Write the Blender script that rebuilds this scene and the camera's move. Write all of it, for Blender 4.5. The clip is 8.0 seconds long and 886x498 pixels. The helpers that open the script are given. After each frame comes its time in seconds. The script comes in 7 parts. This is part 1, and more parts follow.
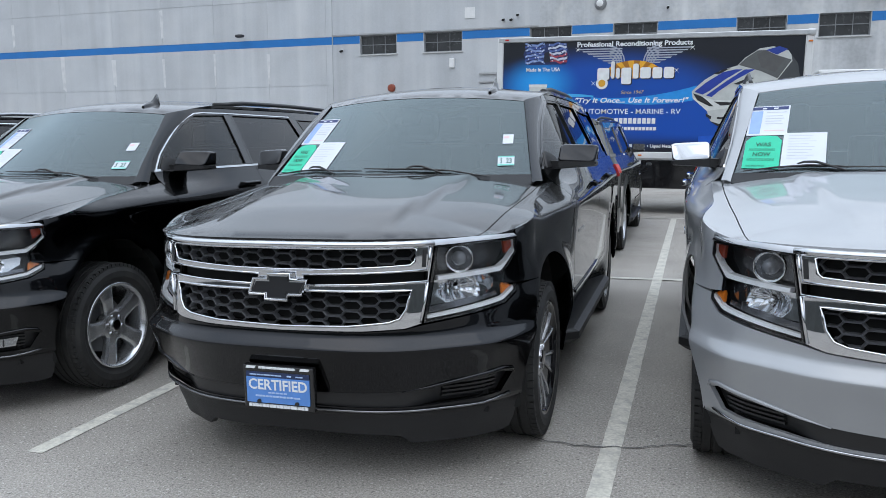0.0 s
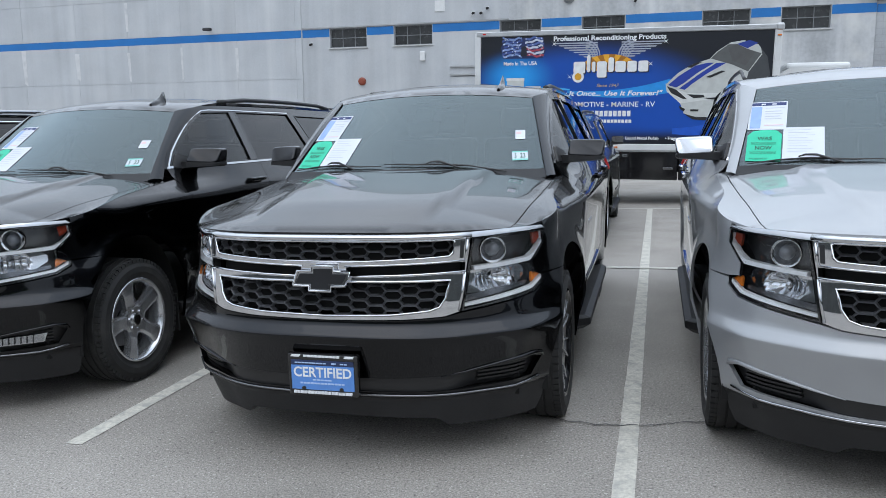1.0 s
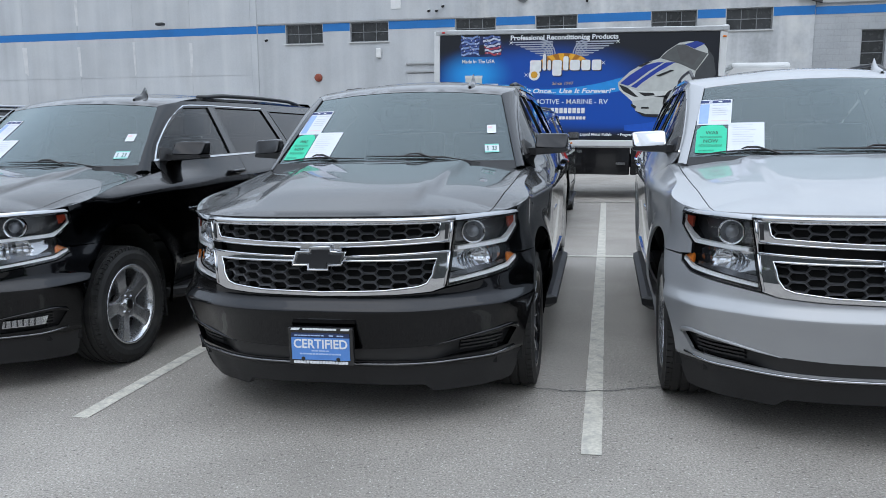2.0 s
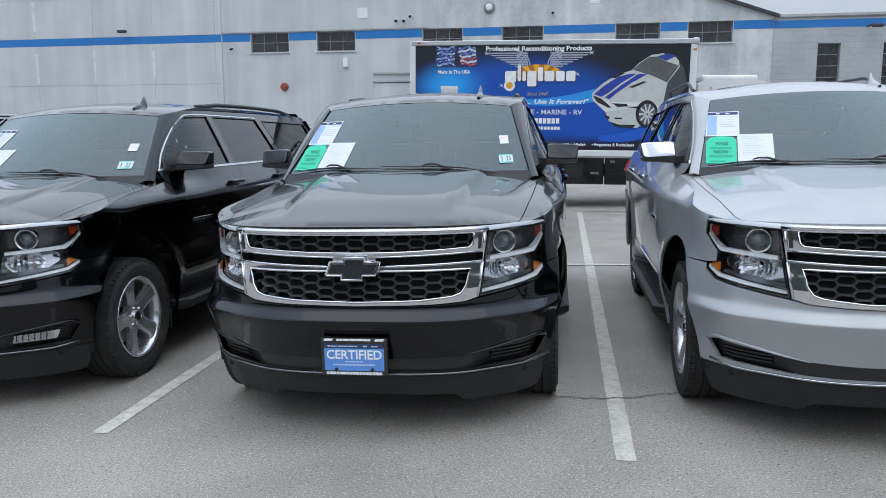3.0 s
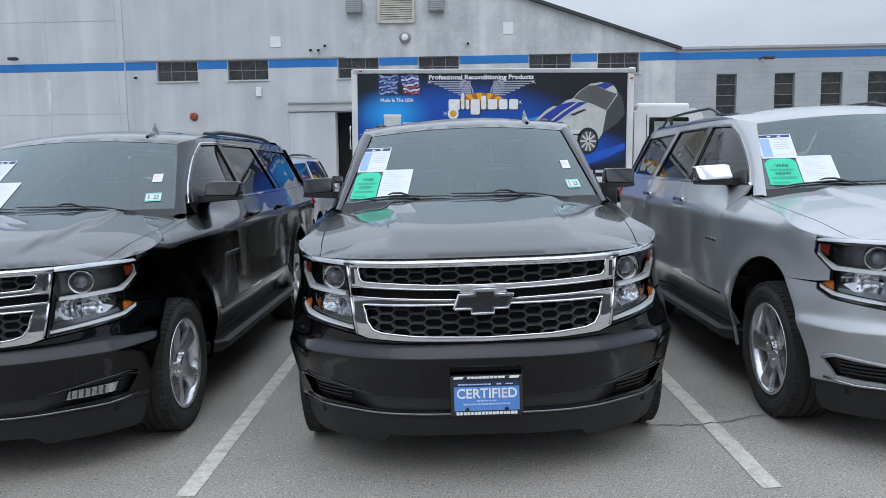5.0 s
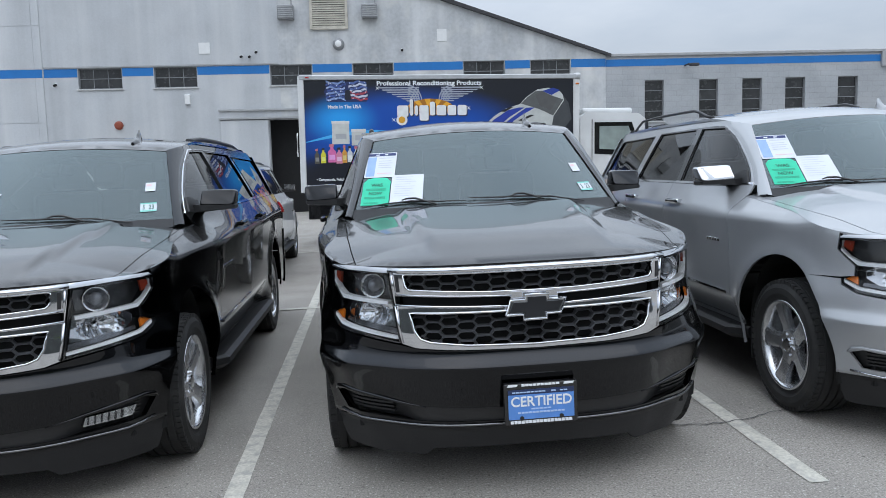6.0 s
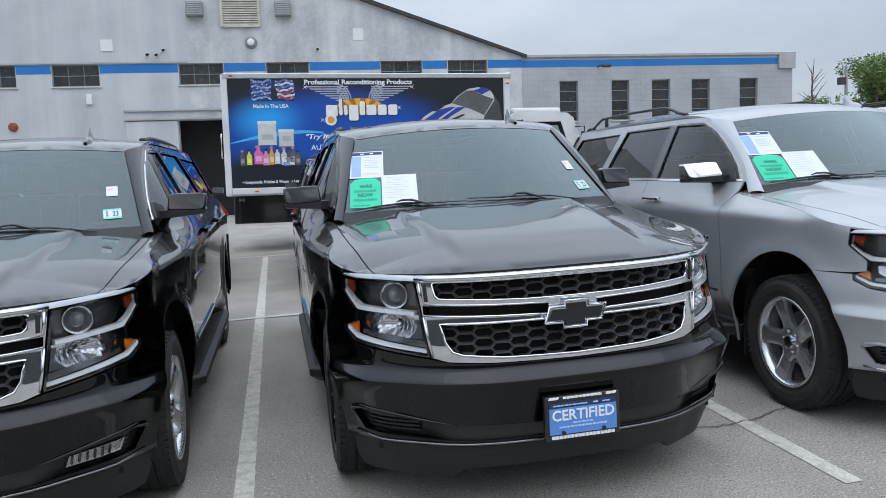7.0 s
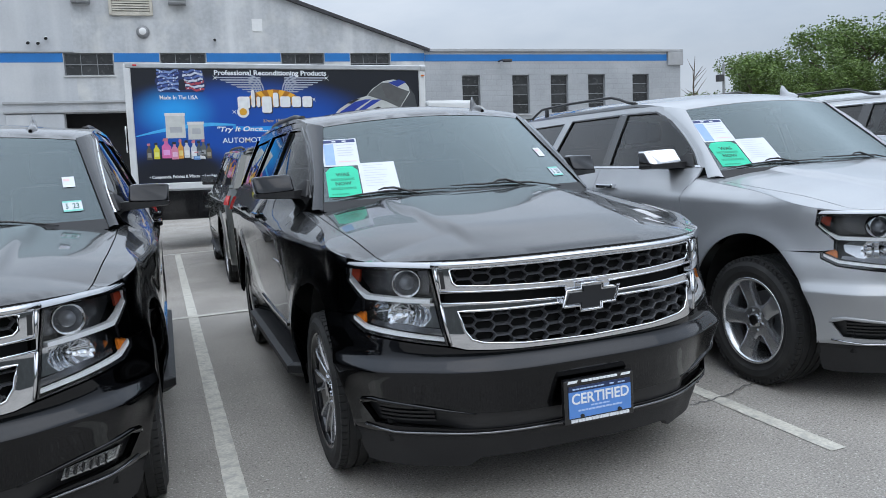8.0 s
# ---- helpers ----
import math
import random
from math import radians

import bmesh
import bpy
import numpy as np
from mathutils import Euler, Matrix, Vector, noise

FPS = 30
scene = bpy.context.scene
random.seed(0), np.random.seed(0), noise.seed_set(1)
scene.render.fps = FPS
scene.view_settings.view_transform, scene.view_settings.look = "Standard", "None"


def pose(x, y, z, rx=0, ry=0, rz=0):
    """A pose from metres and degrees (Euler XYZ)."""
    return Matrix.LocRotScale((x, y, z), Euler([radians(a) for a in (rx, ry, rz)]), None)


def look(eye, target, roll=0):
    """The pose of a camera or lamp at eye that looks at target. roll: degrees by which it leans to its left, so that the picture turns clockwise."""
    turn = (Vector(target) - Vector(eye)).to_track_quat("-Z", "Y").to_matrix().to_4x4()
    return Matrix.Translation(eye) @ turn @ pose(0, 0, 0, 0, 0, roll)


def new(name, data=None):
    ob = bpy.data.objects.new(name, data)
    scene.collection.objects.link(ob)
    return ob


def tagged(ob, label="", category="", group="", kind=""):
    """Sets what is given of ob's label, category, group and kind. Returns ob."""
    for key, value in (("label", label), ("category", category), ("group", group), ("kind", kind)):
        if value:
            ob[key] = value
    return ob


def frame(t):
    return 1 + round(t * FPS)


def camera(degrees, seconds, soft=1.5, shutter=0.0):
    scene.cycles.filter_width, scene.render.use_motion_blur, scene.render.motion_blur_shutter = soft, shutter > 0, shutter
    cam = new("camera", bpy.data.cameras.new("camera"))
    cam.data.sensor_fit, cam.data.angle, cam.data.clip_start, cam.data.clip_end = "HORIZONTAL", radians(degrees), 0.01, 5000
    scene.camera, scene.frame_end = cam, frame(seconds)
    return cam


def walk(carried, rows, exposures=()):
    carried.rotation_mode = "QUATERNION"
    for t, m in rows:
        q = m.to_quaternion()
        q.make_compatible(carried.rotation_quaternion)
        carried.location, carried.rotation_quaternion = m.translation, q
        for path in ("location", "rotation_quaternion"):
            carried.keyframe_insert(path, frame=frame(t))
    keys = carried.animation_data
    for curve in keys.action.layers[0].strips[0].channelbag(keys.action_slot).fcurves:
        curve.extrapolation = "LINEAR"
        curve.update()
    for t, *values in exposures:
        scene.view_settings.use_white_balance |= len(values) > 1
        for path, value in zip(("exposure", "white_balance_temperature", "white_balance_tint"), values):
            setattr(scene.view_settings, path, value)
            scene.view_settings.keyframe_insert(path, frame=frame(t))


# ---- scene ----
cam = camera(59.3, 8.0, soft=0.85)
PATH = [
    (0, (1.642, -2.725, 1.477), (1.028, -0.842, 1.199), -1.2),
    (0.5, (1.496, -2.803, 1.494), (0.92, -0.91, 1.204), -1.4),
    (1, (1.405, -2.982, 1.506), (0.877, -1.077, 1.207), -1.6),
    (1.5, (1.423, -3.224, 1.489), (0.954, -1.304, 1.178), -1.6),
    (3, (1.003, -3.469, 1.509), (0.695, -1.514, 1.22), -1.3),
    (3.5, (0.832, -3.419, 1.482), (0.576, -1.453, 1.221), -1.4),
    (4, (0.539, -3.33, 1.506), (0.348, -1.353, 1.266), -1.5),
    (4.5, (0.201, -3.38, 1.513), (0.085, -1.397, 1.283), -1.7),
    (6, (-0.656, -3.237, 1.518), (-0.494, -1.255, 1.306), -2.7),
    (6.5, (-0.916, -3.124, 1.515), (-0.64, -1.155, 1.303), -3.1),
    (7, (-1.133, -2.894, 1.531), (-0.736, -0.946, 1.31), -3.2),
    (7.5, (-1.363, -2.785, 1.498), (-0.833, -0.871, 1.266), -3.3),
    (8, (-1.592, -2.695, 1.514), (-0.935, -0.823, 1.265), -3.5),
]
walk(cam, [(t, look(eye, target, roll)) for t, eye, target, roll in PATH], [(0.0, 0.02), (4.5, 0.01), (6.5, 0.04), (8.0, 0.08)])

# ---- world and light ----
world = bpy.data.worlds.new("overcast")
scene.world = world
world.use_nodes = True
wn, wl = world.node_tree.nodes, world.node_tree.links
wn.clear()
w_out = wn.new("ShaderNodeOutputWorld")
w_bg = wn.new("ShaderNodeBackground")
w_sky = wn.new("ShaderNodeTexSky")
w_sky.sky_type = "NISHITA"
w_sky.sun_disc = False
w_sky.sun_elevation = radians(52)
w_sky.sun_rotation = radians(200)
w_sky.air_density, w_sky.dust_density = 1.0, 3.0
w_co = wn.new("ShaderNodeTexCoord")
w_map = wn.new("ShaderNodeMapping")
w_map.inputs["Scale"].default_value = (1.0, 1.0, 3.2)
w_noise = wn.new("ShaderNodeTexNoise")
w_noise.inputs["Scale"].default_value = 2.2
w_noise.inputs["Detail"].default_value = 7.0
w_noise.inputs["Roughness"].default_value = 0.55
w_ramp = wn.new("ShaderNodeValToRGB")
w_ramp.color_ramp.elements[0].position, w_ramp.color_ramp.elements[0].color = 0.32, (5.15, 6.1, 7.42, 1)
w_ramp.color_ramp.elements[1].position, w_ramp.color_ramp.elements[1].color = 0.68, (7.33, 8.1, 9.2, 1)
w_mix = wn.new("ShaderNodeMixRGB")
w_mix.inputs[0].default_value = 0.93
wl.new(w_co.outputs["Generated"], w_map.inputs[0])
wl.new(w_map.outputs[0], w_noise.inputs["Vector"])
wl.new(w_noise.outputs["Fac"], w_ramp.inputs[0])
wl.new(w_sky.outputs[0], w_mix.inputs[1])
wl.new(w_ramp.outputs[0], w_mix.inputs[2])
# an overcast sky is brighter overhead than at the horizon
w_sep = wn.new("ShaderNodeSeparateXYZ")
w_high = wn.new("ShaderNodeMapRange")
w_high.inputs["From Min"].default_value, w_high.inputs["From Max"].default_value = 0.1, 1.0
w_high.inputs["To Min"].default_value, w_high.inputs["To Max"].default_value = 0.83, 2.65
w_mul = wn.new("ShaderNodeVectorMath")
w_mul.operation = "SCALE"
wl.new(w_co.outputs["Generated"], w_sep.inputs[0])
wl.new(w_sep.outputs["Z"], w_high.inputs["Value"])
wl.new(w_mix.outputs[0], w_mul.inputs[0])
wl.new(w_high.outputs[0], w_mul.inputs["Scale"])
wl.new(w_mul.outputs[0], w_bg.inputs["Color"])
w_bg.inputs["Strength"].default_value = 0.1
wl.new(w_bg.outputs[0], w_out.inputs[0])

sun = new("sun", bpy.data.lights.new("sun", "SUN"))
sun.data.energy, sun.data.angle, sun.data.color = 0.6, radians(70), (1.0, 0.97, 0.93)
sun.matrix_world = look((4, -12, 20), (0, 0, 0))

# ---- materials ----
def material(name, colour, rough=0.5, metal=0.0, vary=0.0, scale=6.0, fine=0.0, fine_scale=120.0, coat=0.0, bump=0.0,
             bump_scale=80.0, rough_vary=0.0, spec=0.5, dirt=None, dirt_amount=0.0, dirt_scale=1.5, per_object=0.0, streak=0.0, speck=0.0):
    """A surface whose colour varies at two scales, with relief, worn gloss and stains."""
    m = bpy.data.materials.new(name)
    m.use_nodes = True
    n, l = m.node_tree.nodes, m.node_tree.links
    b = n["Principled BSDF"]
    b.inputs["Roughness"].default_value, b.inputs["Metallic"].default_value = rough, metal
    b.inputs["Coat Weight"].default_value, b.inputs["Coat Roughness"].default_value = coat, 0.03
    b.inputs["Specular IOR Level"].default_value = spec
    b.inputs["Base Color"].default_value = (*colour, 1)
    co = n.new("ShaderNodeTexCoord")
    last = None

    def noise_node(s, detail=6.0):
        t = n.new("ShaderNodeTexNoise")
        t.inputs["Scale"].default_value, t.inputs["Detail"].default_value = s, detail
        l.new(co.outputs["Object"], t.inputs["Vector"])
        return t

    def mixed(fac, blend, a, colour_b, amount):
        x = n.new("ShaderNodeMixRGB")
        x.blend_type = blend
        if fac is not None:
            k = n.new("ShaderNodeMath")
            k.operation, k.inputs[1].default_value = "MULTIPLY", amount
            l.new(fac, k.inputs[0])
            l.new(k.outputs[0], x.inputs[0])
        else:
            x.inputs[0].default_value = amount
        if a is None:
            x.inputs[1].default_value = (*colour, 1)
        else:
            l.new(a, x.inputs[1])
        x.inputs[2].default_value = (*colour_b, 1)
        return x.outputs[0]

    def spread(out, lo, hi):
        r = n.new("ShaderNodeMapRange")
        r.inputs["From Min"].default_value, r.inputs["From Max"].default_value = lo, hi
        l.new(out, r.inputs["Value"])
        return r.outputs[0]

    if vary:
        last = mixed(spread(noise_node(scale).outputs["Fac"], 0.35, 0.65), "MULTIPLY", last, (1 - vary,) * 3, 1.0)
    if fine:
        last = mixed(spread(noise_node(fine_scale, 3.0).outputs["Fac"], 0.35, 0.7), "MULTIPLY", last, (1 - fine,) * 3, 1.0)
    if dirt_amount:
        last = mixed(spread(noise_node(dirt_scale, 8.0).outputs["Fac"], 0.5, 0.75), "MIX", last, dirt, dirt_amount)
    if speck:
        last = mixed(spread(noise_node(62.0, 2.0).outputs["Fac"], 0.63, 0.68), "MIX", last, (0.60, 0.58, 0.54), speck)
        last = mixed(spread(noise_node(42.0, 2.0).outputs["Fac"], 0.37, 0.31), "MULTIPLY", last, (0.45, 0.45, 0.45), speck)
    if streak:
        mp, t = n.new("ShaderNodeMapping"), n.new("ShaderNodeTexNoise")
        mp.inputs["Scale"].default_value = (1.6, 1.6, 0.06)
        t.inputs["Scale"].default_value, t.inputs["Detail"].default_value = 1.0, 7.0
        l.new(co.outputs["Object"], mp.inputs["Vector"])
        l.new(mp.outputs[0], t.inputs["Vector"])
        last = mixed(spread(t.outputs["Fac"], 0.52, 0.72), "MIX", last, (0.70, 0.71, 0.71), streak * 3)
        last = mixed(spread(t.outputs["Fac"], 0.48, 0.30), "MULTIPLY", last, (1 - streak,) * 3, 0.7)
    if per_object:
        o = n.new("ShaderNodeObjectInfo")
        last = mixed(o.outputs["Random"], "MULTIPLY", last, (1 - per_object,) * 3, 1.0)
    if last is not None:
        l.new(last, b.inputs["Base Color"])
    if rough_vary:
        r = n.new("ShaderNodeMapRange")
        r.inputs["To Min"].default_value, r.inputs["To Max"].default_value = max(rough - rough_vary, 0.0), min(rough + rough_vary, 1.0)
        l.new(noise_node(scale * 2.3).outputs["Fac"], r.inputs["Value"])
        l.new(r.outputs[0], b.inputs["Roughness"])
    if bump:
        bp = n.new("ShaderNodeBump")
        bp.inputs["Strength"].default_value, bp.inputs["Distance"].default_value = bump, 0.01
        l.new(noise_node(bump_scale).outputs["Fac"], bp.inputs["Height"])
        l.new(bp.outputs[0], b.inputs["Normal"])
    return m


def pane_material(name, tint, gloss=1.0, rough=0.0, sheen=1.7):
    """A thin pane: clear or tinted, with a mirror sheen that grows at a slant."""
    m = bpy.data.materials.new(name)
    m.use_nodes = True
    n, l = m.node_tree.nodes, m.node_tree.links
    n.clear()
    o, mix = n.new("ShaderNodeOutputMaterial"), n.new("ShaderNodeMixShader")
    clear, shine, fr = n.new("ShaderNodeBsdfTransparent"), n.new("ShaderNodeBsdfGlossy"), n.new("ShaderNodeFresnel")
    clear.inputs[0].default_value = (*tint, 1)
    shine.inputs["Roughness"].default_value = rough
    shine.inputs[0].default_value = (*gloss, 1) if isinstance(gloss, tuple) else (gloss, gloss, gloss, 1)
    fr.inputs[0].default_value = 1.52
    k = n.new("ShaderNodeMath")
    k.operation, k.inputs[1].default_value, k.use_clamp = "MULTIPLY", sheen, True
    l.new(fr.outputs[0], k.inputs[0])
    l.new(k.outputs[0], mix.inputs[0])
    l.new(clear.outputs[0], mix.inputs[1])
    l.new(shine.outputs[0], mix.inputs[2])
    l.new(mix.outputs[0], o.inputs[0])
    return m


def paint_material(name, colour, flake=0.0, rough=0.35, metal=0.0, ior=1.5):
    """Car paint: a base with fine flakes under a clear coat, with a little dust."""
    m = material(name, colour, rough, metal, vary=0.12, scale=2.0, fine=flake, fine_scale=900.0, coat=1.0, spec=0.02 if not metal else 0.5)
    m.node_tree.nodes["Principled BSDF"].inputs["Coat IOR"].default_value = ior
    m.node_tree.nodes["Principled BSDF"].inputs["Coat Roughness"].default_value = 0.03
    return m


M_ASPHALT = material("asphalt", (0.46, 0.428, 0.386), 0.9, vary=0.20, scale=1.3, fine=0.5, fine_scale=95.0, bump=0.6, bump_scale=130.0,
                     dirt=(0.22, 0.20, 0.175), dirt_amount=0.55, dirt_scale=0.45, speck=0.7)
M_LINE = material("line_paint", (0.66, 0.635, 0.56), 0.8, vary=0.12, scale=7.0, fine=0.25, fine_scale=60.0, bump=0.3,
                  dirt=(0.3, 0.3, 0.29), dirt_amount=0.75, dirt_scale=14.0)
M_CRACK = material("crack_filler", (0.14, 0.135, 0.13), 0.8, vary=0.3, scale=20.0)
M_WALL = material("painted_wall", (0.545, 0.57, 0.597), 0.75, streak=0.13, per_object=0.07, vary=0.10, scale=0.7, fine=0.06, fine_scale=18.0, bump=0.15, bump_scale=14.0,
                  dirt=(0.60, 0.61, 0.62), dirt_amount=0.5, dirt_scale=0.55)
M_STUCCO = material("weathered_stucco", (0.53, 0.55, 0.57), 0.85, streak=0.2, vary=0.16, scale=1.3, fine=0.12, fine_scale=9.0, bump=0.35, bump_scale=22.0,
                    dirt=(0.66, 0.66, 0.63), dirt_amount=0.75, dirt_scale=1.1)
M_BLOCK = material("painted_block_wall", (0.40, 0.42, 0.44), 0.8, vary=0.12, scale=0.9, fine=0.08, fine_scale=14.0, dirt=(0.50, 0.51, 0.52), dirt_amount=0.5, dirt_scale=0.7)


def add_courses(m, long, tall):
    """Faint joints of painted blocks, as relief and a little grime."""
    n, l = m.node_tree.nodes, m.node_tree.links
    b = n["Principled BSDF"]
    co, sep, com, br = n.new("ShaderNodeTexCoord"), n.new("ShaderNodeSeparateXYZ"), n.new("ShaderNodeCombineXYZ"), n.new("ShaderNodeTexBrick")
    l.new(co.outputs["Object"], sep.inputs[0])
    l.new(sep.outputs["X"], com.inputs["X"])
    l.new(sep.outputs["Z"], com.inputs["Y"])
    l.new(com.outputs[0], br.inputs["Vector"])
    br.inputs["Scale"].default_value, br.inputs["Mortar Size"].default_value = 1.0, 0.012
    br.inputs["Brick Width"].default_value, br.inputs["Row Height"].default_value = long, tall
    br.inputs["Color1"].default_value, br.inputs["Color2"].default_value, br.inputs["Mortar"].default_value = (1, 1, 1, 1), (0.975, 0.975, 0.98, 1), (0.91, 0.91, 0.91, 1)
    mix = n.new("ShaderNodeMixRGB")
    mix.blend_type, mix.inputs[0].default_value = "MULTIPLY", 1.0
    l.new(b.inputs["Base Color"].links[0].from_socket, mix.inputs[1])
    l.new(br.outputs["Color"], mix.inputs[2])
    l.new(mix.outputs[0], b.inputs["Base Color"])
    bp = n.new("ShaderNodeBump")
    bp.inputs["Strength"].default_value, bp.inputs["Distance"].default_value, bp.invert = 0.5, 0.01, True
    l.new(br.outputs["Fac"], bp.inputs["Height"])
    l.new(bp.outputs[0], b.inputs["Normal"])


add_courses(M_BLOCK, 0.42, 0.21)
M_BLUE = material("blue_stripe_paint", (0.010, 0.17, 0.50), 0.5, vary=0.08, scale=2.0, fine=0.06, fine_scale=25.0)
M_COPING = material("coping_metal", (0.42, 0.43, 0.44), 0.5, 0.3, vary=0.15, scale=3.0)
M_ROOF_DARK = material("roof_edge_dark", (0.045, 0.045, 0.05), 0.7, vary=0.2)
M_FRAME_STEEL = material("steel_window_frame", (0.22, 0.23, 0.24), 0.6, vary=0.2, scale=8.0)
M_SILL = material("sill_concrete", (0.55, 0.56, 0.56), 0.8, vary=0.15, scale=5.0, fine=0.1)
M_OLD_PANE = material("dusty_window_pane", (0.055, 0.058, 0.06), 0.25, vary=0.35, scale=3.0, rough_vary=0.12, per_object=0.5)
# near-black for small dark parts, and for shade indoors put into the colour
M_DARK = material("dark_parts_and_shade", (0.012, 0.012, 0.013), 0.9, vary=0.2)
M_RED = material("red_bell_paint", (0.28, 0.06, 0.03), 0.5, vary=0.2, scale=12.0)
M_WHITE_BOX = material("white_enclosure", (0.74, 0.75, 0.75), 0.5, vary=0.06, scale=8.0)
M_LOUVRE = material("louvre_slat_metal", (0.56, 0.53, 0.46), 0.7, vary=0.2, scale=4.0)
M_GALV = material("galvanised_metal", (0.34, 0.35, 0.36), 0.5, 0.6, vary=0.2, scale=9.0)
M_STREAK = material("lime_streak", (0.66, 0.67, 0.68), 0.85, vary=0.10, scale=3.0, dirt=(0.47, 0.49, 0.51), dirt_amount=1.0, dirt_scale=2.2)
M_FAR_WALL = material("added_dark_wall", (0.10, 0.105, 0.10), 0.9, vary=0.25, scale=1.5, fine=0.15, fine_scale=20.0, bump=0.3)

# ---- mesh helpers ----
def smooth_step(a, b, x):
    t = min(max((x - a) / (b - a), 0.0), 1.0)
    return t * t * (3 - 2 * t)


def part(name, bm, mat, parent=None, label="", smooth=False):
    """Links a bmesh as one mesh object under a thing or part."""
    me = bpy.data.meshes.new(name)
    bm.to_mesh(me)
    bm.free()
    me.materials.append(mat)
    if smooth:
        me.shade_smooth()
    ob = new(name, me)
    if parent is not None:
        ob.parent = parent
    if label:
        ob["label"] = label
    return ob


def thing(name, m, label, category, group=""):
    """An Empty at the base of a thing, that its parts hang on."""
    ob = new(name)
    ob.empty_display_size = 0.1
    ob.matrix_basis = m
    return tagged(ob, label, category, group)


def box(x0, x1, y0, y1, z0, z1, bevel=0.0, segments=1, bm=None):
    bm = bm or bmesh.new()
    made = bmesh.ops.create_cube(bm, size=1.0, matrix=Matrix.Translation(((x0 + x1) / 2, (y0 + y1) / 2, (z0 + z1) / 2)) @ Matrix.Diagonal((x1 - x0, y1 - y0, z1 - z0, 1)))
    if bevel:
        edges = {e for v in made["verts"] for e in v.link_edges}
        bmesh.ops.bevel(bm, geom=list(edges), offset=bevel, segments=segments, affect="EDGES", profile=0.5)
    return bm


def rod(a, b, r0, r1=None, sides=10, bm=None, caps=True):
    bm = bm or bmesh.new()
    a, b = Vector(a), Vector(b)
    turn = (b - a).to_track_quat("Z", "Y").to_matrix().to_4x4()
    bmesh.ops.create_cone(bm, cap_ends=caps, segments=sides, radius1=r0, radius2=r0 if r1 is None else r1, depth=(b - a).length,
                          matrix=Matrix.Translation((a + b) / 2) @ turn)
    return bm


def lathe(profile, sides=32, axis="x", bm=None):
    """Turns (along, radius) pairs round an axis."""
    bm = bm or bmesh.new()
    rings = []
    for along, r in profile:
        ring = []
        for i in range(sides):
            a = 2 * math.pi * i / sides
            c, s = r * math.cos(a), r * math.sin(a)
            ring.append(bm.verts.new((along, c, s) if axis == "x" else (c, along, s) if axis == "y" else (c, s, along)))
        rings.append(ring)
    for p, q in zip(rings, rings[1:]):
        for i in range(sides):
            bm.faces.new((p[i], p[(i + 1) % sides], q[(i + 1) % sides], q[i]))
    bmesh.ops.recalc_face_normals(bm, faces=bm.faces)
    return bm


def tube(points, radius, sides=8, bm=None, squash=1.0, cap=True):
    """A round bar along a line of points."""
    bm = bm or bmesh.new()
    points = [Vector(p) for p in points]
    rings, up = [], Vector((0, 0, 1))
    for i, p in enumerate(points):
        way = (points[min(i + 1, len(points) - 1)] - points[max(i - 1, 0)]).normalized()
        side = way.cross(up)
        side = side.normalized() if side.length > 1e-4 else Vector((1, 0, 0))
        over = side.cross(way).normalized()
        r = radius[i] if isinstance(radius, (list, tuple)) else radius
        rings.append([bm.verts.new(p + r * (math.cos(a) * side + squash * math.sin(a) * over)) for a in (2 * math.pi * k / sides for k in range(sides))])
    for p, q in zip(rings, rings[1:]):
        for k in range(sides):
            bm.faces.new((p[k], p[(k + 1) % sides], q[(k + 1) % sides], q[k]))
    if cap:
        bm.faces.new(list(reversed(rings[0])))
        bm.faces.new(rings[-1])
    return bm


def flat(outline, depth, place, bm=None):
    """A flat plate from a 2D outline, mapped by place(a, b, out) and `depth` thick."""
    bm = bm or bmesh.new()
    front = [bm.verts.new(place(a, b, depth)) for a, b in outline]
    back = [bm.verts.new(place(a, b, 0.0)) for a, b in outline]
    bm.faces.new(front)
    bm.faces.new(list(reversed(back)))
    for i in range(len(front)):
        j = (i + 1) % len(front)
        bm.faces.new((front[i], back[i], back[j], front[j]))
    bmesh.ops.recalc_face_normals(bm, faces=bm.faces)
    return bm


def lettering(text, size, depth=0.002, bold=0.0, shear=0.0, width=None, spacing=1.0):
    """A bmesh of built-in letters in the x-z plane that face -y, starting at the origin."""
    cu = bpy.data.curves.new("letters", "FONT")
    cu.body, cu.size, cu.extrude, cu.offset, cu.shear, cu.space_character = text, size, depth, bold, shear, spacing
    cu.resolution_u = 3
    ob = bpy.data.objects.new("letters", cu)
    me = bpy.data.meshes.new_from_object(ob)
    bm = bmesh.new()
    bm.from_mesh(me)
    bpy.data.objects.remove(ob)
    bpy.data.meshes.remove(me)
    bpy.data.curves.remove(cu)
    if width and bm.verts:
        most = max(v.co.x for v in bm.verts)
        bmesh.ops.scale(bm, vec=(width / most, 1, 1), verts=bm.verts)
    bmesh.ops.rotate(bm, matrix=Matrix.Rotation(radians(90), 3, "X"), verts=bm.verts)
    return bm


def moved(bm, m):
    bmesh.ops.transform(bm, matrix=m, verts=bm.verts)
    return bm

# ---- ground ----
bm = bmesh.new()
bmesh.ops.create_grid(bm, x_segments=1, y_segments=1, size=400)
ground = tagged(part("ground", bm, M_ASPHALT), "worn grey asphalt of a car lot", "ground", kind="structure")


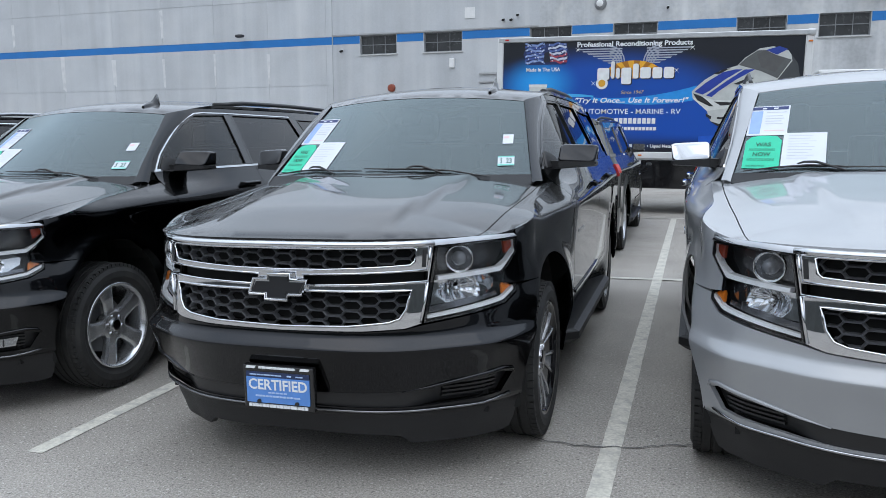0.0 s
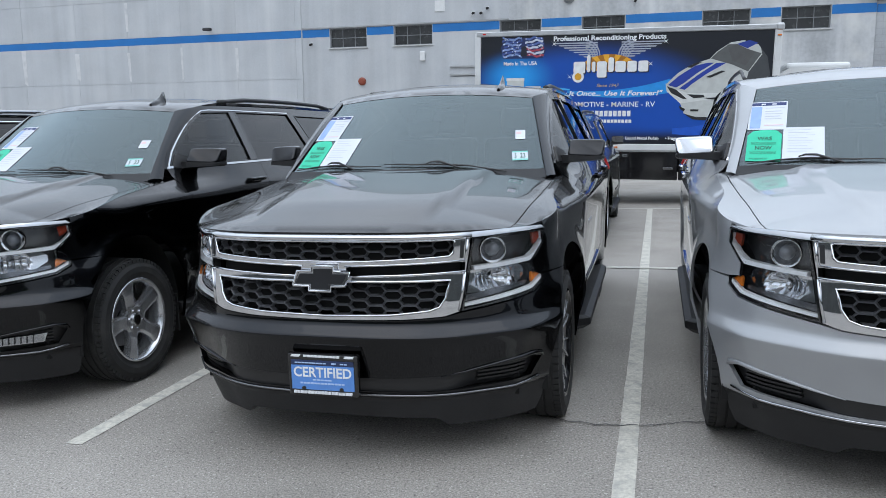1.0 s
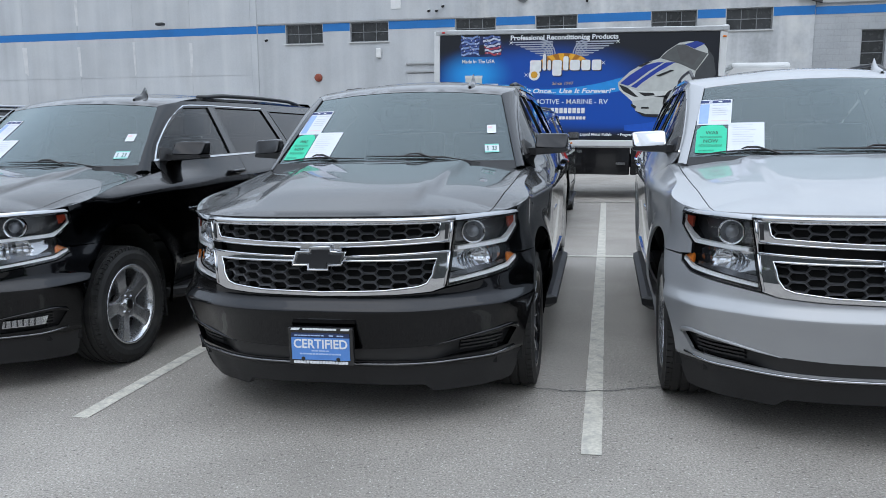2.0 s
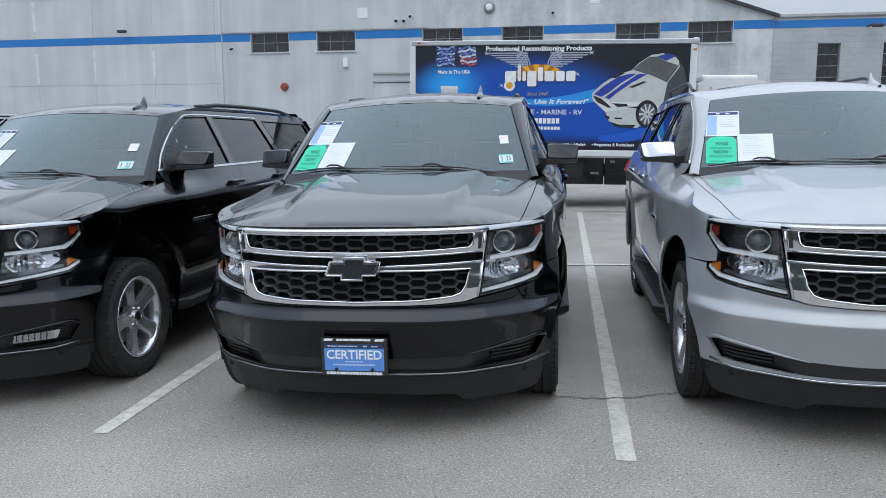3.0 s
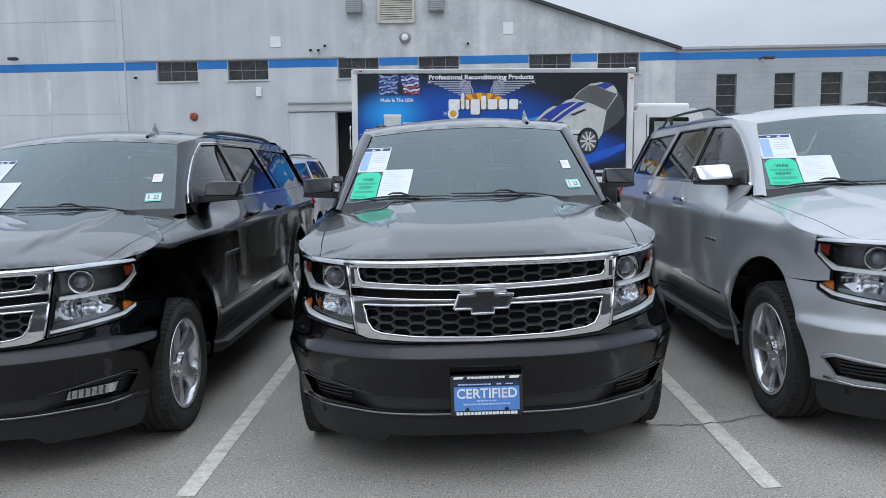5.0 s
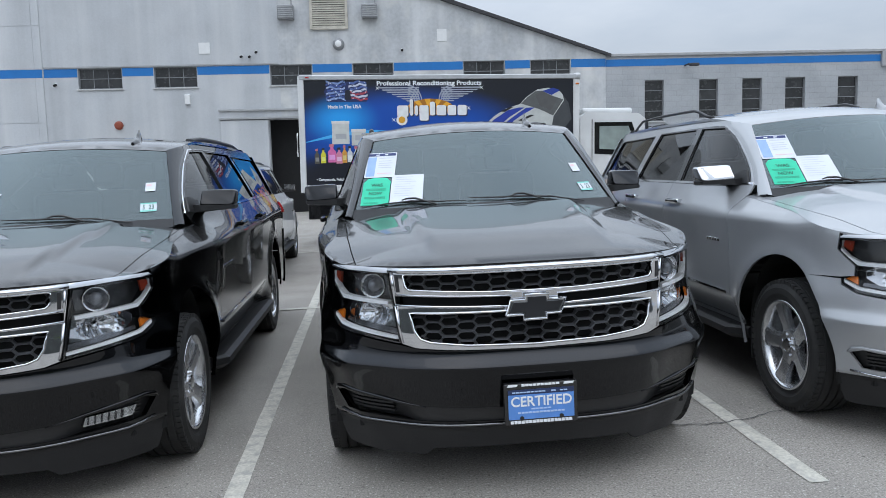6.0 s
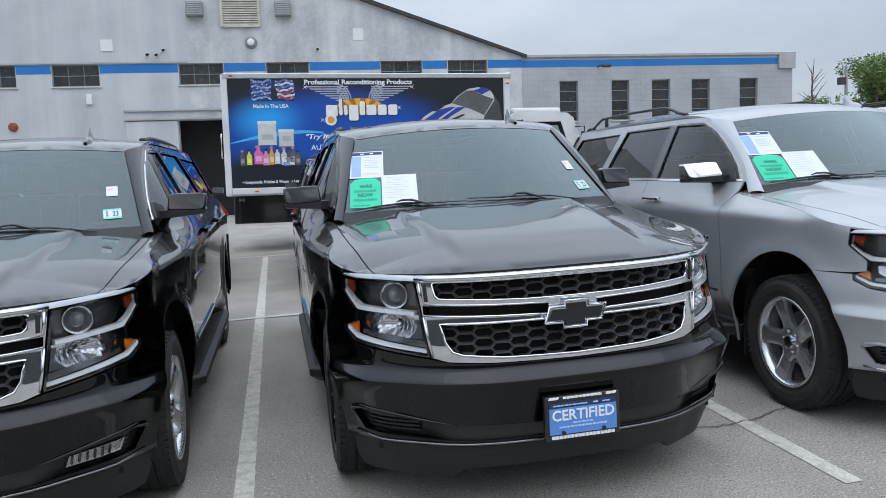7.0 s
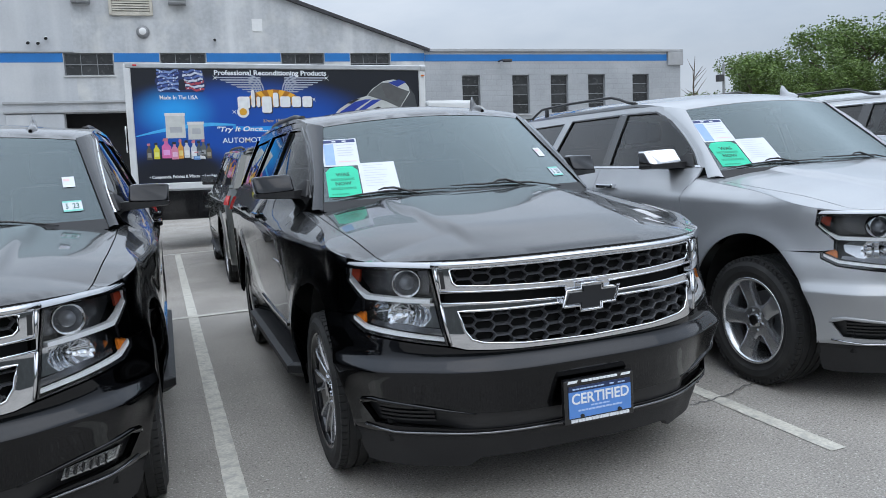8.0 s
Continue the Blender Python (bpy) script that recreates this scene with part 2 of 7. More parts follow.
def stall_line(x0, y0, x1, y1, w=0.095, lift=0.004):
    """A painted line that lies 4 mm above the asphalt, with a slightly ragged edge."""
    rng = random.Random(int(abs(x0 * 31 + y1 * 17) * 10))
    a, b = Vector((x0, y0, 0)), Vector((x1, y1, 0))
    n = max(int((b - a).length / 0.08), 2)
    way = (b - a).normalized()
    side = Vector((-way.y, way.x, 0))
    bm = bmesh.new()
    rows = []
    for i in range(n + 1):
        p = a.lerp(b, i / n)
        rows.append([bm.verts.new(p + side * s * (w / 2 + rng.uniform(-0.002, 0.002)) + Vector((0, 0, lift))) for s in (-1, 1)])
    for p, q in zip(rows, rows[1:]):
        bm.faces.new((p[0], q[0], q[1], p[1]))
    bmesh.ops.recalc_face_normals(bm, faces=bm.faces)
    return tagged(part("stall_line", bm, M_LINE, ground), "", "", "", "")


stall_line(1.287, 0.03, 1.287, 11.6)
stall_line(-1.41, 0.11, -1.49, 11.6)
stall_line(-9.0, 5.47, 9.0, 5.47, lift=0.008)
stall_line(-9.0, 11.65, 9.0, 11.65, lift=0.008)

rng = random.Random(5)
bm = bmesh.new()
rows = []
for i in range(46):
    x = 0.75 + 1.25 * i / 45
    y = 0.98 - 0.1 * math.sin(i / 9) + rng.uniform(-0.012, 0.012)
    w = 0.004 + 0.003 * rng.random()
    rows.append((bm.verts.new((x, y - w, 0.006)), bm.verts.new((x, y + w, 0.006))))
for p, q in zip(rows, rows[1:]):
    bm.faces.new((p[0], q[0], q[1], p[1]))
part("asphalt_crack", bm, M_CRACK, ground)

# unseen plain wall added behind the walk; closes the lot and darkens chrome reflections
tagged(part("wall_south", box(-45, 45, -11.4, -11.1, 0, 2.3), M_FAR_WALL), "unseen plain dark wall added to close the lot and darken chrome reflections", "wall", kind="structure")

# ---- building: wall frame x along the wall, y into it, z up ----
WALL = pose(0, 26.45, 0, 0, 1.15, -1.72)
building = thing("warehouse_building", WALL, "pale grey painted warehouse with gable, low wing and blue stripe", "building")
STRIPE0, STRIPE1 = 5.14, 5.44
HIGH_WIN = [(-11.42, -9.84), (-8.68, -7.12), (-4.45, -2.9), (-1.4, 0.13), (2.75, 4.31), (5.29, 6.82)]
LOW_WIN = [(9.69, 10.44), (11.82, 12.56), (13.51, 14.29), (15.21, 16.0), (17.3, 18.1)]
DOOR = (-4.58, -1.4)


def wall_with_holes(x0, x1, z0, z1, holes, thick=0.35, y0=0.0):
    """A wall slab with openings right through it."""
    xs = sorted({x0, x1, *(v for h in holes for v in h[:2])})
    zs = sorted({z0, z1, *(v for h in holes for v in h[2:])})
    bm = bmesh.new()
    for xa, xb in zip(xs, xs[1:]):
        for za, zb in zip(zs, zs[1:]):
            xm, zm = (xa + xb) / 2, (za + zb) / 2
            if any(h[0] < xm < h[1] and h[2] < zm < h[3] for h in holes):
                continue
            box(xa, xb, y0, y0 + thick, za, zb, bm=bm)
    bmesh.ops.remove_doubles(bm, verts=bm.verts, dist=0.0005)
    seen, dup = {}, []
    for f in bm.faces:
        key = tuple(sorted((round(v.co.x, 3), round(v.co.y, 3), round(v.co.z, 3)) for v in f.verts))
        if key in seen:
            dup += [f, seen[key]]
        seen[key] = f
    bmesh.ops.delete(bm, geom=list(set(dup)), context="FACES")
    return bm


high = [(a, b, 4.70, 5.45) for a, b in HIGH_WIN]
low = [(a, b, 3.05, 4.60) for a, b in LOW_WIN]
door_hole = [(*DOOR, -1.5, 3.45)]
part("left_wall", wall_with_holes(-46.0, -12.65, -1.5, 9.4, []), M_WALL, building, "smooth grey panel wall")
part("middle_wall", wall_with_holes(-12.65, -4.1, -1.5, 9.4, [h for h in high if h[1] < -4.5] + [(-4.58, -4.1, -1.5, 3.45), (-4.45, -4.1, 4.70, 5.45)], y0=0.03), M_WALL, building)
part("gable_wall", wall_with_holes(-4.1, 8.17, -1.5, 5.55, [(-4.1, -1.4, -1.5, 3.45), (-4.1, -2.9, 4.70, 5.45)] + high[3:], y0=0.02), M_STUCCO, building, "stained stucco gable wall")
part("wing_wall", wall_with_holes(8.17, 19.65, -1.5, 5.5, low, y0=0.06), M_BLOCK, building, "grey painted block wall of the low wing")
# the gable above the window band, with its roof edge
APEX = (-2.1, 9.1)
bm = flat([(-4.1, 5.55), (8.17, 5.55), (8.17, 5.6), (APEX[0], APEX[1]), (-4.1, 8.42)], 0.35, lambda a, b, d: (a, 0.37 - d, b))
part("gable_top", bm, M_STUCCO, building, "stained stucco gable")
bm = flat([(8.35, 5.6), (8.35, 5.5), (APEX[0], 9.06), (APEX[0], 9.22)], 6.0, lambda a, b, d: (a, 5.85 - d, b))
part("gable_roof", bm, M_ROOF_DARK, building, "dark roof edge")
part("wing_roof", box(8.2, 19.75, -0.02, 12.0, 5.5, 5.62, 0.02), M_COPING, building, "grey metal coping")
part("end_wall", box(19.3, 19.65, 0.41, 12.0, -1.5, 5.498), M_BLOCK, building)
part("end_pier", box(18.98, 19.72, -0.06, 0.055, 4.95, 5.498, 0.01), M_COPING, building)
part("tall_roof", box(-46.0, -4.1, 0.38, 12.0, 9.3, 9.4), M_ROOF_DARK, building)
# solid block whose near-black colour stands in for the unlit room
part("inner_room", box(-5.5, -0.5, 0.9, 4.0, -1.49, 4.2), M_DARK, building, "near-black block for the shade of the room behind the open door")

# blue stripe between the window openings
edges_x = [-46.0] + [v for w in HIGH_WIN for v in w] + [8.19]
for a, b in zip(edges_x[::2], edges_x[1::2]):
    cut = [a] + [s for s in (-12.65, -4.1) if a < s < b] + [b]
    for p, q in zip(cut, cut[1:]):
        y = -0.006 if q <= -12.6 else 0.024 if q <= -4.05 else 0.014
        part("stripe_panel", box(p + 0.02, q - 0.02, y, y + 0.02, STRIPE0, STRIPE1), M_BLUE, building, "bright blue painted stripe")
part("stripe_panel", box(8.19, 18.97, 0.05, 0.07, 5.14, 5.40), M_BLUE, building, "bright blue painted stripe")


def steel_window(x0, x1, z0, z1, cols, rows, y):
    """A many-paned steel window in its opening, with a sill."""
    # near-black sheet behind the panes, the unlit inside as plain colour
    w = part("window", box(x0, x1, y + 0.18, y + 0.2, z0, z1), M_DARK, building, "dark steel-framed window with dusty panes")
    t = 0.035
    bm = box(x0, x0 + t, y + 0.1, y + 0.17, z0, z1)
    box(x1 - t, x1, y + 0.1, y + 0.17, z0, z1, bm=bm)
    box(x0 + t, x1 - t, y + 0.1, y + 0.17, z1 - t, z1, bm=bm)
    box(x0 + t, x1 - t, y + 0.1, y + 0.17, z0, z0 + t, bm=bm)
    for i in range(1, cols):
        x = x0 + (x1 - x0) * i / cols
        box(x - 0.012, x + 0.012, y + 0.11, y + 0.16, z0 + t, z1 - t, bm=bm)
    for j in range(1, rows):
        z = z0 + (z1 - z0) * j / rows
        box(x0 + t, x1 - t, y + 0.108, y + 0.165, z - 0.014, z + 0.014, bm=bm)
    part("window_frame", bm, M_FRAME_STEEL, w)
    for i in range(cols):
        for j in range(rows):
            xa, xb = x0 + (x1 - x0) * i / cols, x0 + (x1 - x0) * (i + 1) / cols
            za, zb = z0 + (z1 - z0) * j / rows, z0 + (z1 - z0) * (j + 1) / rows
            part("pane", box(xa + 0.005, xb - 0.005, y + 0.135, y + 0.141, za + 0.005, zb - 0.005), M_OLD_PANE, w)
    part("window_sill", box(x0 - 0.05, x1 + 0.05, y - 0.05, y + 0.09, z0 - 0.05, z0 - 0.002, 0.008), M_SILL, w)


for k, (a, b) in enumerate(HIGH_WIN):
    steel_window(a + 0.002, b - 0.002, 4.70, 5.45, 3, 2, 0.02)
for a, b in LOW_WIN:
    steel_window(a + 0.002, b - 0.002, 3.05, 4.60, 1, 4, 0.06)

# sliding door with its track, beside the dark opening
part("door_track", box(-6.4, -1.2, -0.06, 0.015, 3.78, 3.86, 0.01), M_COPING, building)
part("door_track", box(-6.4, -1.2, -0.10, 0.015, 3.47, 3.55, 0.01), M_COPING, building)
part("sliding_door", box(-6.35, -4.6, -0.05, 0.02, -1.4, 3.44, 0.01), M_WALL, building, "pale grey sliding door, pushed open")
# louvre, air units, lamp, small boxes
# near-black backing gives the shade between the slats
lv = part("louvre", box(-2.84, -1.56, -0.02, 0.018, 6.75, 7.88), M_DARK, building, "weathered cream louvre")
for i in range(13):
    part("slat", moved(box(-2.8, -1.6, -0.042, 0.042, -0.006, 0.006), pose(0, -0.05, 6.8 + i * 0.082, 56)), M_LOUVRE, lv)
part("louvre_frame", box(-2.9, -2.8, -0.08, 0.0, 6.7, 7.92, 0.01), M_LOUVRE, lv)
part("louvre_frame", box(-1.6, -1.5, -0.08, 0.0, 6.7, 7.92, 0.01), M_LOUVRE, lv)
part("louvre_frame", box(-2.8, -1.6, -0.08, 0.0, 6.68, 6.76, 0.01), M_LOUVRE, lv)


def wall_item(name, x, z, bm, mat, label, category):
    ob = part(name, moved(bm, WALL @ pose(x, 0, z)), mat)
    return tagged(ob, label, category)


for x in (-3.75, -0.69):
    u = thing("air_unit", WALL @ pose(x, 0, 7.05), "grey slatted air unit hung on the gable wall", "air unit", "air units")
    part("case", box(-0.29, 0.29, -0.3, 0.018, 0.0, 0.5, 0.015), M_GALV, u)
    for i in range(6):
        part("slat", box(-0.27, 0.27, -0.33, -0.3, 0.05 + i * 0.075, 0.085 + i * 0.075), M_COPING, u)
    part("pipe", tube([(0.2, -0.05, 0.5), (0.2, -0.05, 0.75), (0.12, -0.05, 0.95)], 0.025), M_GALV, u)
lamp = thing("wall_lamp", WALL @ pose(-1.88, 0, 6.15), "round grey dish lamp on the gable wall", "lamp")
part("dish", lathe([(-0.16, 0.02), (-0.17, 0.14), (-0.08, 0.2), (0.01, 0.22), (0.02, 0.22)], 24, "y"), M_GALV, lamp, smooth=True)
part("lens", lathe([(-0.2, 0.001), (-0.195, 0.06), (-0.17, 0.12)], 20, "y"), M_WHITE_BOX, lamp, smooth=True)
wall_item("meter_box", -7.5, 4.25, box(-0.1, 0.1, -0.09, 0.03, -0.18, 0.18, 0.02), M_WHITE_BOX, "small white box fixed to the grey wall", "wall box")
bell = lathe([(-0.09, 0.001), (-0.085, 0.1), (-0.05, 0.15), (0.028, 0.16)], 20, "y")
wall_item("alarm_bell", -10.06, 3.36, bell, M_RED, "round rusty red alarm bell on the wall", "alarm bell")
wall_item("wall_patch", -6.8, 6.1, box(-0.2, 0.2, 0.005, 0.03, -0.2, 0.2), M_WHITE_BOX, "pale square patch on the grey wall", "patch")
wall_item("wall_patch", 1.97, 6.42, box(-0.18, 0.18, 0.0, 0.02, -0.22, 0.22), M_WHITE_BOX, "pale square patch on the stained gable", "patch")
for x, z in ((-5.45, 5.75), (-5.15, 5.74), (-4.9, 5.9), (0.47, 5.88), (-12.2, 4.85)):
    c = thing("security_camera", WALL @ pose(x, 0, z), "small dark camera on the painted wall", "camera", "wall cameras")
    part("mount", box(-0.03, 0.03, -0.05, 0.03, 0.0, 0.08, 0.01), M_WHITE_BOX, c)
    part("housing", rod((0, -0.04, 0.02), (0, -0.2, -0.02), 0.045), M_DARK, c)
for x, z, y0 in ((-17.0, 5.62, 0.0), (11.24, 5.12, 0.06)):
    c = thing("wall_light", WALL @ pose(x, y0, z), "dark arm light on the wall above the stripe", "lamp", "wall lights")
    part("arm", tube([(0, -0.01, 0.0), (0.1, -0.2, 0.05), (0.2, -0.35, 0.02)], 0.03), M_ROOF_DARK, c)
    part("shade", box(0.05, 0.4, -0.5, -0.28, -0.06, 0.05, 0.03), M_ROOF_DARK, c)
# panels of the tall wall, a little uneven, with lime streaks at some joints
rng = random.Random(23)
JOINTS = [-46.0, -43.2, -40.4, -37.7, -34.95, -32.3, -29.6, -26.7, -23.74, -21.0, -18.32, -15.65, -12.93, -12.66]
ROWS = [(-1.5, 3.50), (3.525, 5.135), (5.45, 6.985), (7.01, 9.3)]
for xa, xb in zip(JOINTS, JOINTS[1:]):
    for za, zb in ROWS:
        part("wall_panel", box(xa + 0.004, xb - 0.004, -0.011 - rng.uniform(0, 0.004), -0.001, za, zb), M_WALL, building)
for x in JOINTS[5:-1]:
    for za, zb in ROWS[1:3]:
        if rng.random() < 0.75:
            w, top = rng.uniform(0.05, 0.14), zb - rng.uniform(0.0, 0.3)
            part("lime_streak", flat([(x - w, top), (x - w * 0.6, za + rng.uniform(0, 0.3)), (x + w * 0.7, za + rng.uniform(0, 0.3)), (x + w * 0.8, top)], 0.002, lambda a, c, d: (a, -0.0175 - d, c)), M_STREAK, building)
part("ledge", box(-12.63, -4.12, -0.02, 0.028, 5.47, 5.52), M_COPING, building)

# ---- car materials ----
M_PAINT_BLACK = paint_material("black_car_paint", (0.0066, 0.0072, 0.0088), rough=0.25, metal=1.0, ior=1.42)
M_PAINT_GREY = paint_material("dark_grey_metallic_paint", (0.0108, 0.0117, 0.0142), flake=0.2, rough=0.27, metal=1.0, ior=1.42)
M_PAINT_SILVER = paint_material("silver_metallic_paint", (0.40, 0.413, 0.43), flake=0.14, rough=0.36, metal=0.3, ior=1.45)
M_PAINT_WHITE = paint_material("white_car_paint", (0.72, 0.73, 0.74), rough=0.35)
M_PAINT_GREEN = paint_material("dark_green_grey_paint", (0.05, 0.055, 0.05), flake=0.2, rough=0.32, metal=0.4)
M_CHROME = material("chrome", (0.67, 0.68, 0.70), 0.05, 1.0, vary=0.06, scale=9.0)
M_POLISHED = material("polished_alloy", (0.50, 0.51, 0.53), 0.13, 1.0, vary=0.12, scale=14.0, rough_vary=0.06)
M_ALLOY = material("machined_alloy", (0.60, 0.61, 0.63), 0.22, 0.85, vary=0.04, scale=14.0, rough_vary=0.03)
M_BEZEL = material("lamp_bezel_silver", (0.20, 0.205, 0.22), 0.22, 0.9, vary=0.35, scale=40.0)
M_SMOKE = material("smoked_lamp_bezel", (0.13, 0.134, 0.142), 0.24, 0.6, vary=0.25, scale=18.0)
M_SATIN_BLACK = material("satin_black_plastic", (0.018, 0.018, 0.019), 0.42, vary=0.2, scale=8.0, bump=0.05, bump_scale=400.0)
M_GRILLE = material("grey_grille_plastic", (0.075, 0.078, 0.085), 0.32, vary=0.15, scale=12.0)
M_GLOSS_BLACK = material("gloss_black_trim", (0.008, 0.008, 0.009), 0.12, coat=0.6)
M_ROUGH_BLACK = material("grained_black_plastic", (0.012, 0.0122, 0.0138), 0.55, vary=0.25, scale=5.0, bump=0.12, bump_scale=500.0, dirt=(0.05, 0.049, 0.047), dirt_amount=0.15, dirt_scale=4.0)
M_RUBBER = material("tyre_rubber", (0.020, 0.020, 0.020), 0.75, vary=0.3, scale=10.0, bump=0.1, bump_scale=200.0, dirt=(0.06, 0.057, 0.053), dirt_amount=0.5, dirt_scale=6.0)
M_UNDER = material("underbody_black", (0.010, 0.010, 0.010), 0.9, vary=0.3)
M_LAMP_BLACK = material("lamp_housing_black", (0.040, 0.041, 0.043), 0.25, vary=0.15, scale=20.0)
M_AMBER = material("amber_reflector", (0.75, 0.20, 0.02), 0.2, vary=0.15, scale=60.0, coat=0.5)
M_RED_LENS = material("red_marker_lens", (0.26, 0.035, 0.015), 0.18, vary=0.15, scale=60.0, coat=0.5)
M_BULB_LENS = material("projector_lens", (0.16, 0.17, 0.19), 0.03, 0.3, coat=1.0)
M_BROWN_STRIP = material("smoked_signal_strip", (0.16, 0.10, 0.09), 0.25, vary=0.3, scale=50.0)
M_SEAT = material("black_seat_leather", (0.030, 0.030, 0.031), 0.5, vary=0.2, scale=7.0, bump=0.1)
M_TAIL_RED = material("red_tail_lens", (0.55, 0.02, 0.02), 0.15, vary=0.15, scale=40.0, coat=0.6)
M_GLASS_CLEAR = pane_material("windscreen_glass", (0.30, 0.36, 0.345), gloss=(0.345, 0.395, 0.402), rough=0.26, sheen=5.0)
M_GLASS_TINT = pane_material("privacy_glass", (0.07, 0.075, 0.078), sheen=1.05)
M_GLASS_FRONT = pane_material("front_side_glass", (0.42, 0.47, 0.46), sheen=1.1)
M_LENS = pane_material("clear_lamp_lens", (0.96, 0.97, 0.98), sheen=0.7)
M_GLASS_REAR = pane_material("dark_rear_glass", (0.012, 0.012, 0.013))
# white of the light guide, also the painted shine of the chrome strip
M_GUIDE = material("white_guide_and_chrome_shine", (0.88, 0.90, 0.92), 0.25, vary=0.05, scale=30.0, coat=0.5)
# paler than the body paint: the highlight along the bumper crease, as colour
M_CREASE_SHINE = material("bumper_crease_highlight", (0.22, 0.225, 0.235), 0.25, 0.8, vary=0.15, scale=12.0)
M_BADGE = material("dark_badge", (0.014, 0.0145, 0.017), 0.35, vary=0.1)

# ---- the large SUV: plan line, side profile and the sheets cut from them ----
AXLE_F, TYRE_R, ARCH_R, ARCH_K = 1.025, 0.402, 0.465, 1.12


class Curve:
    """A smooth line through a few heights, with no overshoot."""

    def __init__(self, xs, ys):
        self.x, self.y = np.array(xs, float), np.array(ys, float)
        h, d = np.diff(self.x), np.diff(self.y) / np.diff(self.x)
        m = np.r_[d[0], np.where(d[:-1] * d[1:] > 0, 2 * d[:-1] * d[1:] / np.where(np.abs(d[:-1] + d[1:]) < 1e-12, 1.0, d[:-1] + d[1:]), 0.0), d[-1]]
        self.h, self.m = h, m

    def __call__(self, v):
        v = min(max(v, self.x[0]), self.x[-1])
        i = min(max(int(np.searchsorted(self.x, v)) - 1, 0), len(self.h) - 1)
        h = self.h[i]
        t = (v - self.x[i]) / h
        return float((2 * t ** 3 - 3 * t ** 2 + 1) * self.y[i] + (t ** 3 - 2 * t ** 2 + t) * h * self.m[i] + (3 * t ** 2 - 2 * t ** 3) * self.y[i + 1] + (t ** 3 - t ** 2) * h * self.m[i + 1])


NOSE = Curve((0.16, 0.22, 0.28, 0.335, 0.350, 0.42, 0.54, 0.61, 0.630, 0.636, 0.642, 0.696, 0.72, 0.765, 0.80, 0.90, 1.05, 1.10),
             (-0.110, -0.092, -0.070, -0.052, -0.033, -0.014, 0.022, 0.047, 0.0535, 0.0550, 0.0515, 0.014, 0.013, 0.013, 0.010, -0.002, -0.008, -0.026))
FLANK = Curve((0.16, 0.22, 0.30, 0.40, 0.55, 0.72, 0.86, 0.97, 1.06, 1.11, 1.135, 1.16, 1.22, 1.30, 1.36),
              (-0.075, -0.055, -0.034, -0.020, -0.012, -0.010, -0.006, 0.000, 0.006, 0.008, 0.003, -0.010, -0.041, -0.080, -0.105))
RISE = Curve((0, 0.03, 0.08, 0.16, 0.28, 0.45, 0.75, 1.2, 1.6), (0, 0.015, 0.030, 0.047, 0.069, 0.096, 0.138, 0.194, 0.22))
CROWN = Curve((0, 0.05, 0.15, 0.3, 0.55, 1.0, 1.7, 2.4, 3.2, 4.0), (0, 0.026, 0.056, 0.082, 0.108, 0.128, 0.138, 0.138, 0.118, 0.085))


SHOULDER = Curve((0.48, 0.60, 0.75, 1.0, 1.3, 1.6, 1.75), (1.072, 1.092, 1.120, 1.160, 1.197, 1.230, 1.247))
PILLAR = Curve((1.22, 1.26, 1.30, 1.37, 1.42, 1.50, 1.56, 1.60, 1.65, 1.68, 1.70, 1.74), (1.52, 1.556, 1.588, 1.638, 1.688, 1.79, 1.872, 1.936, 2.032, 2.10, 2.15, 2.25))


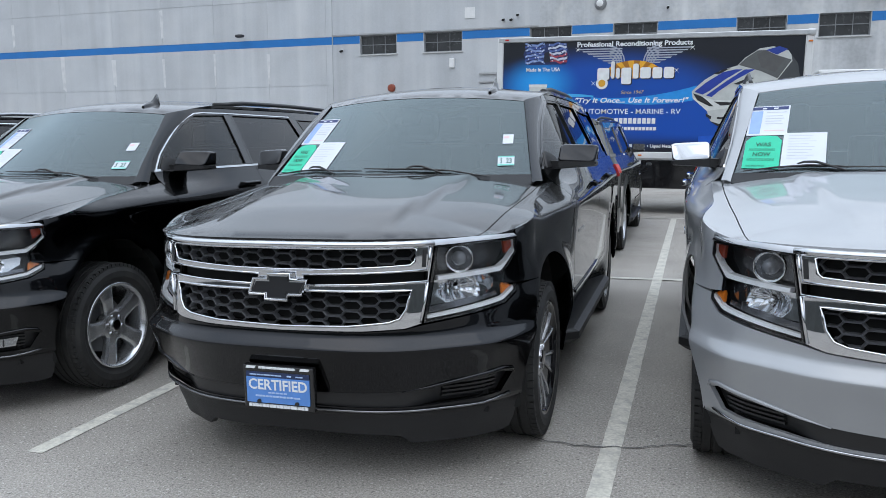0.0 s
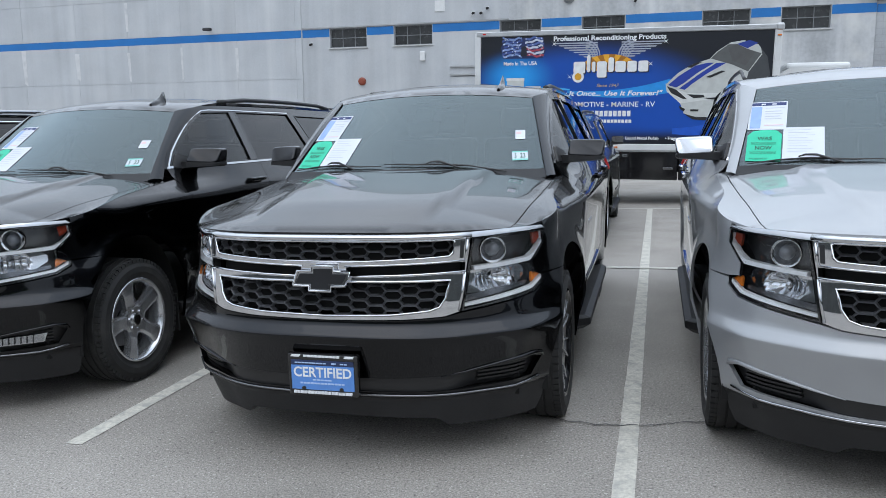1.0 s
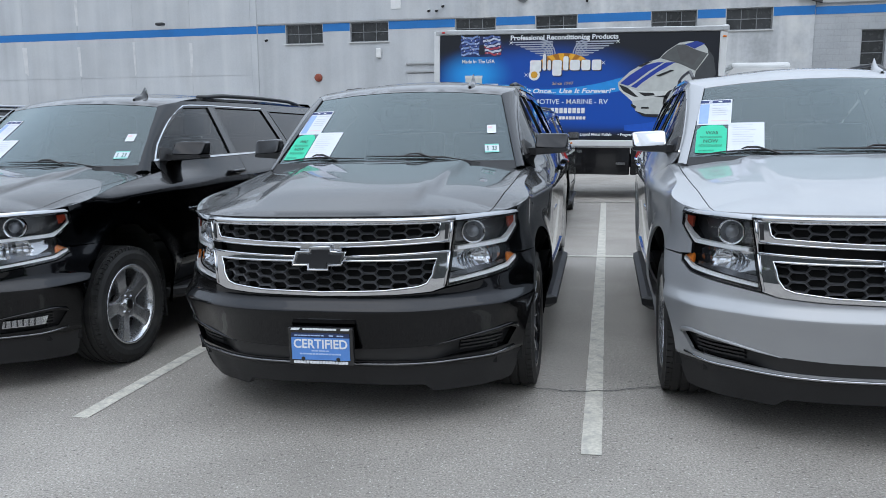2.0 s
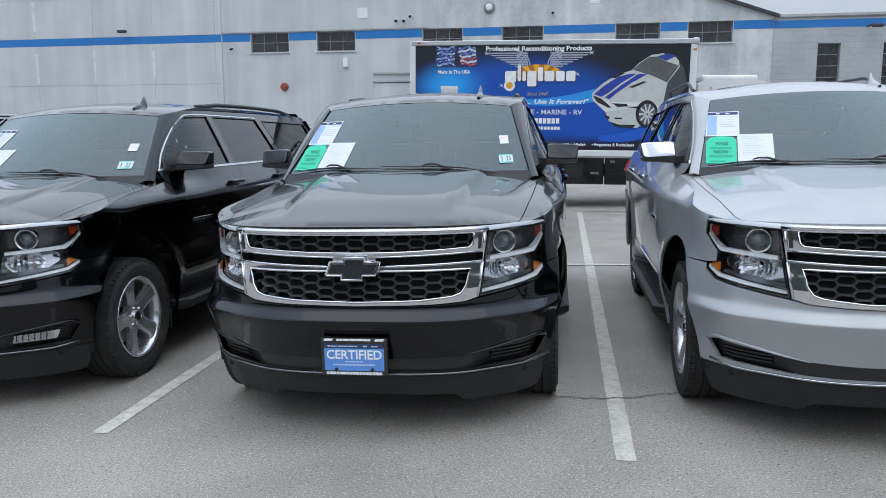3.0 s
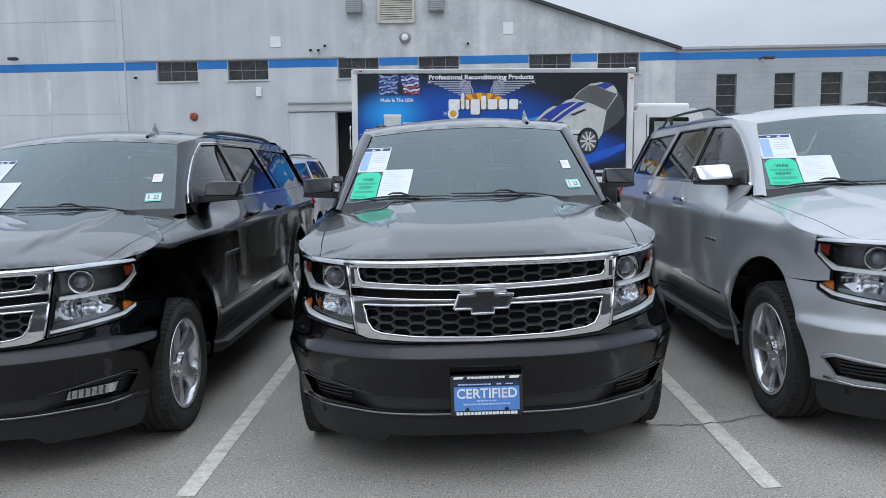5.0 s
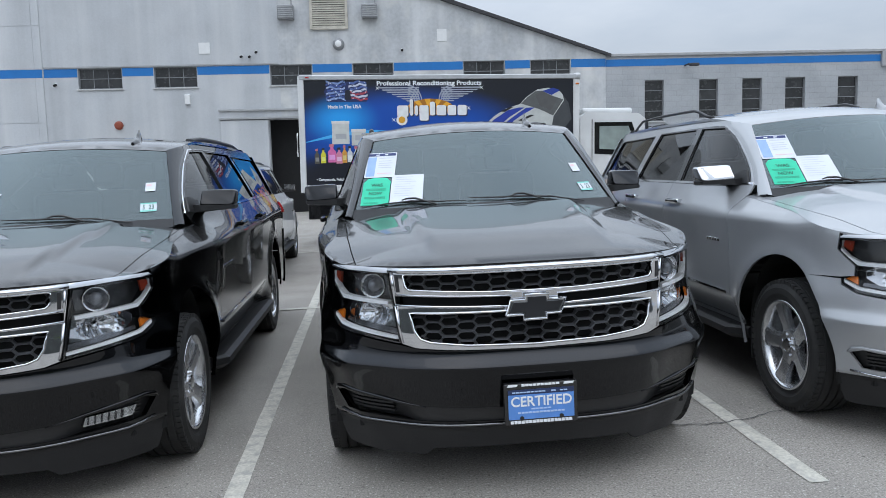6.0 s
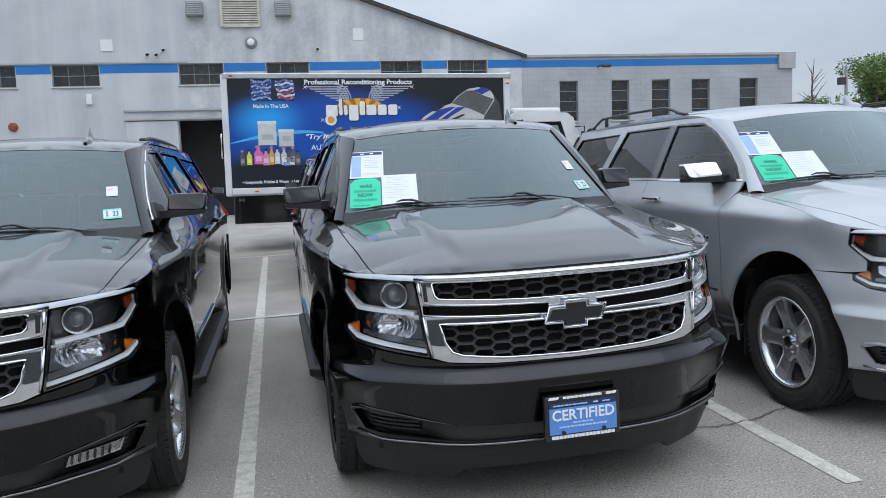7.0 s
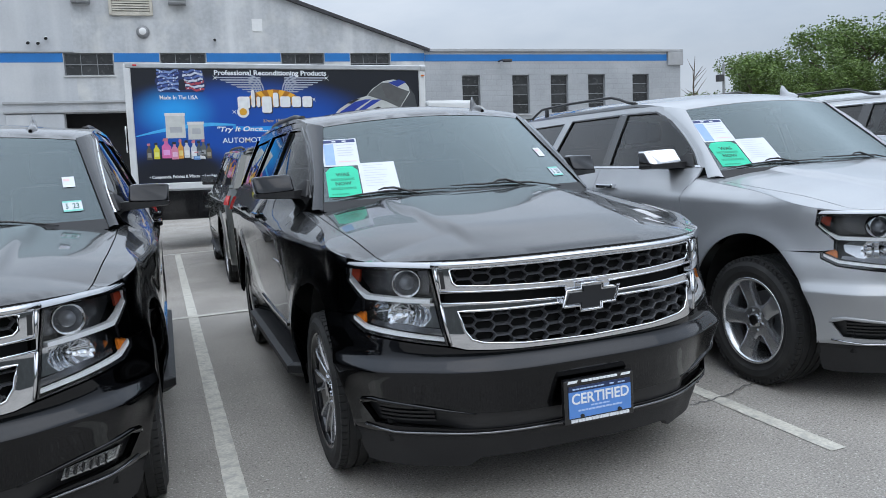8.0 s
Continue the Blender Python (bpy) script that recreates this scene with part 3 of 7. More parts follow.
class Body:
    """The smooth surfaces of one body length."""

    def __init__(self, length, axle_r):
        self.length, self.axle_r = length, axle_r
        pts = [(x, 0.10 + 0.65 * x ** 3.5) for x in np.linspace(0, 0.90, 60)]
        tx, ty = pts[-1]
        slope = 0.65 * 3.5 * tx ** 2.5
        a0 = math.atan2(1.0, slope)
        r = (0.966 - tx) / (1 - math.cos(a0))
        cx, cy = tx - r * math.cos(a0), ty + r * math.sin(a0)
        start = -a0
        pts += [(cx + r * math.cos(a), cy + r * math.sin(a)) for a in np.linspace(start, 0, 24)[1:]]
        y1 = pts[-1][1]
        for y in np.linspace(y1, length - 0.3, 90)[1:]:
            k = (y - y1) / (length - 0.3 - y1)
            pts.append((0.966 + 0.040 * smooth_step(0.70, 1.55, y) + 0.022 * math.sin(math.pi * min(k * 1.15, 1)) - 0.03 * k ** 3, y))
        xe = pts[-1][0]
        pts += [(xe - 0.24 + 0.24 * math.cos(a), length - 0.3 + 0.24 * math.sin(a)) for a in np.linspace(0, math.pi / 2 - 0.12, 20)[1:]]
        xr, yr = pts[-1]
        pts += [(xr * (1 - k), yr + (length - yr) * (1 - (1 - k) ** 2)) for k in np.linspace(0, 1, 30)[1:]]
        p = np.array(pts)
        d = np.gradient(p, axis=0)
        d /= np.linalg.norm(d, axis=1)[:, None]
        self.u = np.r_[0, np.cumsum(np.linalg.norm(np.diff(p, axis=0), axis=1))]
        self.px, self.py = p[:, 0], p[:, 1]
        self.nx, self.ny = d[:, 1], -d[:, 0]
        self.nx[0] = 0.0
        self.ny[0] = -1.0
        self.u_wide = float(self.u[int(np.argmax(self.py >= 0.72))])
        self.u_front = float(np.interp(0.78, self.px[:60], self.u[:60]))
        self.u_end = float(self.u[-1])
        # the upper edge of the shell, seen from above
        us = np.linspace(0, self.of_y(1.9), 240)
        edge = [self.shell(v, self.top(v)) for v in us]
        self.hy = np.linspace(1.4, length, 60)
        self.hx = np.array([self.shell(self.of_y(min(y, length - 0.31)), 1.30).x - 0.05 * smooth_step(length - 0.6, length, y) for y in self.hy])
        self.ex, self.ey = np.array([e[0] for e in edge]), np.array([e[1] for e in edge])

    def of_x(self, x):
        return float(np.interp(x, self.px[:70], self.u[:70]))

    def of_y(self, y):
        n = int(np.argmax(self.py >= self.length - 0.3)) + 1
        return float(np.interp(y, self.py[:n], self.u[:n]))

    def y_of(self, u):
        return float(np.interp(abs(u), self.u, self.py))

    def top(self, u):
        y = self.y_of(u)
        return SHOULDER(y)

    def profile(self, u, y, z):
        w = smooth_step(self.u_front, self.u_wide + 0.12, u)
        f, s = NOSE(z), FLANK(z) - 0.060 * (1 - smooth_step(1.45, 2.45, y)) * smooth_step(1.10, 1.30, z)
        s -= 0.045 * smooth_step(self.top(u) - 0.11, self.top(u) + 0.01, z) ** 2 * smooth_step(0.72, 1.1, y) * (1 - smooth_step(1.5, 2.2, y))
        s -= 0.095 * (1 - smooth_step(0.38, 0.62, z)) * smooth_step(1.40, 1.60, y) * (1 - smooth_step(self.axle_r - 0.80, self.axle_r - 0.52, y))
        s -= 0.030 * smooth_step(0.72, 0.98, z) * (1 - smooth_step(0.90, 1.80, y))
        for c in (AXLE_F, self.axle_r):
            rho = math.hypot(y - c, (z - 0.40) / ARCH_K)
            s += 0.020 * math.exp(-((rho - ARCH_R) / 0.075) ** 2)
        corner = 0.034 * (1 - smooth_step(0.60, 0.88, z)) * smooth_step(0.22, 0.40, y) * (1 - smooth_step(0.50, 1.20, y))
        return f * (1 - w) + s * w + corner

    def shell(self, u, z, off=0.0):
        """A point of the outer shell: u along the plan line from the middle of the nose, z up."""
        a = abs(u)
        x, y = float(np.interp(a, self.u, self.px)), float(np.interp(a, self.u, self.py))
        nx, ny = float(np.interp(a, self.u, self.nx)), float(np.interp(a, self.u, self.ny))
        d = self.profile(a, y, z) + off
        return Vector(((x + nx * d) * (1 if u >= 0 else -1), y + ny * d, z))

    def nose(self, x):
        n = int(np.argmax(self.ex > 0.915))
        return float(np.interp(abs(x), self.ex[:n], self.ey[:n]))

    def bonnet(self, x, y, off=0.0):
        d = max(y - self.nose(x), 0.0)
        rise = RISE(d)
        m = int(np.argmax(self.ey > 0.48))
        edge = float(np.interp(y, self.ey[m:], self.ex[m:]))
        xi = min(abs(x) / edge, 1.0)
        crown = 1.084 + rise
        z_edge = SHOULDER(y)
        z = crown - max(crown - z_edge, 0.0) * xi ** 4.5
        z += 0.021 * (1 - smooth_step(0.47, 0.535, abs(x) + 0.10 * (1.2 - y))) * smooth_step(0.05, 0.4, d)
        return Vector((x, y, z + off))

    @staticmethod
    def screen_y(x, z):
        return 1.26 + 1.448 * (z - 1.285) + 0.39 * x * x

    @staticmethod
    def screen_edge(z):
        return 0.787 - 0.338 * (z - 1.285)

    @staticmethod
    def screen_top(x):
        return 1.735 - 0.084 * x * x

    def screen(self, x, z, off=0.0):
        return Vector((x, self.screen_y(x, z) - 0.57 * off, z + 0.82 * off))

    def pillar_y(self, z):
        return PILLAR(z)

    def house(self, y, z, off=0.0):
        """The glazed side above the belt."""
        x = float(np.interp(y, self.hy, self.hx)) - 0.010 - 0.43 * (z - 1.30) - 0.09 * max(z - 1.3, 0) ** 2 + off
        return Vector((x, y, z))

    def roof(self, x, y, off=0.0):
        top = self.screen_top(x)
        d = max(y - self.screen_y(x, top), 0.0)
        crown = top + CROWN(d) * 0.88
        half = self.house(y, 1.745).x
        low = min(crown, 1.780 - 0.04 * smooth_step(3.6, self.length, y))
        z = low + (crown - low) * (1 - min(abs(x) / half, 1.0) ** 3.2)
        return Vector((x, y, z + off))


def inside(points, poly):
    p, q = np.asarray(poly), np.roll(np.asarray(poly), -1, axis=0)
    x, y = points[:, 0][:, None], points[:, 1][:, None]
    dy = np.where(np.abs(q[:, 1] - p[:, 1]) < 1e-12, 1e-12, q[:, 1] - p[:, 1])
    cross = ((p[:, 1] > y) != (q[:, 1] > y)) & (x < (q[:, 0] - p[:, 0]) * (y - p[:, 1]) / dy + p[:, 0])
    return cross.sum(1) % 2 == 1


def dense(poly, step):
    out = []
    for (a, b), (c, d) in zip(poly, poly[1:] + poly[:1]):
        n = max(int(math.hypot(c - a, d - b) / step), 1)
        out += [(a + (c - a) * k / n, b + (d - b) * k / n) for k in range(n)]
    return out


class Sheet:
    """A thin pressed panel: outlines in a surface's own two coordinates, with true normals and a turned-in rim."""

    def __init__(self):
        self.verts, self.faces, self.normals = [], [], []

    def add(self, poly, place, step=0.04, holes=(), rim=0.012, off=0.0, flip=False, extra=()):
        from mathutils.geometry import delaunay_2d_cdt
        loops = [dense(list(poly), step)] + [dense(list(h), step) for h in holes]
        flat_pts, edges = [], []
        for lp in loops:
            s = len(flat_pts)
            flat_pts += lp
            edges += [(s + i, s + (i + 1) % len(lp)) for i in range(len(lp))]
        arr = np.array(loops[0])
        lo, hi = arr.min(0), arr.max(0)
        gx, gy = np.meshgrid(np.arange(lo[0] + step / 2, hi[0], step), np.arange(lo[1] + step / 2, hi[1], step))
        grid = np.c_[gx.ravel(), gy.ravel()]
        if extra:
            ridge = np.array(extra)
            grid = np.vstack([ridge, grid[np.abs(grid[:, 1][:, None] - np.unique(ridge[:, 1])[None]).min(1) > 0.006]])
        keep = inside(grid, loops[0])
        for lp in loops[1:]:
            keep &= ~inside(grid, lp)
        grid = grid[keep]
        if len(grid):
            rimmed = np.array(flat_pts)
            near = np.sqrt(((grid[:, None] - rimmed[None]) ** 2).sum(-1)).min(1)
            grid = grid[near > 0.45 * step]
        every = [Vector(p) for p in flat_pts] + [Vector(p) for p in grid.tolist()]
        v, _, f, *_ = delaunay_2d_cdt(every, edges, [], 0, 1e-7)
        v2 = np.array([(p.x, p.y) for p in v])
        mid = np.array([v2[list(t)].mean(0) for t in f])
        keep = inside(mid, loops[0])
        for lp in loops[1:]:
            keep &= ~inside(mid, lp)
        f = [t for t, k in zip(f, keep) if k]
        base = len(self.verts)
        e = 0.004
        for a, b in v2:
            p = place(a, b, off)
            n = (place(a + e, b, off) - place(a - e, b, off)).cross(place(a, b + e, off) - place(a, b - e, off))
            n = n.normalized() if n.length > 1e-12 else Vector((0, 0, 1))
            self.verts.append(p)
            self.normals.append(-n if flip else n)
        count = {}
        for t in f:
            t = list(t)
            self.faces.append([base + i for i in (reversed(t) if flip else t)])
            for i in range(3):
                k = (t[i], t[(i + 1) % 3])
                count[k] = count.get(k, 0) + 1
        rim_edges = [k for k in count if (k[1], k[0]) not in count]
        if rim:
            for i, j in rim_edges:
                s = len(self.verts)
                for q in (i, j):
                    self.verts.append(place(*v2[q], off))
                for q in (j, i):
                    self.verts.append(place(*v2[q], off - rim))
                self.normals += [Vector((0, 0, 0))] * 4
                self.faces.append([s, s + 3, s + 2, s + 1] if not flip else [s, s + 1, s + 2, s + 3])
        return self

    def mirrored(self):
        s = Sheet()
        s.verts = [Vector((-v.x, v.y, v.z)) for v in self.verts]
        s.normals = [Vector((-v.x, v.y, v.z)) for v in self.normals]
        s.faces = [list(reversed(f)) for f in self.faces]
        return s

    def mesh(self, name):
        me = bpy.data.meshes.new(name)
        me.from_pydata([tuple(v) for v in self.verts], [], self.faces)
        me.update()
        me.shade_smooth()
        me.normals_split_custom_set_from_vertices([tuple(n) for n in self.normals])
        return me


class Kit:
    """The parts of a thing as shared meshes, so that several like things can be set up from them."""

    def __init__(self):
        self.rows = []

    def add(self, name, shape, role, parent=None, label="", smooth=False, at=None):
        if isinstance(shape, Sheet):
            me = shape.mesh(name)
        elif isinstance(shape, bpy.types.Mesh):
            me = shape
        else:
            me = bpy.data.meshes.new(name)
            shape.to_mesh(me)
            shape.free()
            if smooth:
                me.shade_smooth()
        if not me.materials:
            me.materials.append(None)
        self.rows.append((name, me, role, parent, label, at))
        return len(self.rows) - 1

    def pair(self, name, shape, role, parent=None, label=""):
        """A part on the +x side and its mirror image; gives both rows."""
        other = shape.mirrored()
        return self.add(name, shape, role, parent, label), self.add(name, other, role, parent, label)

    def set_up(self, root, roles, skip=()):
        made = []
        for name, me, role, parent, label, at in self.rows:
            if role in skip:
                made.append(None)
                continue
            ob = new(name, me)
            ob.parent = root if parent is None else made[parent]
            if at is not None:
                ob.matrix_basis = at
            ob.material_slots[0].link = "OBJECT"
            ob.material_slots[0].material = roles[role]
            if role in ("lens", "windscreen"):
                ob.visible_shadow = False
            if label:
                ob["label"] = label
            made.append(ob)
        return root


def mirror_bm(bm):
    other = bm.copy()
    bmesh.ops.scale(other, vec=(-1, 1, 1), verts=other.verts)
    bmesh.ops.reverse_faces(other, faces=other.faces)
    return other


def arc(cy, r, a0, a1, n=14, cz=0.40):
    return [(cy + r * math.cos(radians(a)), cz + r * math.sin(radians(a)) * (ARCH_K if 0 < a < 180 else 1.0)) for a in np.linspace(a0, a1, n)]


def hexagons(z0, z1, half_x, pitch, tall, place, keep):
    """Long flat-topped honeycomb: each cell a frame whose lip turns back into the grille."""
    bm = bmesh.new()
    n = int(half_x / pitch) + 1
    for i in range(-n, n + 1):
        for j in range(-1, int((z1 - z0) / tall) + 2):
            x, z = i * pitch, z0 + j * tall + (tall / 2 if i % 2 else 0.0)
            if not keep(x, z):
                continue
            loops = []
            for inset, o in ((0.0, -0.002), (0.0018, 0.0), (0.0036, -0.004), (0.0046, -0.03)):
                f, t, h = pitch * 0.37 - inset * 0.4, pitch * 0.63 - inset * 1.4, tall / 2 - inset
                loops.append([bm.verts.new(place(x + a, z + c, o)) for a, c in ((-t, 0), (-f, h), (f, h), (t, 0), (f, -h), (-f, -h))])
            for p, q in zip(loops, loops[1:]):
                for m in range(6):
                    bm.faces.new((p[m], p[(m + 1) % 6], q[(m + 1) % 6], q[m]))
    bmesh.ops.recalc_face_normals(bm, faces=bm.faces)
    return bm


def wheel_kit(style):
    """A wheel that stands on the +x side, its hub at the origin."""
    k = Kit()
    w = 0.135
    prof = [(-w, 0.27), (-w - 0.004, 0.32), (-w + 0.012, 0.364), (-w + 0.035, 0.382)]
    for c in (-0.075, -0.025, 0.025, 0.075):
        prof += [(c - 0.020, 0.3875), (c - 0.019, 0.3875), (c + 0.016, 0.3875), (c + 0.017, 0.378), (c + 0.025, 0.378)]
    prof += [(w - 0.035, 0.382), (w - 0.012, 0.364), (w + 0.004, 0.335), (w + 0.002, 0.30), (w - 0.008, 0.283), (w - 0.016, 0.262 if style != "dark" else 0.285)]
    tyre = k.add("tyre", lathe(prof, 72), "rubber", smooth=False)
    blocks = bmesh.new()
    for i in range(66):
        a = 2 * math.pi * i / 66
        for x0, x1, ro in ((w - 0.042, w - 0.008, 0.003),):
            moved_block = moved(box(x0, x1, -0.0135, 0.0135, 0.358, 0.378 + ro), Matrix.Rotation(a, 4, "X"))
            me = bpy.data.meshes.new("block")
            moved_block.to_mesh(me)
            moved_block.free()
            blocks.from_mesh(me)
            bpy.data.meshes.remove(me)
    k.add("tread", blocks, "rubber", tyre)
    big = 0.285 if style == "dark" else 0.262
    rim = lathe([(w - 0.016, big), (w - 0.010, big + 0.004), (w - 0.004, big - 0.004), (w - 0.010, big - 0.016), (w - 0.05, big - 0.028), (0.0, big - 0.04), (-w, big - 0.035)], 64)
    rim_row = k.add("rim", rim, "barrel", smooth=True)
    k.add("brake_disc", lathe([(0.0, 0.06), (0.0, 0.17), (-0.02, 0.17)], 40), "disc", smooth=False)
    k.add("rim_well", lathe([(-0.06, 0.0), (-0.06, big - 0.04)], 40), "under")
    n = 5 if style != "dark" else 7
    for i in range(n):
        a = 2 * math.pi * i / n
        bm = bmesh.new()
        if style != "dark":
            secs = [(0.05, 0.054, 0.093), (0.11, 0.044, 0.098), (0.18, 0.047, 0.110), (0.254, 0.066, 0.115)]
            rows = []
            for r, hw, xo in secs:
                rows.append([bm.verts.new(v) for v in ((xo - 0.035, -hw * 1.05, r), (xo - 0.008, -hw, r), (xo, -hw * 0.62, r), (xo, hw * 0.62, r), (xo - 0.008, hw, r), (xo - 0.035, hw * 1.05, r))])
            for p, q in zip(rows, rows[1:]):
                for j in range(5):
                    bm.faces.new((p[j], p[j + 1], q[j + 1], q[j]))
            bmesh.ops.recalc_face_normals(bm, faces=bm.faces)
            k.add("spoke", moved(bm, Matrix.Rotation(a, 4, "X")), "rim", rim_row)
        else:
            for s in (-1, 1):
                rows = []
                for r, c, hw, xo in ((0.05, 0.022, 0.007, 0.085), (0.12, 0.036, 0.006, 0.098), (0.20, 0.052, 0.007, 0.112), (0.272, 0.070, 0.010, 0.117)):
                    c *= s
                    rows.append([bm.verts.new(v) for v in ((xo - 0.045, c - hw, r), (xo - 0.004, c - hw, r), (xo, c - hw * 0.5, r), (xo, c + hw * 0.5, r), (xo - 0.004, c + hw, r), (xo - 0.045, c + hw, r))])
                for p, q in zip(rows, rows[1:]):
                    for j in range(5):
                        bm.faces.new((p[j], p[j + 1], q[j + 1], q[j]))
            bmesh.ops.recalc_face_normals(bm, faces=bm.faces)
            k.add("spoke", moved(bm, Matrix.Rotation(a, 4, "X")), "rim", rim_row)
            bm = bmesh.new()
            rows = []
            for r, c, hw, xo in ((0.05, 0.0, 0.026, 0.080), (0.12, 0.0, 0.038, 0.090), (0.20, 0.0, 0.054, 0.103), (0.272, 0.0, 0.072, 0.108)):
                rows.append([bm.verts.new(v) for v in ((xo - 0.03, -hw, r), (xo, -hw, r), (xo, hw, r), (xo - 0.03, hw, r))])
            for p, q in zip(rows, rows[1:]):
                for j in range(3):
                    bm.faces.new((p[j], p[j + 1], q[j + 1], q[j]))
            bmesh.ops.recalc_face_normals(bm, faces=bm.faces)
            k.add("spoke_pocket", moved(bm, Matrix.Rotation(a, 4, "X")), "gloss_black", rim_row)
    k.add("hub", lathe([(0.05, 0.100), (0.090, 0.097), (0.098, 0.082), (0.096, 0.042)], 36), "rim", rim_row, smooth=False)
    k.add("centre_cap", lathe([(0.09, 0.042), (0.108, 0.040), (0.112, 0.032), (0.112, 0.0)], 28), "cap", rim_row)
    for i in range(6):
        a = 2 * math.pi * (i + 0.5) / 6
        k.add("lug_nut", moved(rod((0.085, 0, 0), (0.105, 0, 0), 0.011, 0.009, 6), Matrix.Translation((0, 0.060 * math.cos(a), 0.060 * math.sin(a)))), "cap", rim_row)
    return k


WHEELS = {s: wheel_kit(s) for s in ("bright", "dark")}


def suv_kit(length, axle_r, fog, rails):
    """The large SUV with a wide chrome grille, in one of two lengths; the nose is at y = 0.09 and faces -y."""
    b = Body(length, axle_r)
    k = Kit()
    ux, uy = b.of_x, b.of_y
    g = 0.0025
    # headlamp outline, from the inner top round by the outside
    ut = ux(0.885) + 0.044
    lamp = [(ux(0.640), 1.048), (ux(0.76), 1.052), (ut, 1.050), (ut + 0.012, 0.995), (ut - 0.035, 0.955), (ut - 0.085, 0.915), (ut - 0.085, 0.858),
            (ut - 0.012, 0.848), (ut - 0.02, 0.818), (ut - 0.10, 0.782), (ux(0.75), 0.762), (ux(0.585), 0.738)]

    def grown(poly, e):
        p = np.array(poly)
        c = p.mean(0)
        return [tuple(c + (q - c) * (1 + e / np.linalg.norm(q - c))) for q in p]

    arch_f = arc(AXLE_F, ARCH_R, 0, 180)
    arch_r = arc(axle_r, ARCH_R, 0, 180)
    # ---- bumper skin with two slots
    lamp_low = [(ut - 0.012, 0.842), (ut - 0.016, 0.812), (ut - 0.10, 0.775), (ux(0.75), 0.755), (ux(0.588), 0.731)]
    a_hi = 180 - math.degrees(math.asin((0.842 - 0.40) / (ARCH_R * ARCH_K)))
    wheel_edge = [(uy(y), z) for y, z in arc(AXLE_F, ARCH_R, 187, a_hi, 12)]
    half = [(wheel_edge[0][0], 0.348)] + wheel_edge + [(uy(0.70), 0.842)] + lamp_low + [(ux(0.52), 0.716), (ux(0.36), 0.707), (0.0, 0.700)]
    half = [p for i, p in enumerate(half) if i == 0 or p != half[i - 1]]
    poly = half + [(-u, z) for u, z in reversed(half[:-1])]
    sl = [(0.0, 0.374), (ux(0.40), 0.374), (ux(0.60), 0.376), (ux(0.84), 0.390), (ux(0.868), 0.472), (ux(0.83), 0.492), (ux(0.70), 0.472), (ux(0.55), 0.450), (ux(0.3), 0.441), (0.0, 0.438)]
    slot = sl + [(-u, z) for u, z in reversed(sl[1:-1])]
    bumper = k.add("front_bumper", Sheet().add(poly, b.shell, 0.02, [slot], rim=0.02, extra=[(v, z) for v in np.arange(-1.2, 1.21, 0.02) for z in (0.627, 0.634, 0.638, 0.645)]), "paint")

    def sunk(u, z, o=0.0):
        return b.shell(u, z, o - 0.008 - 0.035 * smooth_step(ux(0.50), ux(0.66), abs(u)))

    rec = k.add("bumper_intake", Sheet().add(grown(slot, 0.010), sunk, 0.03, rim=0.0), "satin", bumper, "black lower intake across the bumper")
    for s in (1, -1):
        for i in range(4):
            z = 0.402 + i * 0.019
            u0, u1 = ux(0.66), ux(0.83)
            strip = [(s * u0, z), (s * u1, z + 0.004), (s * u1, z + 0.013), (s * u0, z + 0.009)]
            k.add("slot_bar", Sheet().add(strip, b.shell, 0.03, rim=0.02, off=-0.026), "satin", rec)
        if fog:
            fl = [(s * ux(0.64), 0.408), (s * ux(0.80), 0.412), (s * ux(0.81), 0.462), (s * ux(0.65), 0.452)]
            lampf = k.add("fog_lamp", Sheet().add(fl, b.shell, 0.02, rim=0.03, off=-0.012), "polished", bumper, "clear rectangular fog lamp")
            for i in range(6):
                u0 = s * (ux(0.655) + i * 0.030)
                k.add("fog_rib", Sheet().add([(u0, 0.415), (u0 + s * 0.006, 0.415), (u0 + s * 0.008, 0.452), (u0 + s * 0.002, 0.452)], b.shell, 0.03, rim=0.01, off=-0.004), "lamp_black", lampf)
            k.add("fog_lens", Sheet().add(fl, b.shell, 0.03, rim=0.0, off=-0.003), "lens", lampf)
    # upper lip of each slot and the long crease below the plate, its highlight a paler bead
    for s in (1, -1):
        lip = [(0.50, 0.446), (0.60, 0.462), (0.70, 0.481), (0.79, 0.499), (0.83, 0.503), (0.862, 0.494), (0.872, 0.474)]
        k.add("slot_lip", tube([b.shell(s * ux(v), z, 0.002) for v, z in lip], [0.002, 0.006, 0.009, 0.010, 0.010, 0.009, 0.005], 8), "paint", bumper, smooth=True)
    line = [(-0.87 + 1.74 * i / 40) for i in range(41)]
    k.add("bumper_bead", tube([b.shell(math.copysign(ux(abs(v)), v), 0.357 + 0.25 * max(abs(v) - 0.8, 0), 0.004) for v in line], 0.0055, 8), "bead", bumper, smooth=True)
    # ---- valance
    ve = uy(0.558)
    low = [(0.0, 0.236), (ux(0.40), 0.232), (ux(0.49), 0.228), (ux(0.545), 0.188), (ux(0.80), 0.180), (uy(0.50), 0.176), (uy(0.548), 0.185), (ve, 0.235), (ve, 0.345)]
    poly = low + [(0.0, 0.345)] + [(-u, z) for u, z in reversed(low[1:])]
    k.add("front_valance", Sheet().add(poly, b.shell, 0.03, rim=0.03), "rough", None, "grained black plastic lower valance")
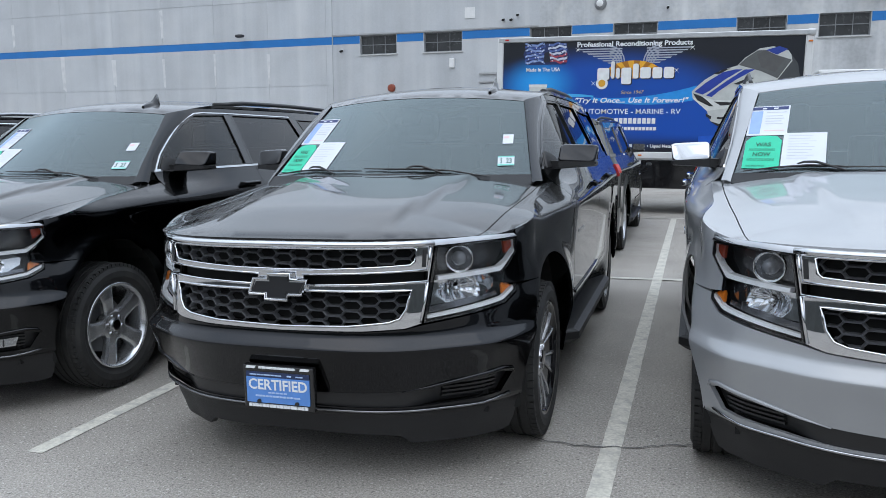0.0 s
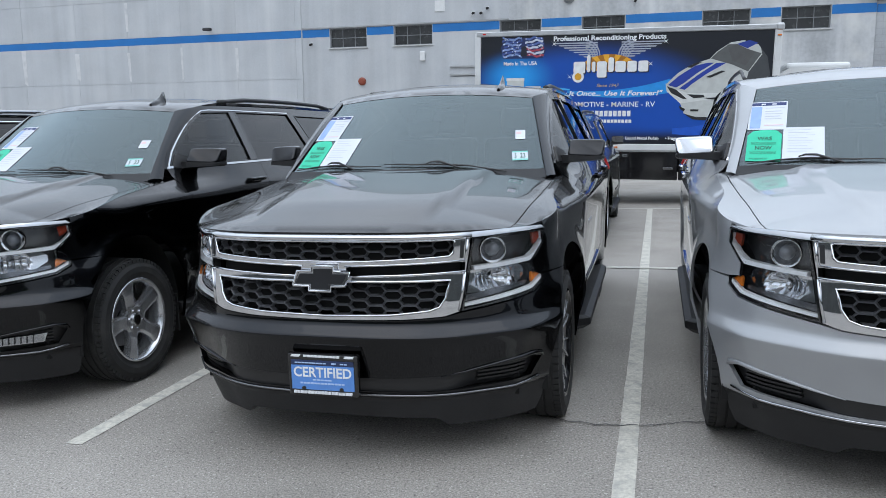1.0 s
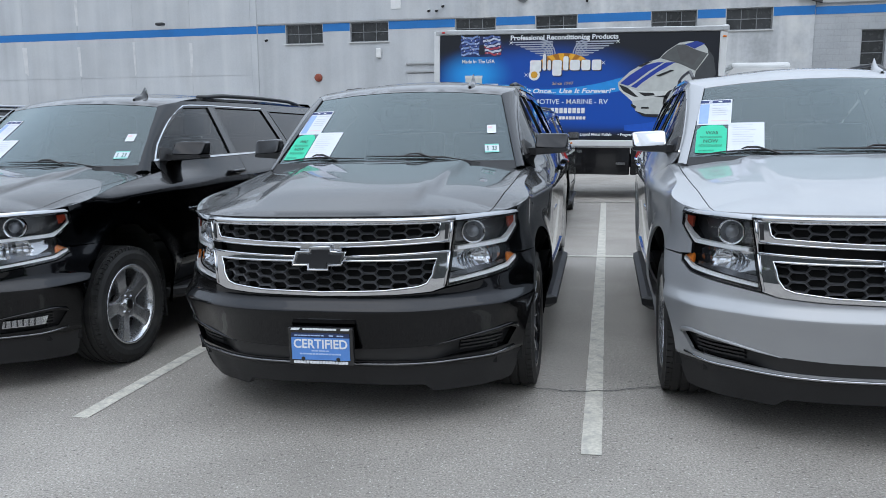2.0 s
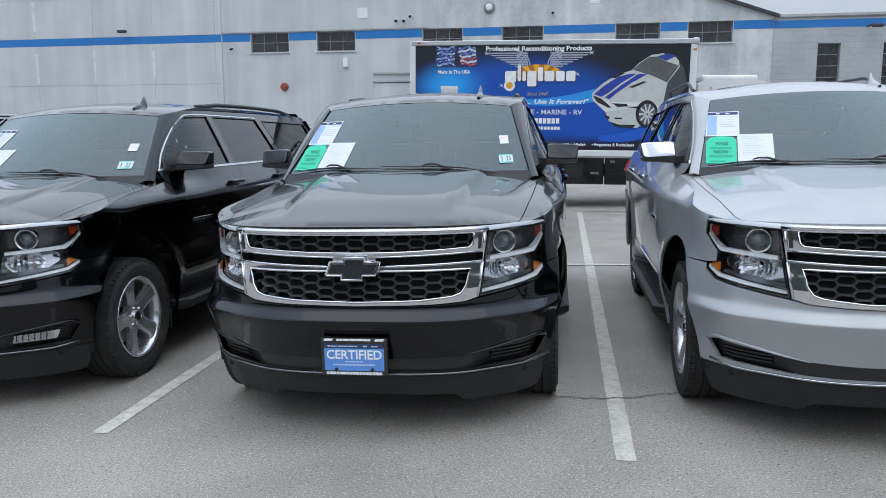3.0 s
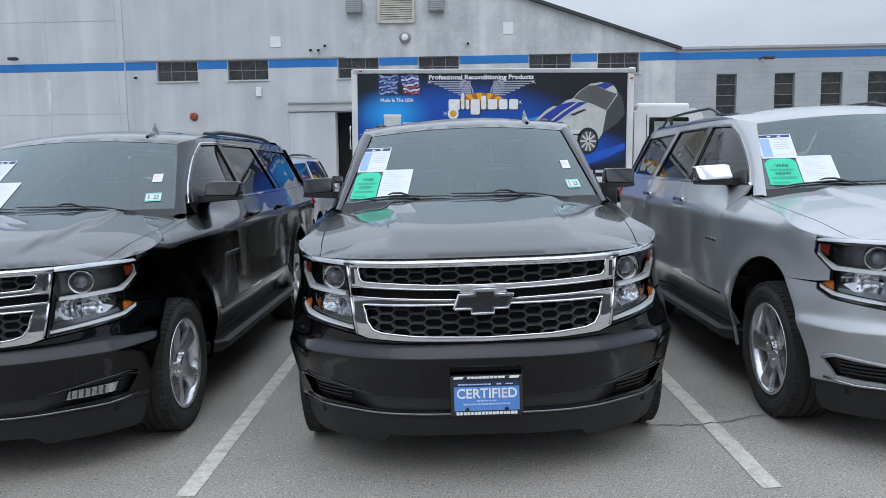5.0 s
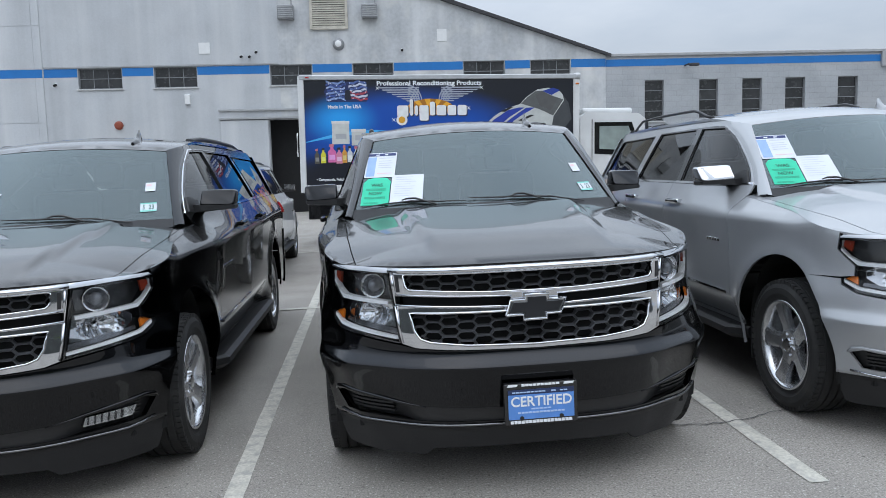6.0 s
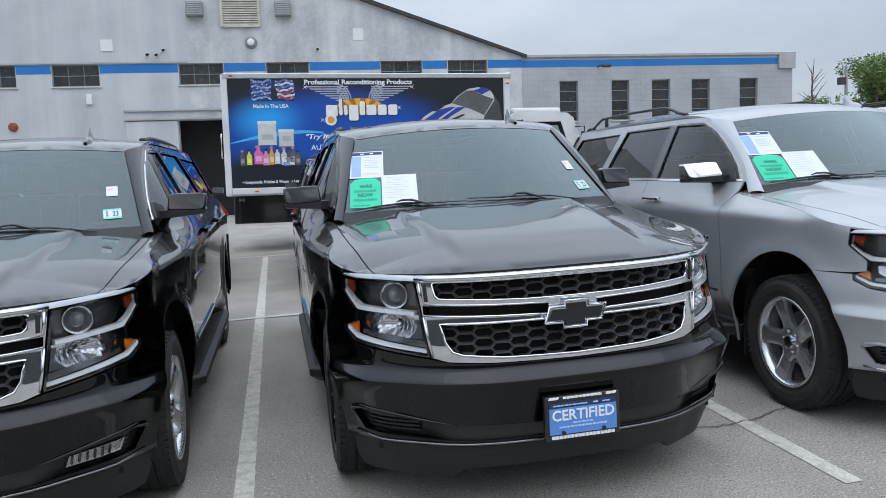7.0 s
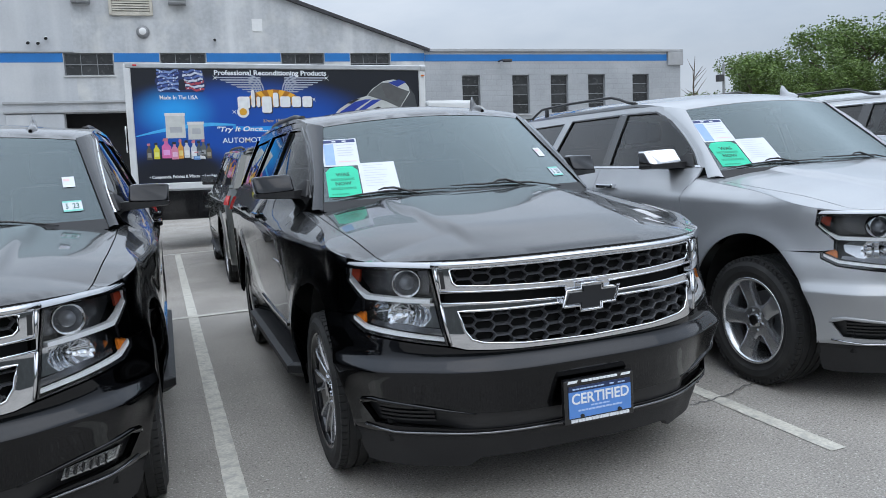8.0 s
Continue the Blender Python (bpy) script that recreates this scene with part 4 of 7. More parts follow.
    # ---- grille surround
    out_r = [(0.0, 1.076), (ux(0.632), 1.076), (ux(0.630), 1.048), (ux(0.612), 0.935), (ux(0.578), 0.740), (ux(0.52), 0.722), (ux(0.36), 0.713), (0.0, 0.706)]
    poly = out_r + [(-u, z) for u, z in reversed(out_r[1:-1])]
    up = [(ux(0.555), 1.049), (ux(0.568), 1.042), (ux(0.562), 0.992), (ux(0.545), 0.978), (ux(0.20), 0.962), (0.0, 0.960)]
    upper = up + [(-u, z) for u, z in reversed(up[:-1])]
    lo_ = [(0.0, 0.874), (ux(0.15), 0.874), (ux(0.545), 0.876), (ux(0.525), 0.800), (ux(0.500), 0.762), (ux(0.46), 0.748), (ux(0.30), 0.732), (0.0, 0.724)]
    lower = lo_ + [(-u, z) for u, z in reversed(lo_[1:-1])]
    mid = [(ux(0.105), 0.936), (ux(0.52), 0.950), (ux(0.56), 0.951), (ux(0.608), 0.951), (ux(0.604), 0.908), (ux(0.55), 0.905), (ux(0.42), 0.901), (ux(0.105), 0.896)]
    mid_l = [(-u, z) for u, z in reversed(mid)]
    sur = k.add("grille_surround", Sheet().add(poly, b.shell, 0.025, [upper, lower, mid, mid_l], rim=0.04, off=0.006), "chrome", None, "bright chrome grille surround")

    def edge(pts, r, off, closed=False):
        """A rounded chrome edge that follows the surround."""
        p = dense(pts, 0.03) if closed else pts
        p = [b.shell(u, z, off) for u, z in (p + p[:1] if closed else p)]
        k.add("chrome_edge", tube(p, r, 8, cap=not closed), "chrome", sur, smooth=True)

    edge([(v * ux(0.632) / 8, 1.063) for v in range(-8, 9)], 0.0135, 0.010)
    edge(upper, 0.0055, 0.007, True)
    edge(lower, 0.0055, 0.007, True)
    for s in (-1, 1):
        edge([(s * ux(v), 0.892 + 0.018 * v / 0.6) for v in (0.10, 0.2, 0.3, 0.4, 0.5, 0.604)], 0.006, 0.010)
        edge([(s * ux(v), 0.937 + 0.020 * v / 0.6) for v in (0.10, 0.2, 0.3, 0.4, 0.5, 0.606)], 0.004, 0.008)
        edge([(s * ux(v), z) for v, z in ((0.604, 0.905), (0.592, 0.83), (0.574, 0.742))], 0.006, 0.008)
        edge([(s * ux(v), z) for v, z in ((0.618, 1.05), (0.614, 1.0), (0.606, 0.955))], 0.006, 0.008)
        k.add("side_insert", Sheet().add([(s * ux(v), z) for v, z in ((0.592, 1.040), (0.606, 1.040), (0.600, 0.968), (0.586, 0.968))], b.shell, 0.03, rim=0.004, off=0.009), "satin", sur)
    back_poly = [(-ux(0.6), 0.73), (ux(0.6), 0.73), (ux(0.61), 1.06), (-ux(0.61), 1.06)]
    k.add("grille_back", Sheet().add(back_poly, b.shell, 0.08, rim=0.0, off=-0.06), "under", sur)
    up_a, lo_a = np.array(grown(upper, 0.03)), np.array(grown(lower, 0.03))
    for outline, z0, z1 in ((up_a, 0.957, 1.06), (lo_a, 0.724, 0.885)):
        mesh_bm = hexagons(z0, z1, 0.60, 0.076, 0.043, lambda a, c, o: b.shell(a, c, o - 0.016),
                           lambda a, c: bool(inside(np.array([(a, c)]), outline)[0]))
        k.add("grille_mesh", mesh_bm, "grille", sur, "black honeycomb grille mesh")
    # plain two-piece badge, dark with a bright edge
    for e, role, o in ((0.011, "chrome", 0.028), (-0.002, "badge", 0.036)):
        w1, w2, h1, h2 = 0.122 + e, 0.043 + e * 0.8, 0.023 + e * 0.8, 0.045 + e * 0.8
        outl = [(-w1, -h1), (-w2 - 0.006, -h1), (-w2 - 0.006, -h2), (w2 - 0.006, -h2), (w2 - 0.006, -h1), (w1 - 0.022, -h1), (w1, h1), (w2 + 0.006, h1), (w2 + 0.006, h2), (-w2 + 0.006, h2), (-w2 + 0.006, h1), (-w1 + 0.022, h1)]
        outl = [(p, 0.915 - 0.025 + q) for p, q in outl]
        if e > 0:
            k.add("badge_edge", tube([b.shell(u, z, 0.033) for u, z in outl + outl[:1]], 0.006, 8, cap=False), "chrome", sur, smooth=True)
        k.add("badge", Sheet().add(outl, b.shell, 0.03, rim=0.02 + e, off=o), role, sur, "dark badge plate with a bright edge")
    # ---- headlamps
    for s in (1, -1):
        pl = lambda a, c, o=0.0, s=s: b.shell(s * a, c, o)
        fl = s < 0
        housing = k.add("headlamp", Sheet().add(lamp, pl, 0.04, rim=0.0, off=-0.085, flip=fl), "lamp_black", None, "clear headlamp with projector and chrome strip")
        wall = Sheet()
        pts = dense(lamp, 0.03)
        for (a, c), (d, e) in zip(pts, pts[1:] + pts[:1]):
            i = len(wall.verts)
            wall.verts += [pl(a, c, 0.0), pl(d, e, 0.0), pl(d, e, -0.086), pl(a, c, -0.086)]
            wall.normals += [Vector((0, 0, 0))] * 4
            wall.faces.append([i, i + 1, i + 2, i + 3])
        k.add("lamp_wall", wall, "gloss_black", housing)
        rimp = grown(lamp, -0.012)
        k.add("lamp_seal", Sheet().add(lamp, pl, 0.03, [rimp[::-1]], rim=0.006, off=-0.004, flip=fl), "gloss_black", housing)
        c0 = pl(ux(0.735), 0.984, -0.045)
        nrm = (pl(ux(0.735), 0.985, 0) - pl(ux(0.735), 0.985, -0.1)).normalized()
        nrm = (nrm * 0.55 + Vector((0, -1, 0)) * 0.75).normalized()
        turn = Matrix.Translation(c0) @ nrm.to_track_quat("Z", "Y").to_matrix().to_4x4()
        k.add("projector_ring", moved(lathe([(-0.012, 0.032), (-0.006, 0.036), (0.006, 0.048), (0.016, 0.055), (0.016, 0.059), (-0.03, 0.061)], 32, "z"), turn), "chrome", housing, smooth=True)
        k.add("projector_lens", moved(lathe([(0.022, 0.0), (0.020, 0.012), (0.015, 0.023), (0.004, 0.031), (-0.012, 0.033)], 32, "z"), turn), "bulb", housing, smooth=True)
        box_up = [(ux(0.655), 1.040), (ux(0.665), 0.936), (ux(0.81), 0.942), (ux(0.85), 0.97), (ux(0.845), 1.040)]
        k.add("projector_bezel", Sheet().add(box_up, pl, 0.03, rim=0.02, off=-0.070, flip=fl), "smoke", housing)
        # lower reflector: a faceted bowl
        bowl = Sheet()
        def dish(a, c, o=0.0, pl=pl):
            r = ((a - ux(0.725)) / 0.098) ** 2 + ((c - 0.855) / 0.052) ** 2
            return pl(a, c, -0.03 - 0.045 * max(1 - r, 0) + 0.004 * math.sin(a * 160) * (1 if r < 1 else 0) + o)
        bowl.add([(ux(0.638), 0.905), (ux(0.618), 0.805), (ux(0.80), 0.818), (ux(0.838), 0.85), (ux(0.842), 0.885), (ux(0.82), 0.908)], dish, 0.012, rim=0.0, flip=fl)
        k.add("reflector", bowl, "chrome", housing)
        k.add("bulb_cover", moved(lathe([(0.0, 0.014), (0.03, 0.013), (0.036, 0.0)], 20, "z"), Matrix.Translation(pl(ux(0.725), 0.857, -0.065)) @ nrm.to_track_quat("Z", "Y").to_matrix().to_4x4()), "polished", housing)
        strip = [(ut - 0.010, 1.040), (ut + 0.002, 0.998), (ut - 0.045, 0.958), (ut - 0.10, 0.934), (ux(0.645), 0.924), (ux(0.645), 0.908), (ut - 0.10, 0.914), (ut - 0.055, 0.932), (ut - 0.012, 0.975), (ut + 0.010, 0.99), (ut + 0.006, 1.040)]
        # plain white in place of the chrome's bright reflection
        k.add("chrome_strip", Sheet().add(strip, pl, 0.02, rim=0.03, off=-0.008, flip=fl), "guide", housing)
        foot = [(ut - 0.020, 0.842), (ut - 0.030, 0.822), (ut - 0.10, 0.793), (ux(0.75), 0.775), (ux(0.60), 0.755), (ux(0.600), 0.768), (ux(0.75), 0.789), (ut - 0.105, 0.806), (ut - 0.042, 0.832)]
        k.add("light_guide", Sheet().add(foot, pl, 0.02, rim=0.02, off=-0.007, flip=fl), "guide", housing)
        sig = [(ux(0.61), 0.773), (ux(0.75), 0.794), (ut - 0.115, 0.812), (ut - 0.12, 0.828), (ux(0.75), 0.818), (ux(0.615), 0.800)]
        k.add("signal_strip", Sheet().add(sig, pl, 0.03, rim=0.01, off=-0.030, flip=fl), "bezel", housing)
        k.add("corner_marker", Sheet().add([(ut - 0.066, 1.038), (ut - 0.056, 0.985), (ut - 0.036, 0.992), (ut - 0.010, 1.012), (ut - 0.016, 1.039)], pl, 0.03, rim=0.012, off=-0.016, flip=fl), "red_lens", housing, "dark orange marker lens")
        k.add("turn_marker", Sheet().add([(ut - 0.100, 0.818), (ut - 0.055, 0.838), (ut - 0.034, 0.843), (ut - 0.080, 0.866), (ut - 0.096, 0.850)], pl, 0.03, rim=0.012, off=-0.010, flip=fl), "amber", housing, "amber turn marker")
        k.add("lamp_lens", Sheet().add(lamp, pl, 0.04, rim=0.0, off=0.001, flip=fl), "lens", housing)
        brow = [(ux(0.634), 1.053), (ux(0.76), 1.057), (ut + 0.004, 1.055), (ut - 0.02, 1.071), (ux(0.76), 1.077), (ux(0.634), 1.076)]
        k.add("lamp_brow", Sheet().add(brow, pl, 0.03, rim=0.02, off=0.008, flip=fl), "chrome", housing, "chrome strip over the headlamp")
    # ---- bonnet, wings
    seam = [(0.775, b.nose(0.775) + 0.004), (0.800, 0.62), (0.822, 0.9), (0.838, 1.25), (0.842, 1.50)]
    tail = [(0.80, b.screen_y(0.80, 1.268) - 0.03), (0.6, b.screen_y(0.6, 1.272) - 0.03), (0.3, b.screen_y(0.3, 1.276) - 0.03), (0.0, b.screen_y(0, 1.278) - 0.03)]
    front_edge = [(x, b.nose(x) + 0.002) for x in np.linspace(0, 0.75, 16)]
    half = front_edge + [(x - g, y) for x, y in seam] + tail
    poly = half + [(-x, y) for x, y in reversed(half[1:-1])]
    k.add("bonnet", Sheet().add(poly, b.bonnet, 0.04, rim=0.025), "paint")
    k.pair("scuttle_corner", Sheet().add([(0.775, 1.40), (0.842, 1.48), (0.866, 1.59), (0.885, 1.64), (0.79, 1.64)], b.bonnet, 0.05, rim=0.03, off=-0.007), "paint")
    rim_top = [(float(x), float(y)) for x, y in zip(b.ex, b.ey) if y > b.nose(0.775)]
    rim_top = [(x, y) for x, y in rim_top if x > 0.79 and y < 1.605]
    wing_top = [(x + g, y) for x, y in seam] + [(0.86, 1.605)] + [(min(x - 0.0015, 0.995), y) for x, y in rim_top[::-1][::6]]
    zt = lambda u: b.top(u)
    us = np.linspace(ut + 0.006, uy(1.595), 22)
    side = [(float(u), zt(float(u)) - 0.001) for u in us] + [(uy(1.597), 0.372)] + [(uy(y), z) for y, z in arc(AXLE_F, ARCH_R, -3.6, a_hi, 20)] \
        + [(uy(0.70), 0.846), (ut - 0.006, 0.852), (ut - 0.080, 0.862), (ut - 0.080, 0.912), (ut - 0.030, 0.951), (ut + 0.017, 0.993)]
    w = Sheet().add(side, b.shell, 0.035, rim=0.014).add(wing_top, b.bonnet, 0.035, rim=0.010)
    k.pair("front_wing", w, "paint")
    # ---- doors below the belt
    y_rear = 3.70 if length < 5.4 else 3.86
    d1 = [(uy(1.602), 0.43), (uy(2.705), 0.43), (uy(2.705), 1.300), (uy(1.602), 1.300)]
    front_door = Sheet().add(d1, b.shell, 0.045, rim=0.014)
    arch_cut = [(uy(y), z) for y, z in arc(axle_r, ARCH_R + 0.012, 176, 100, 14) if y < y_rear]
    d2 = [(uy(2.711), 0.43), (uy(min(axle_r - ARCH_R - 0.012, y_rear)), 0.43)] + [p for p in arch_cut] + [(uy(y_rear), 0.86 if length < 5.4 else 0.6), (uy(y_rear), 1.300), (uy(2.711), 1.300)]
    if length > 5.4:
        d2 = [(uy(2.711), 0.43), (uy(y_rear - 0.03), 0.43), (uy(y_rear), 0.55), (uy(y_rear), 1.300), (uy(2.711), 1.300)]
    rear_door = Sheet().add(d2, b.shell, 0.045, rim=0.014)
    doors = [*k.pair("front_door", front_door, "paint"), *k.pair("rear_door", rear_door, "paint")]
    k.pair("sill", Sheet().add([(uy(1.49), 0.30), (uy(axle_r - 0.47), 0.30), (uy(axle_r - 0.47), 0.424), (uy(1.49), 0.424)], b.shell, 0.08, rim=0.02), "paint")
    for row, y in ((doors[0], 2.50), (doors[1], 2.50), (doors[2], 3.50), (doors[3], 3.50)):
        s = 1 if row in (doors[0], doors[2]) else -1
        p = b.shell(uy(y), 1.175)
        hb = box(-0.014, 0.014, -0.115, 0.115, -0.017, 0.017, 0.010, 2)
        moved(hb, Matrix.Translation((s * (p.x + 0.030), y, 1.175)))
        for e in (-0.095, 0.095):
            box(s * (p.x - 0.01) if s > 0 else s * (p.x + 0.030), s * (p.x + 0.030) if s > 0 else s * (p.x - 0.01), y + e - 0.014, y + e + 0.014, 1.162, 1.188, bm=hb)
        k.add("door_handle", hb, "handle", row)
    n_bars = 8 if length > 5.4 else 5
    for i in range(n_bars):
        y = 1.72 + i * 0.040
        for row, s in ((doors[0], 1), (doors[1], -1)):
            pb = b.shell(uy(y), 0.945)
            k.add("emblem_bar", box(*sorted((s * (pb.x - 0.01), s * (pb.x + 0.005))), y, y + 0.027, 0.935, 0.957, 0.002), "chrome", row)
    mould = [(uy(1.63), 0.600), (uy(2.69), 0.612), (uy(2.69), 0.630), (uy(1.63), 0.616)]
    k.pair("door_moulding", Sheet().add(mould, b.shell, 0.06, rim=0.015, off=0.010), "moulding")
    # ---- rear quarter, tail
    ar = [(uy(y), z) for y, z in arc(axle_r, ARCH_R, 180, -3, 24)]
    q = [(uy(y_rear + 0.006), 1.300), (uy(y_rear + 0.006), 0.87 if length < 5.4 else 0.56)] + [p for p in ar if p[0] > uy(y_rear + 0.006) or length > 5.4] + [(b.of_y(length - 0.32), 0.40), (b.of_y(length - 0.31), 1.300)]
    if length > 5.4:
        q = [(uy(y_rear + 0.006), 1.300), (uy(y_rear + 0.006), 0.43), (ar[0][0] - 0.002, 0.43)] + ar[1:] + [(b.of_y(length - 0.32), 0.40), (b.of_y(length - 0.31), 1.300)]
    k.pair("rear_quarter", Sheet().add(q, b.shell, 0.05, rim=0.014), "paint")
    e0 = b.of_y(length - 0.305)
    k.pair("tail_lamp", Sheet().add([(e0 + 0.03, 1.10), (e0 + 0.16, 1.10), (e0 + 0.16, 1.215), (e0 + 0.02, 1.215)], b.shell, 0.05, rim=0.02, off=0.016), "tail", None, "red tail lamp")
    k.pair("rear_bumper", Sheet().add([(e0 - 0.01, 0.34), (b.u_end, 0.34), (b.u_end, 0.66), (e0 + 0.01, 0.66), (e0 + 0.01, 0.92), (e0 - 0.01, 0.92)], b.shell, 0.06, rim=0.02, off=0.012), "paint")
    k.pair("tailgate", Sheet().add([(e0 + 0.012, 0.665), (b.u_end, 0.665), (b.u_end, 1.298), (e0 + 0.003, 1.298), (e0 + 0.003, 0.925), (e0 + 0.012, 0.925)], b.shell, 0.06, rim=0.014), "paint")
    # ---- glasshouse sides with real openings
    yq0 = y_rear + 0.16
    hz, tz = 1.322, 1.700
    wf = [(b.pillar_y(z) + 0.062, z) for z in (hz, 1.40, 1.48, 1.56, 1.62, 1.665)] + [(b.pillar_y(1.69) + 0.10, tz), (2.60, tz + 0.006), (2.60, hz)]
    wr = [(2.70, hz), (2.70, tz + 0.006), (y_rear - 0.21, tz), (y_rear - 0.06, hz)]
    wq = [(y_rear + 0.10, hz + 0.005), (y_rear - 0.055, tz - 0.012), (length - 0.52, tz - 0.03), (length - 0.26, hz + 0.02)]
    outer = [(b.pillar_y(1.300), 1.3015)] + [(b.pillar_y(z), z) for z in (1.36, 1.42, 1.48, 1.54, 1.60, 1.65, 1.69)] + [(y, b.roof(b.house(y, 1.745).x, y).z) for y in np.linspace(b.pillar_y(1.70) + 0.02, length - 0.40, 22)] + [(length - 0.33, 1.70), (length - 0.12, 1.3015)]
    house = Sheet().add(outer, b.house, 0.045, [wf, wr, wq], rim=0.016)
    # windscreen pillars
    zs = np.linspace(1.232, 1.702, 24)
    for z0, z1 in zip(zs, zs[1:]):
        i = len(house.verts)
        for z in (z0, z1):
            a, c = b.screen(b.screen_edge(z), z, 0.008), b.house(b.pillar_y(z), z)
            m1, m2 = a.lerp(c, 0.33) + Vector((0.005, -0.006, 0.009)), a.lerp(c, 0.72) + Vector((0.010, -0.005, 0.009))
            house.verts += [a, m1, m2, c]
            house.normals += [Vector(v).normalized() for v in ((0.30, -0.54, 0.78), (0.48, -0.46, 0.74), (0.70, -0.32, 0.63), (0.90, -0.10, 0.42))]
        house.faces += [[i + q, i + q + 1, i + q + 5, i + q + 4] for q in range(3)]
    corner_y = b.pillar_y(1.70) + 0.02
    house.verts.append(b.roof(b.house(corner_y, 1.745).x - 0.001, corner_y))
    house.normals.append(Vector((0.62, -0.25, 0.74)).normalized())
    house.faces += [[i + 4 + q, i + 5 + q, len(house.verts) - 1] for q in range(3)]
    k.pair("cabin_side", house, "paint")
    for o, nm, role in ((wf, "front_side_window", "glass_front"), (wr, "rear_side_window", "glass_tint"), (wq, "quarter_window", "glass_tint")):
        rows = k.pair(nm, Sheet().add(o, b.house, 0.06, rim=0.0, off=-0.010), role)
        fr = Sheet().add(grown(o, 0.012), b.house, 0.05, [grown(o, -0.006)], rim=0.010, off=0.004)
        for row, sh in zip(rows, (fr, fr.mirrored())):
            k.add("window_seal", sh, "gloss_black", row)
    k.pair("pillar_trim", Sheet().add([(2.606, hz), (2.694, hz), (2.694, tz + 0.006), (2.606, tz + 0.006)], b.house, 0.06, rim=0.004, off=0.003), "gloss_black")
    belt = [(b.pillar_y(1.31) + 0.02, 1.304), (y_rear - 0.04, 1.304), (y_rear - 0.045, 1.318), (b.pillar_y(1.31) + 0.035, 1.318)]
    k.pair("belt_trim", Sheet().add(belt, b.house, 0.08, rim=0.012, off=0.009), "window_trim")
    arch_tr = [(b.pillar_y(z) + 0.035, z) for z in (1.285, 1.34, 1.42, 1.48, 1.54, 1.60, 1.65, 1.68)] + [(b.pillar_y(1.68) + 0.12, 1.714), (b.pillar_y(1.68) + 0.22, 1.722), (2.6, 1.724), (y_rear - 0.20, 1.716)]
    inner_tr = [(y + (0.009 if z < 1.7 else 0.0), z - (0.008 if z > 1.7 else 0.003)) for y, z in arch_tr]
    k.pair("window_trim", Sheet().add(arch_tr + inner_tr[::-1], b.house, 0.06, rim=0.006, off=0.004), "window_arch")
    # ---- windscreen, cowl, wipers
    se = [(b.screen_edge(z), z) for z in (1.245, 1.35, 1.45, 1.55, 1.65, 1.697)]
    arch = [(x, b.screen_top(x) - 0.003) for x in (0.54, 0.42, 0.28, 0.14, 0.0, -0.14, -0.28, -0.42, -0.54)]
    poly = se + arch + [(-x, z) for x, z in reversed(se)]
    ws = k.add("windscreen", Sheet().add(poly, b.screen, 0.06, rim=0.0), "windscreen", None, "raked windscreen that mirrors the sky")
    fr_in = [(x - 0.022, z + (0.055 if z < 1.3 else 0) - (0.045 if z > 1.69 else 0)) for x, z in se]
    inner = fr_in + [(x, z - 0.045) for x, z in arch] + [(-x, z) for x, z in reversed(fr_in)]
    k.add("screen_border", Sheet().add(poly, b.screen, 0.06, [inner[::-1]], rim=0.0, off=-0.004), "gloss_black", ws)
    cw = [(0.80, 1.228), (0.4, 1.240), (0.0, 1.244), (-0.4, 1.240), (-0.80, 1.228), (-0.80, 1.276), (0, 1.295), (0.80, 1.276)]
    k.add("cowl", Sheet().add(cw, b.screen, 0.05, rim=0.05, off=0.004), "rough", ws)
    for line, hump in ((((-0.745, 1.280), (-0.60, 1.300), (-0.45, 1.311), (-0.30, 1.304), (-0.13, 1.304)), -0.455), (((-0.12, 1.316), (0.06, 1.312), (0.20, 1.311), (0.38, 1.300), (0.59, 1.263)), 0.185)):
        pts = [b.screen(x, z, 0.012) for x, z in line]
        bm = tube(pts, [0.003, 0.005, 0.006, 0.005, 0.003], 6)
        tube([b.screen(hump - 0.05, 1.312, 0.018), b.screen(hump - 0.02, 1.317, 0.024), b.screen(hump + 0.03, 1.316, 0.025), b.screen(hump + 0.08, 1.306, 0.018), b.screen(hump + 0.15, 1.290, 0.010)],
             [0.004, 0.006, 0.007, 0.006, 0.005], 6, bm=bm)
        k.add("wiper", bm, "satin", ws)
    # ---- roof
    yf = lambda x: b.screen_y(x, b.screen_top(x))
    re = [(b.house(y, 1.745).x - 0.001, y) for y in np.linspace(b.pillar_y(1.70) + 0.02, length - 0.36, 22)]
    half = [(x, yf(x) + 0.002) for x in np.linspace(0, b.screen_edge(1.70), 10)] + re + [(0.45, length - 0.30), (0.0, length - 0.28)]
    poly = half + [(-x, y) for x, y in reversed(half[1:-1])]
    k.add("roof", Sheet().add(poly, b.roof, 0.05, rim=0.02), "paint")
    yr = length - 0.28
    def back(x, z, o=0.0):
        t = (z - 1.30) / 0.41
        return Vector((x, (length - 0.02) * (1 - t) + (yr + 0.0) * t - 0.10 * x * x + o, z))
    k.add("rear_window", Sheet().add([(-0.78, 1.30), (0.78, 1.30), (0.64, 1.70), (-0.64, 1.70)], back, 0.08, rim=0.0), "glass_rear")
    k.pair("rear_pillar", Sheet().add([(0.78, 1.30), (0.86, 1.30), (0.70, 1.71), (0.62, 1.71)], back, 0.08, rim=0.03, off=0.004), "paint")
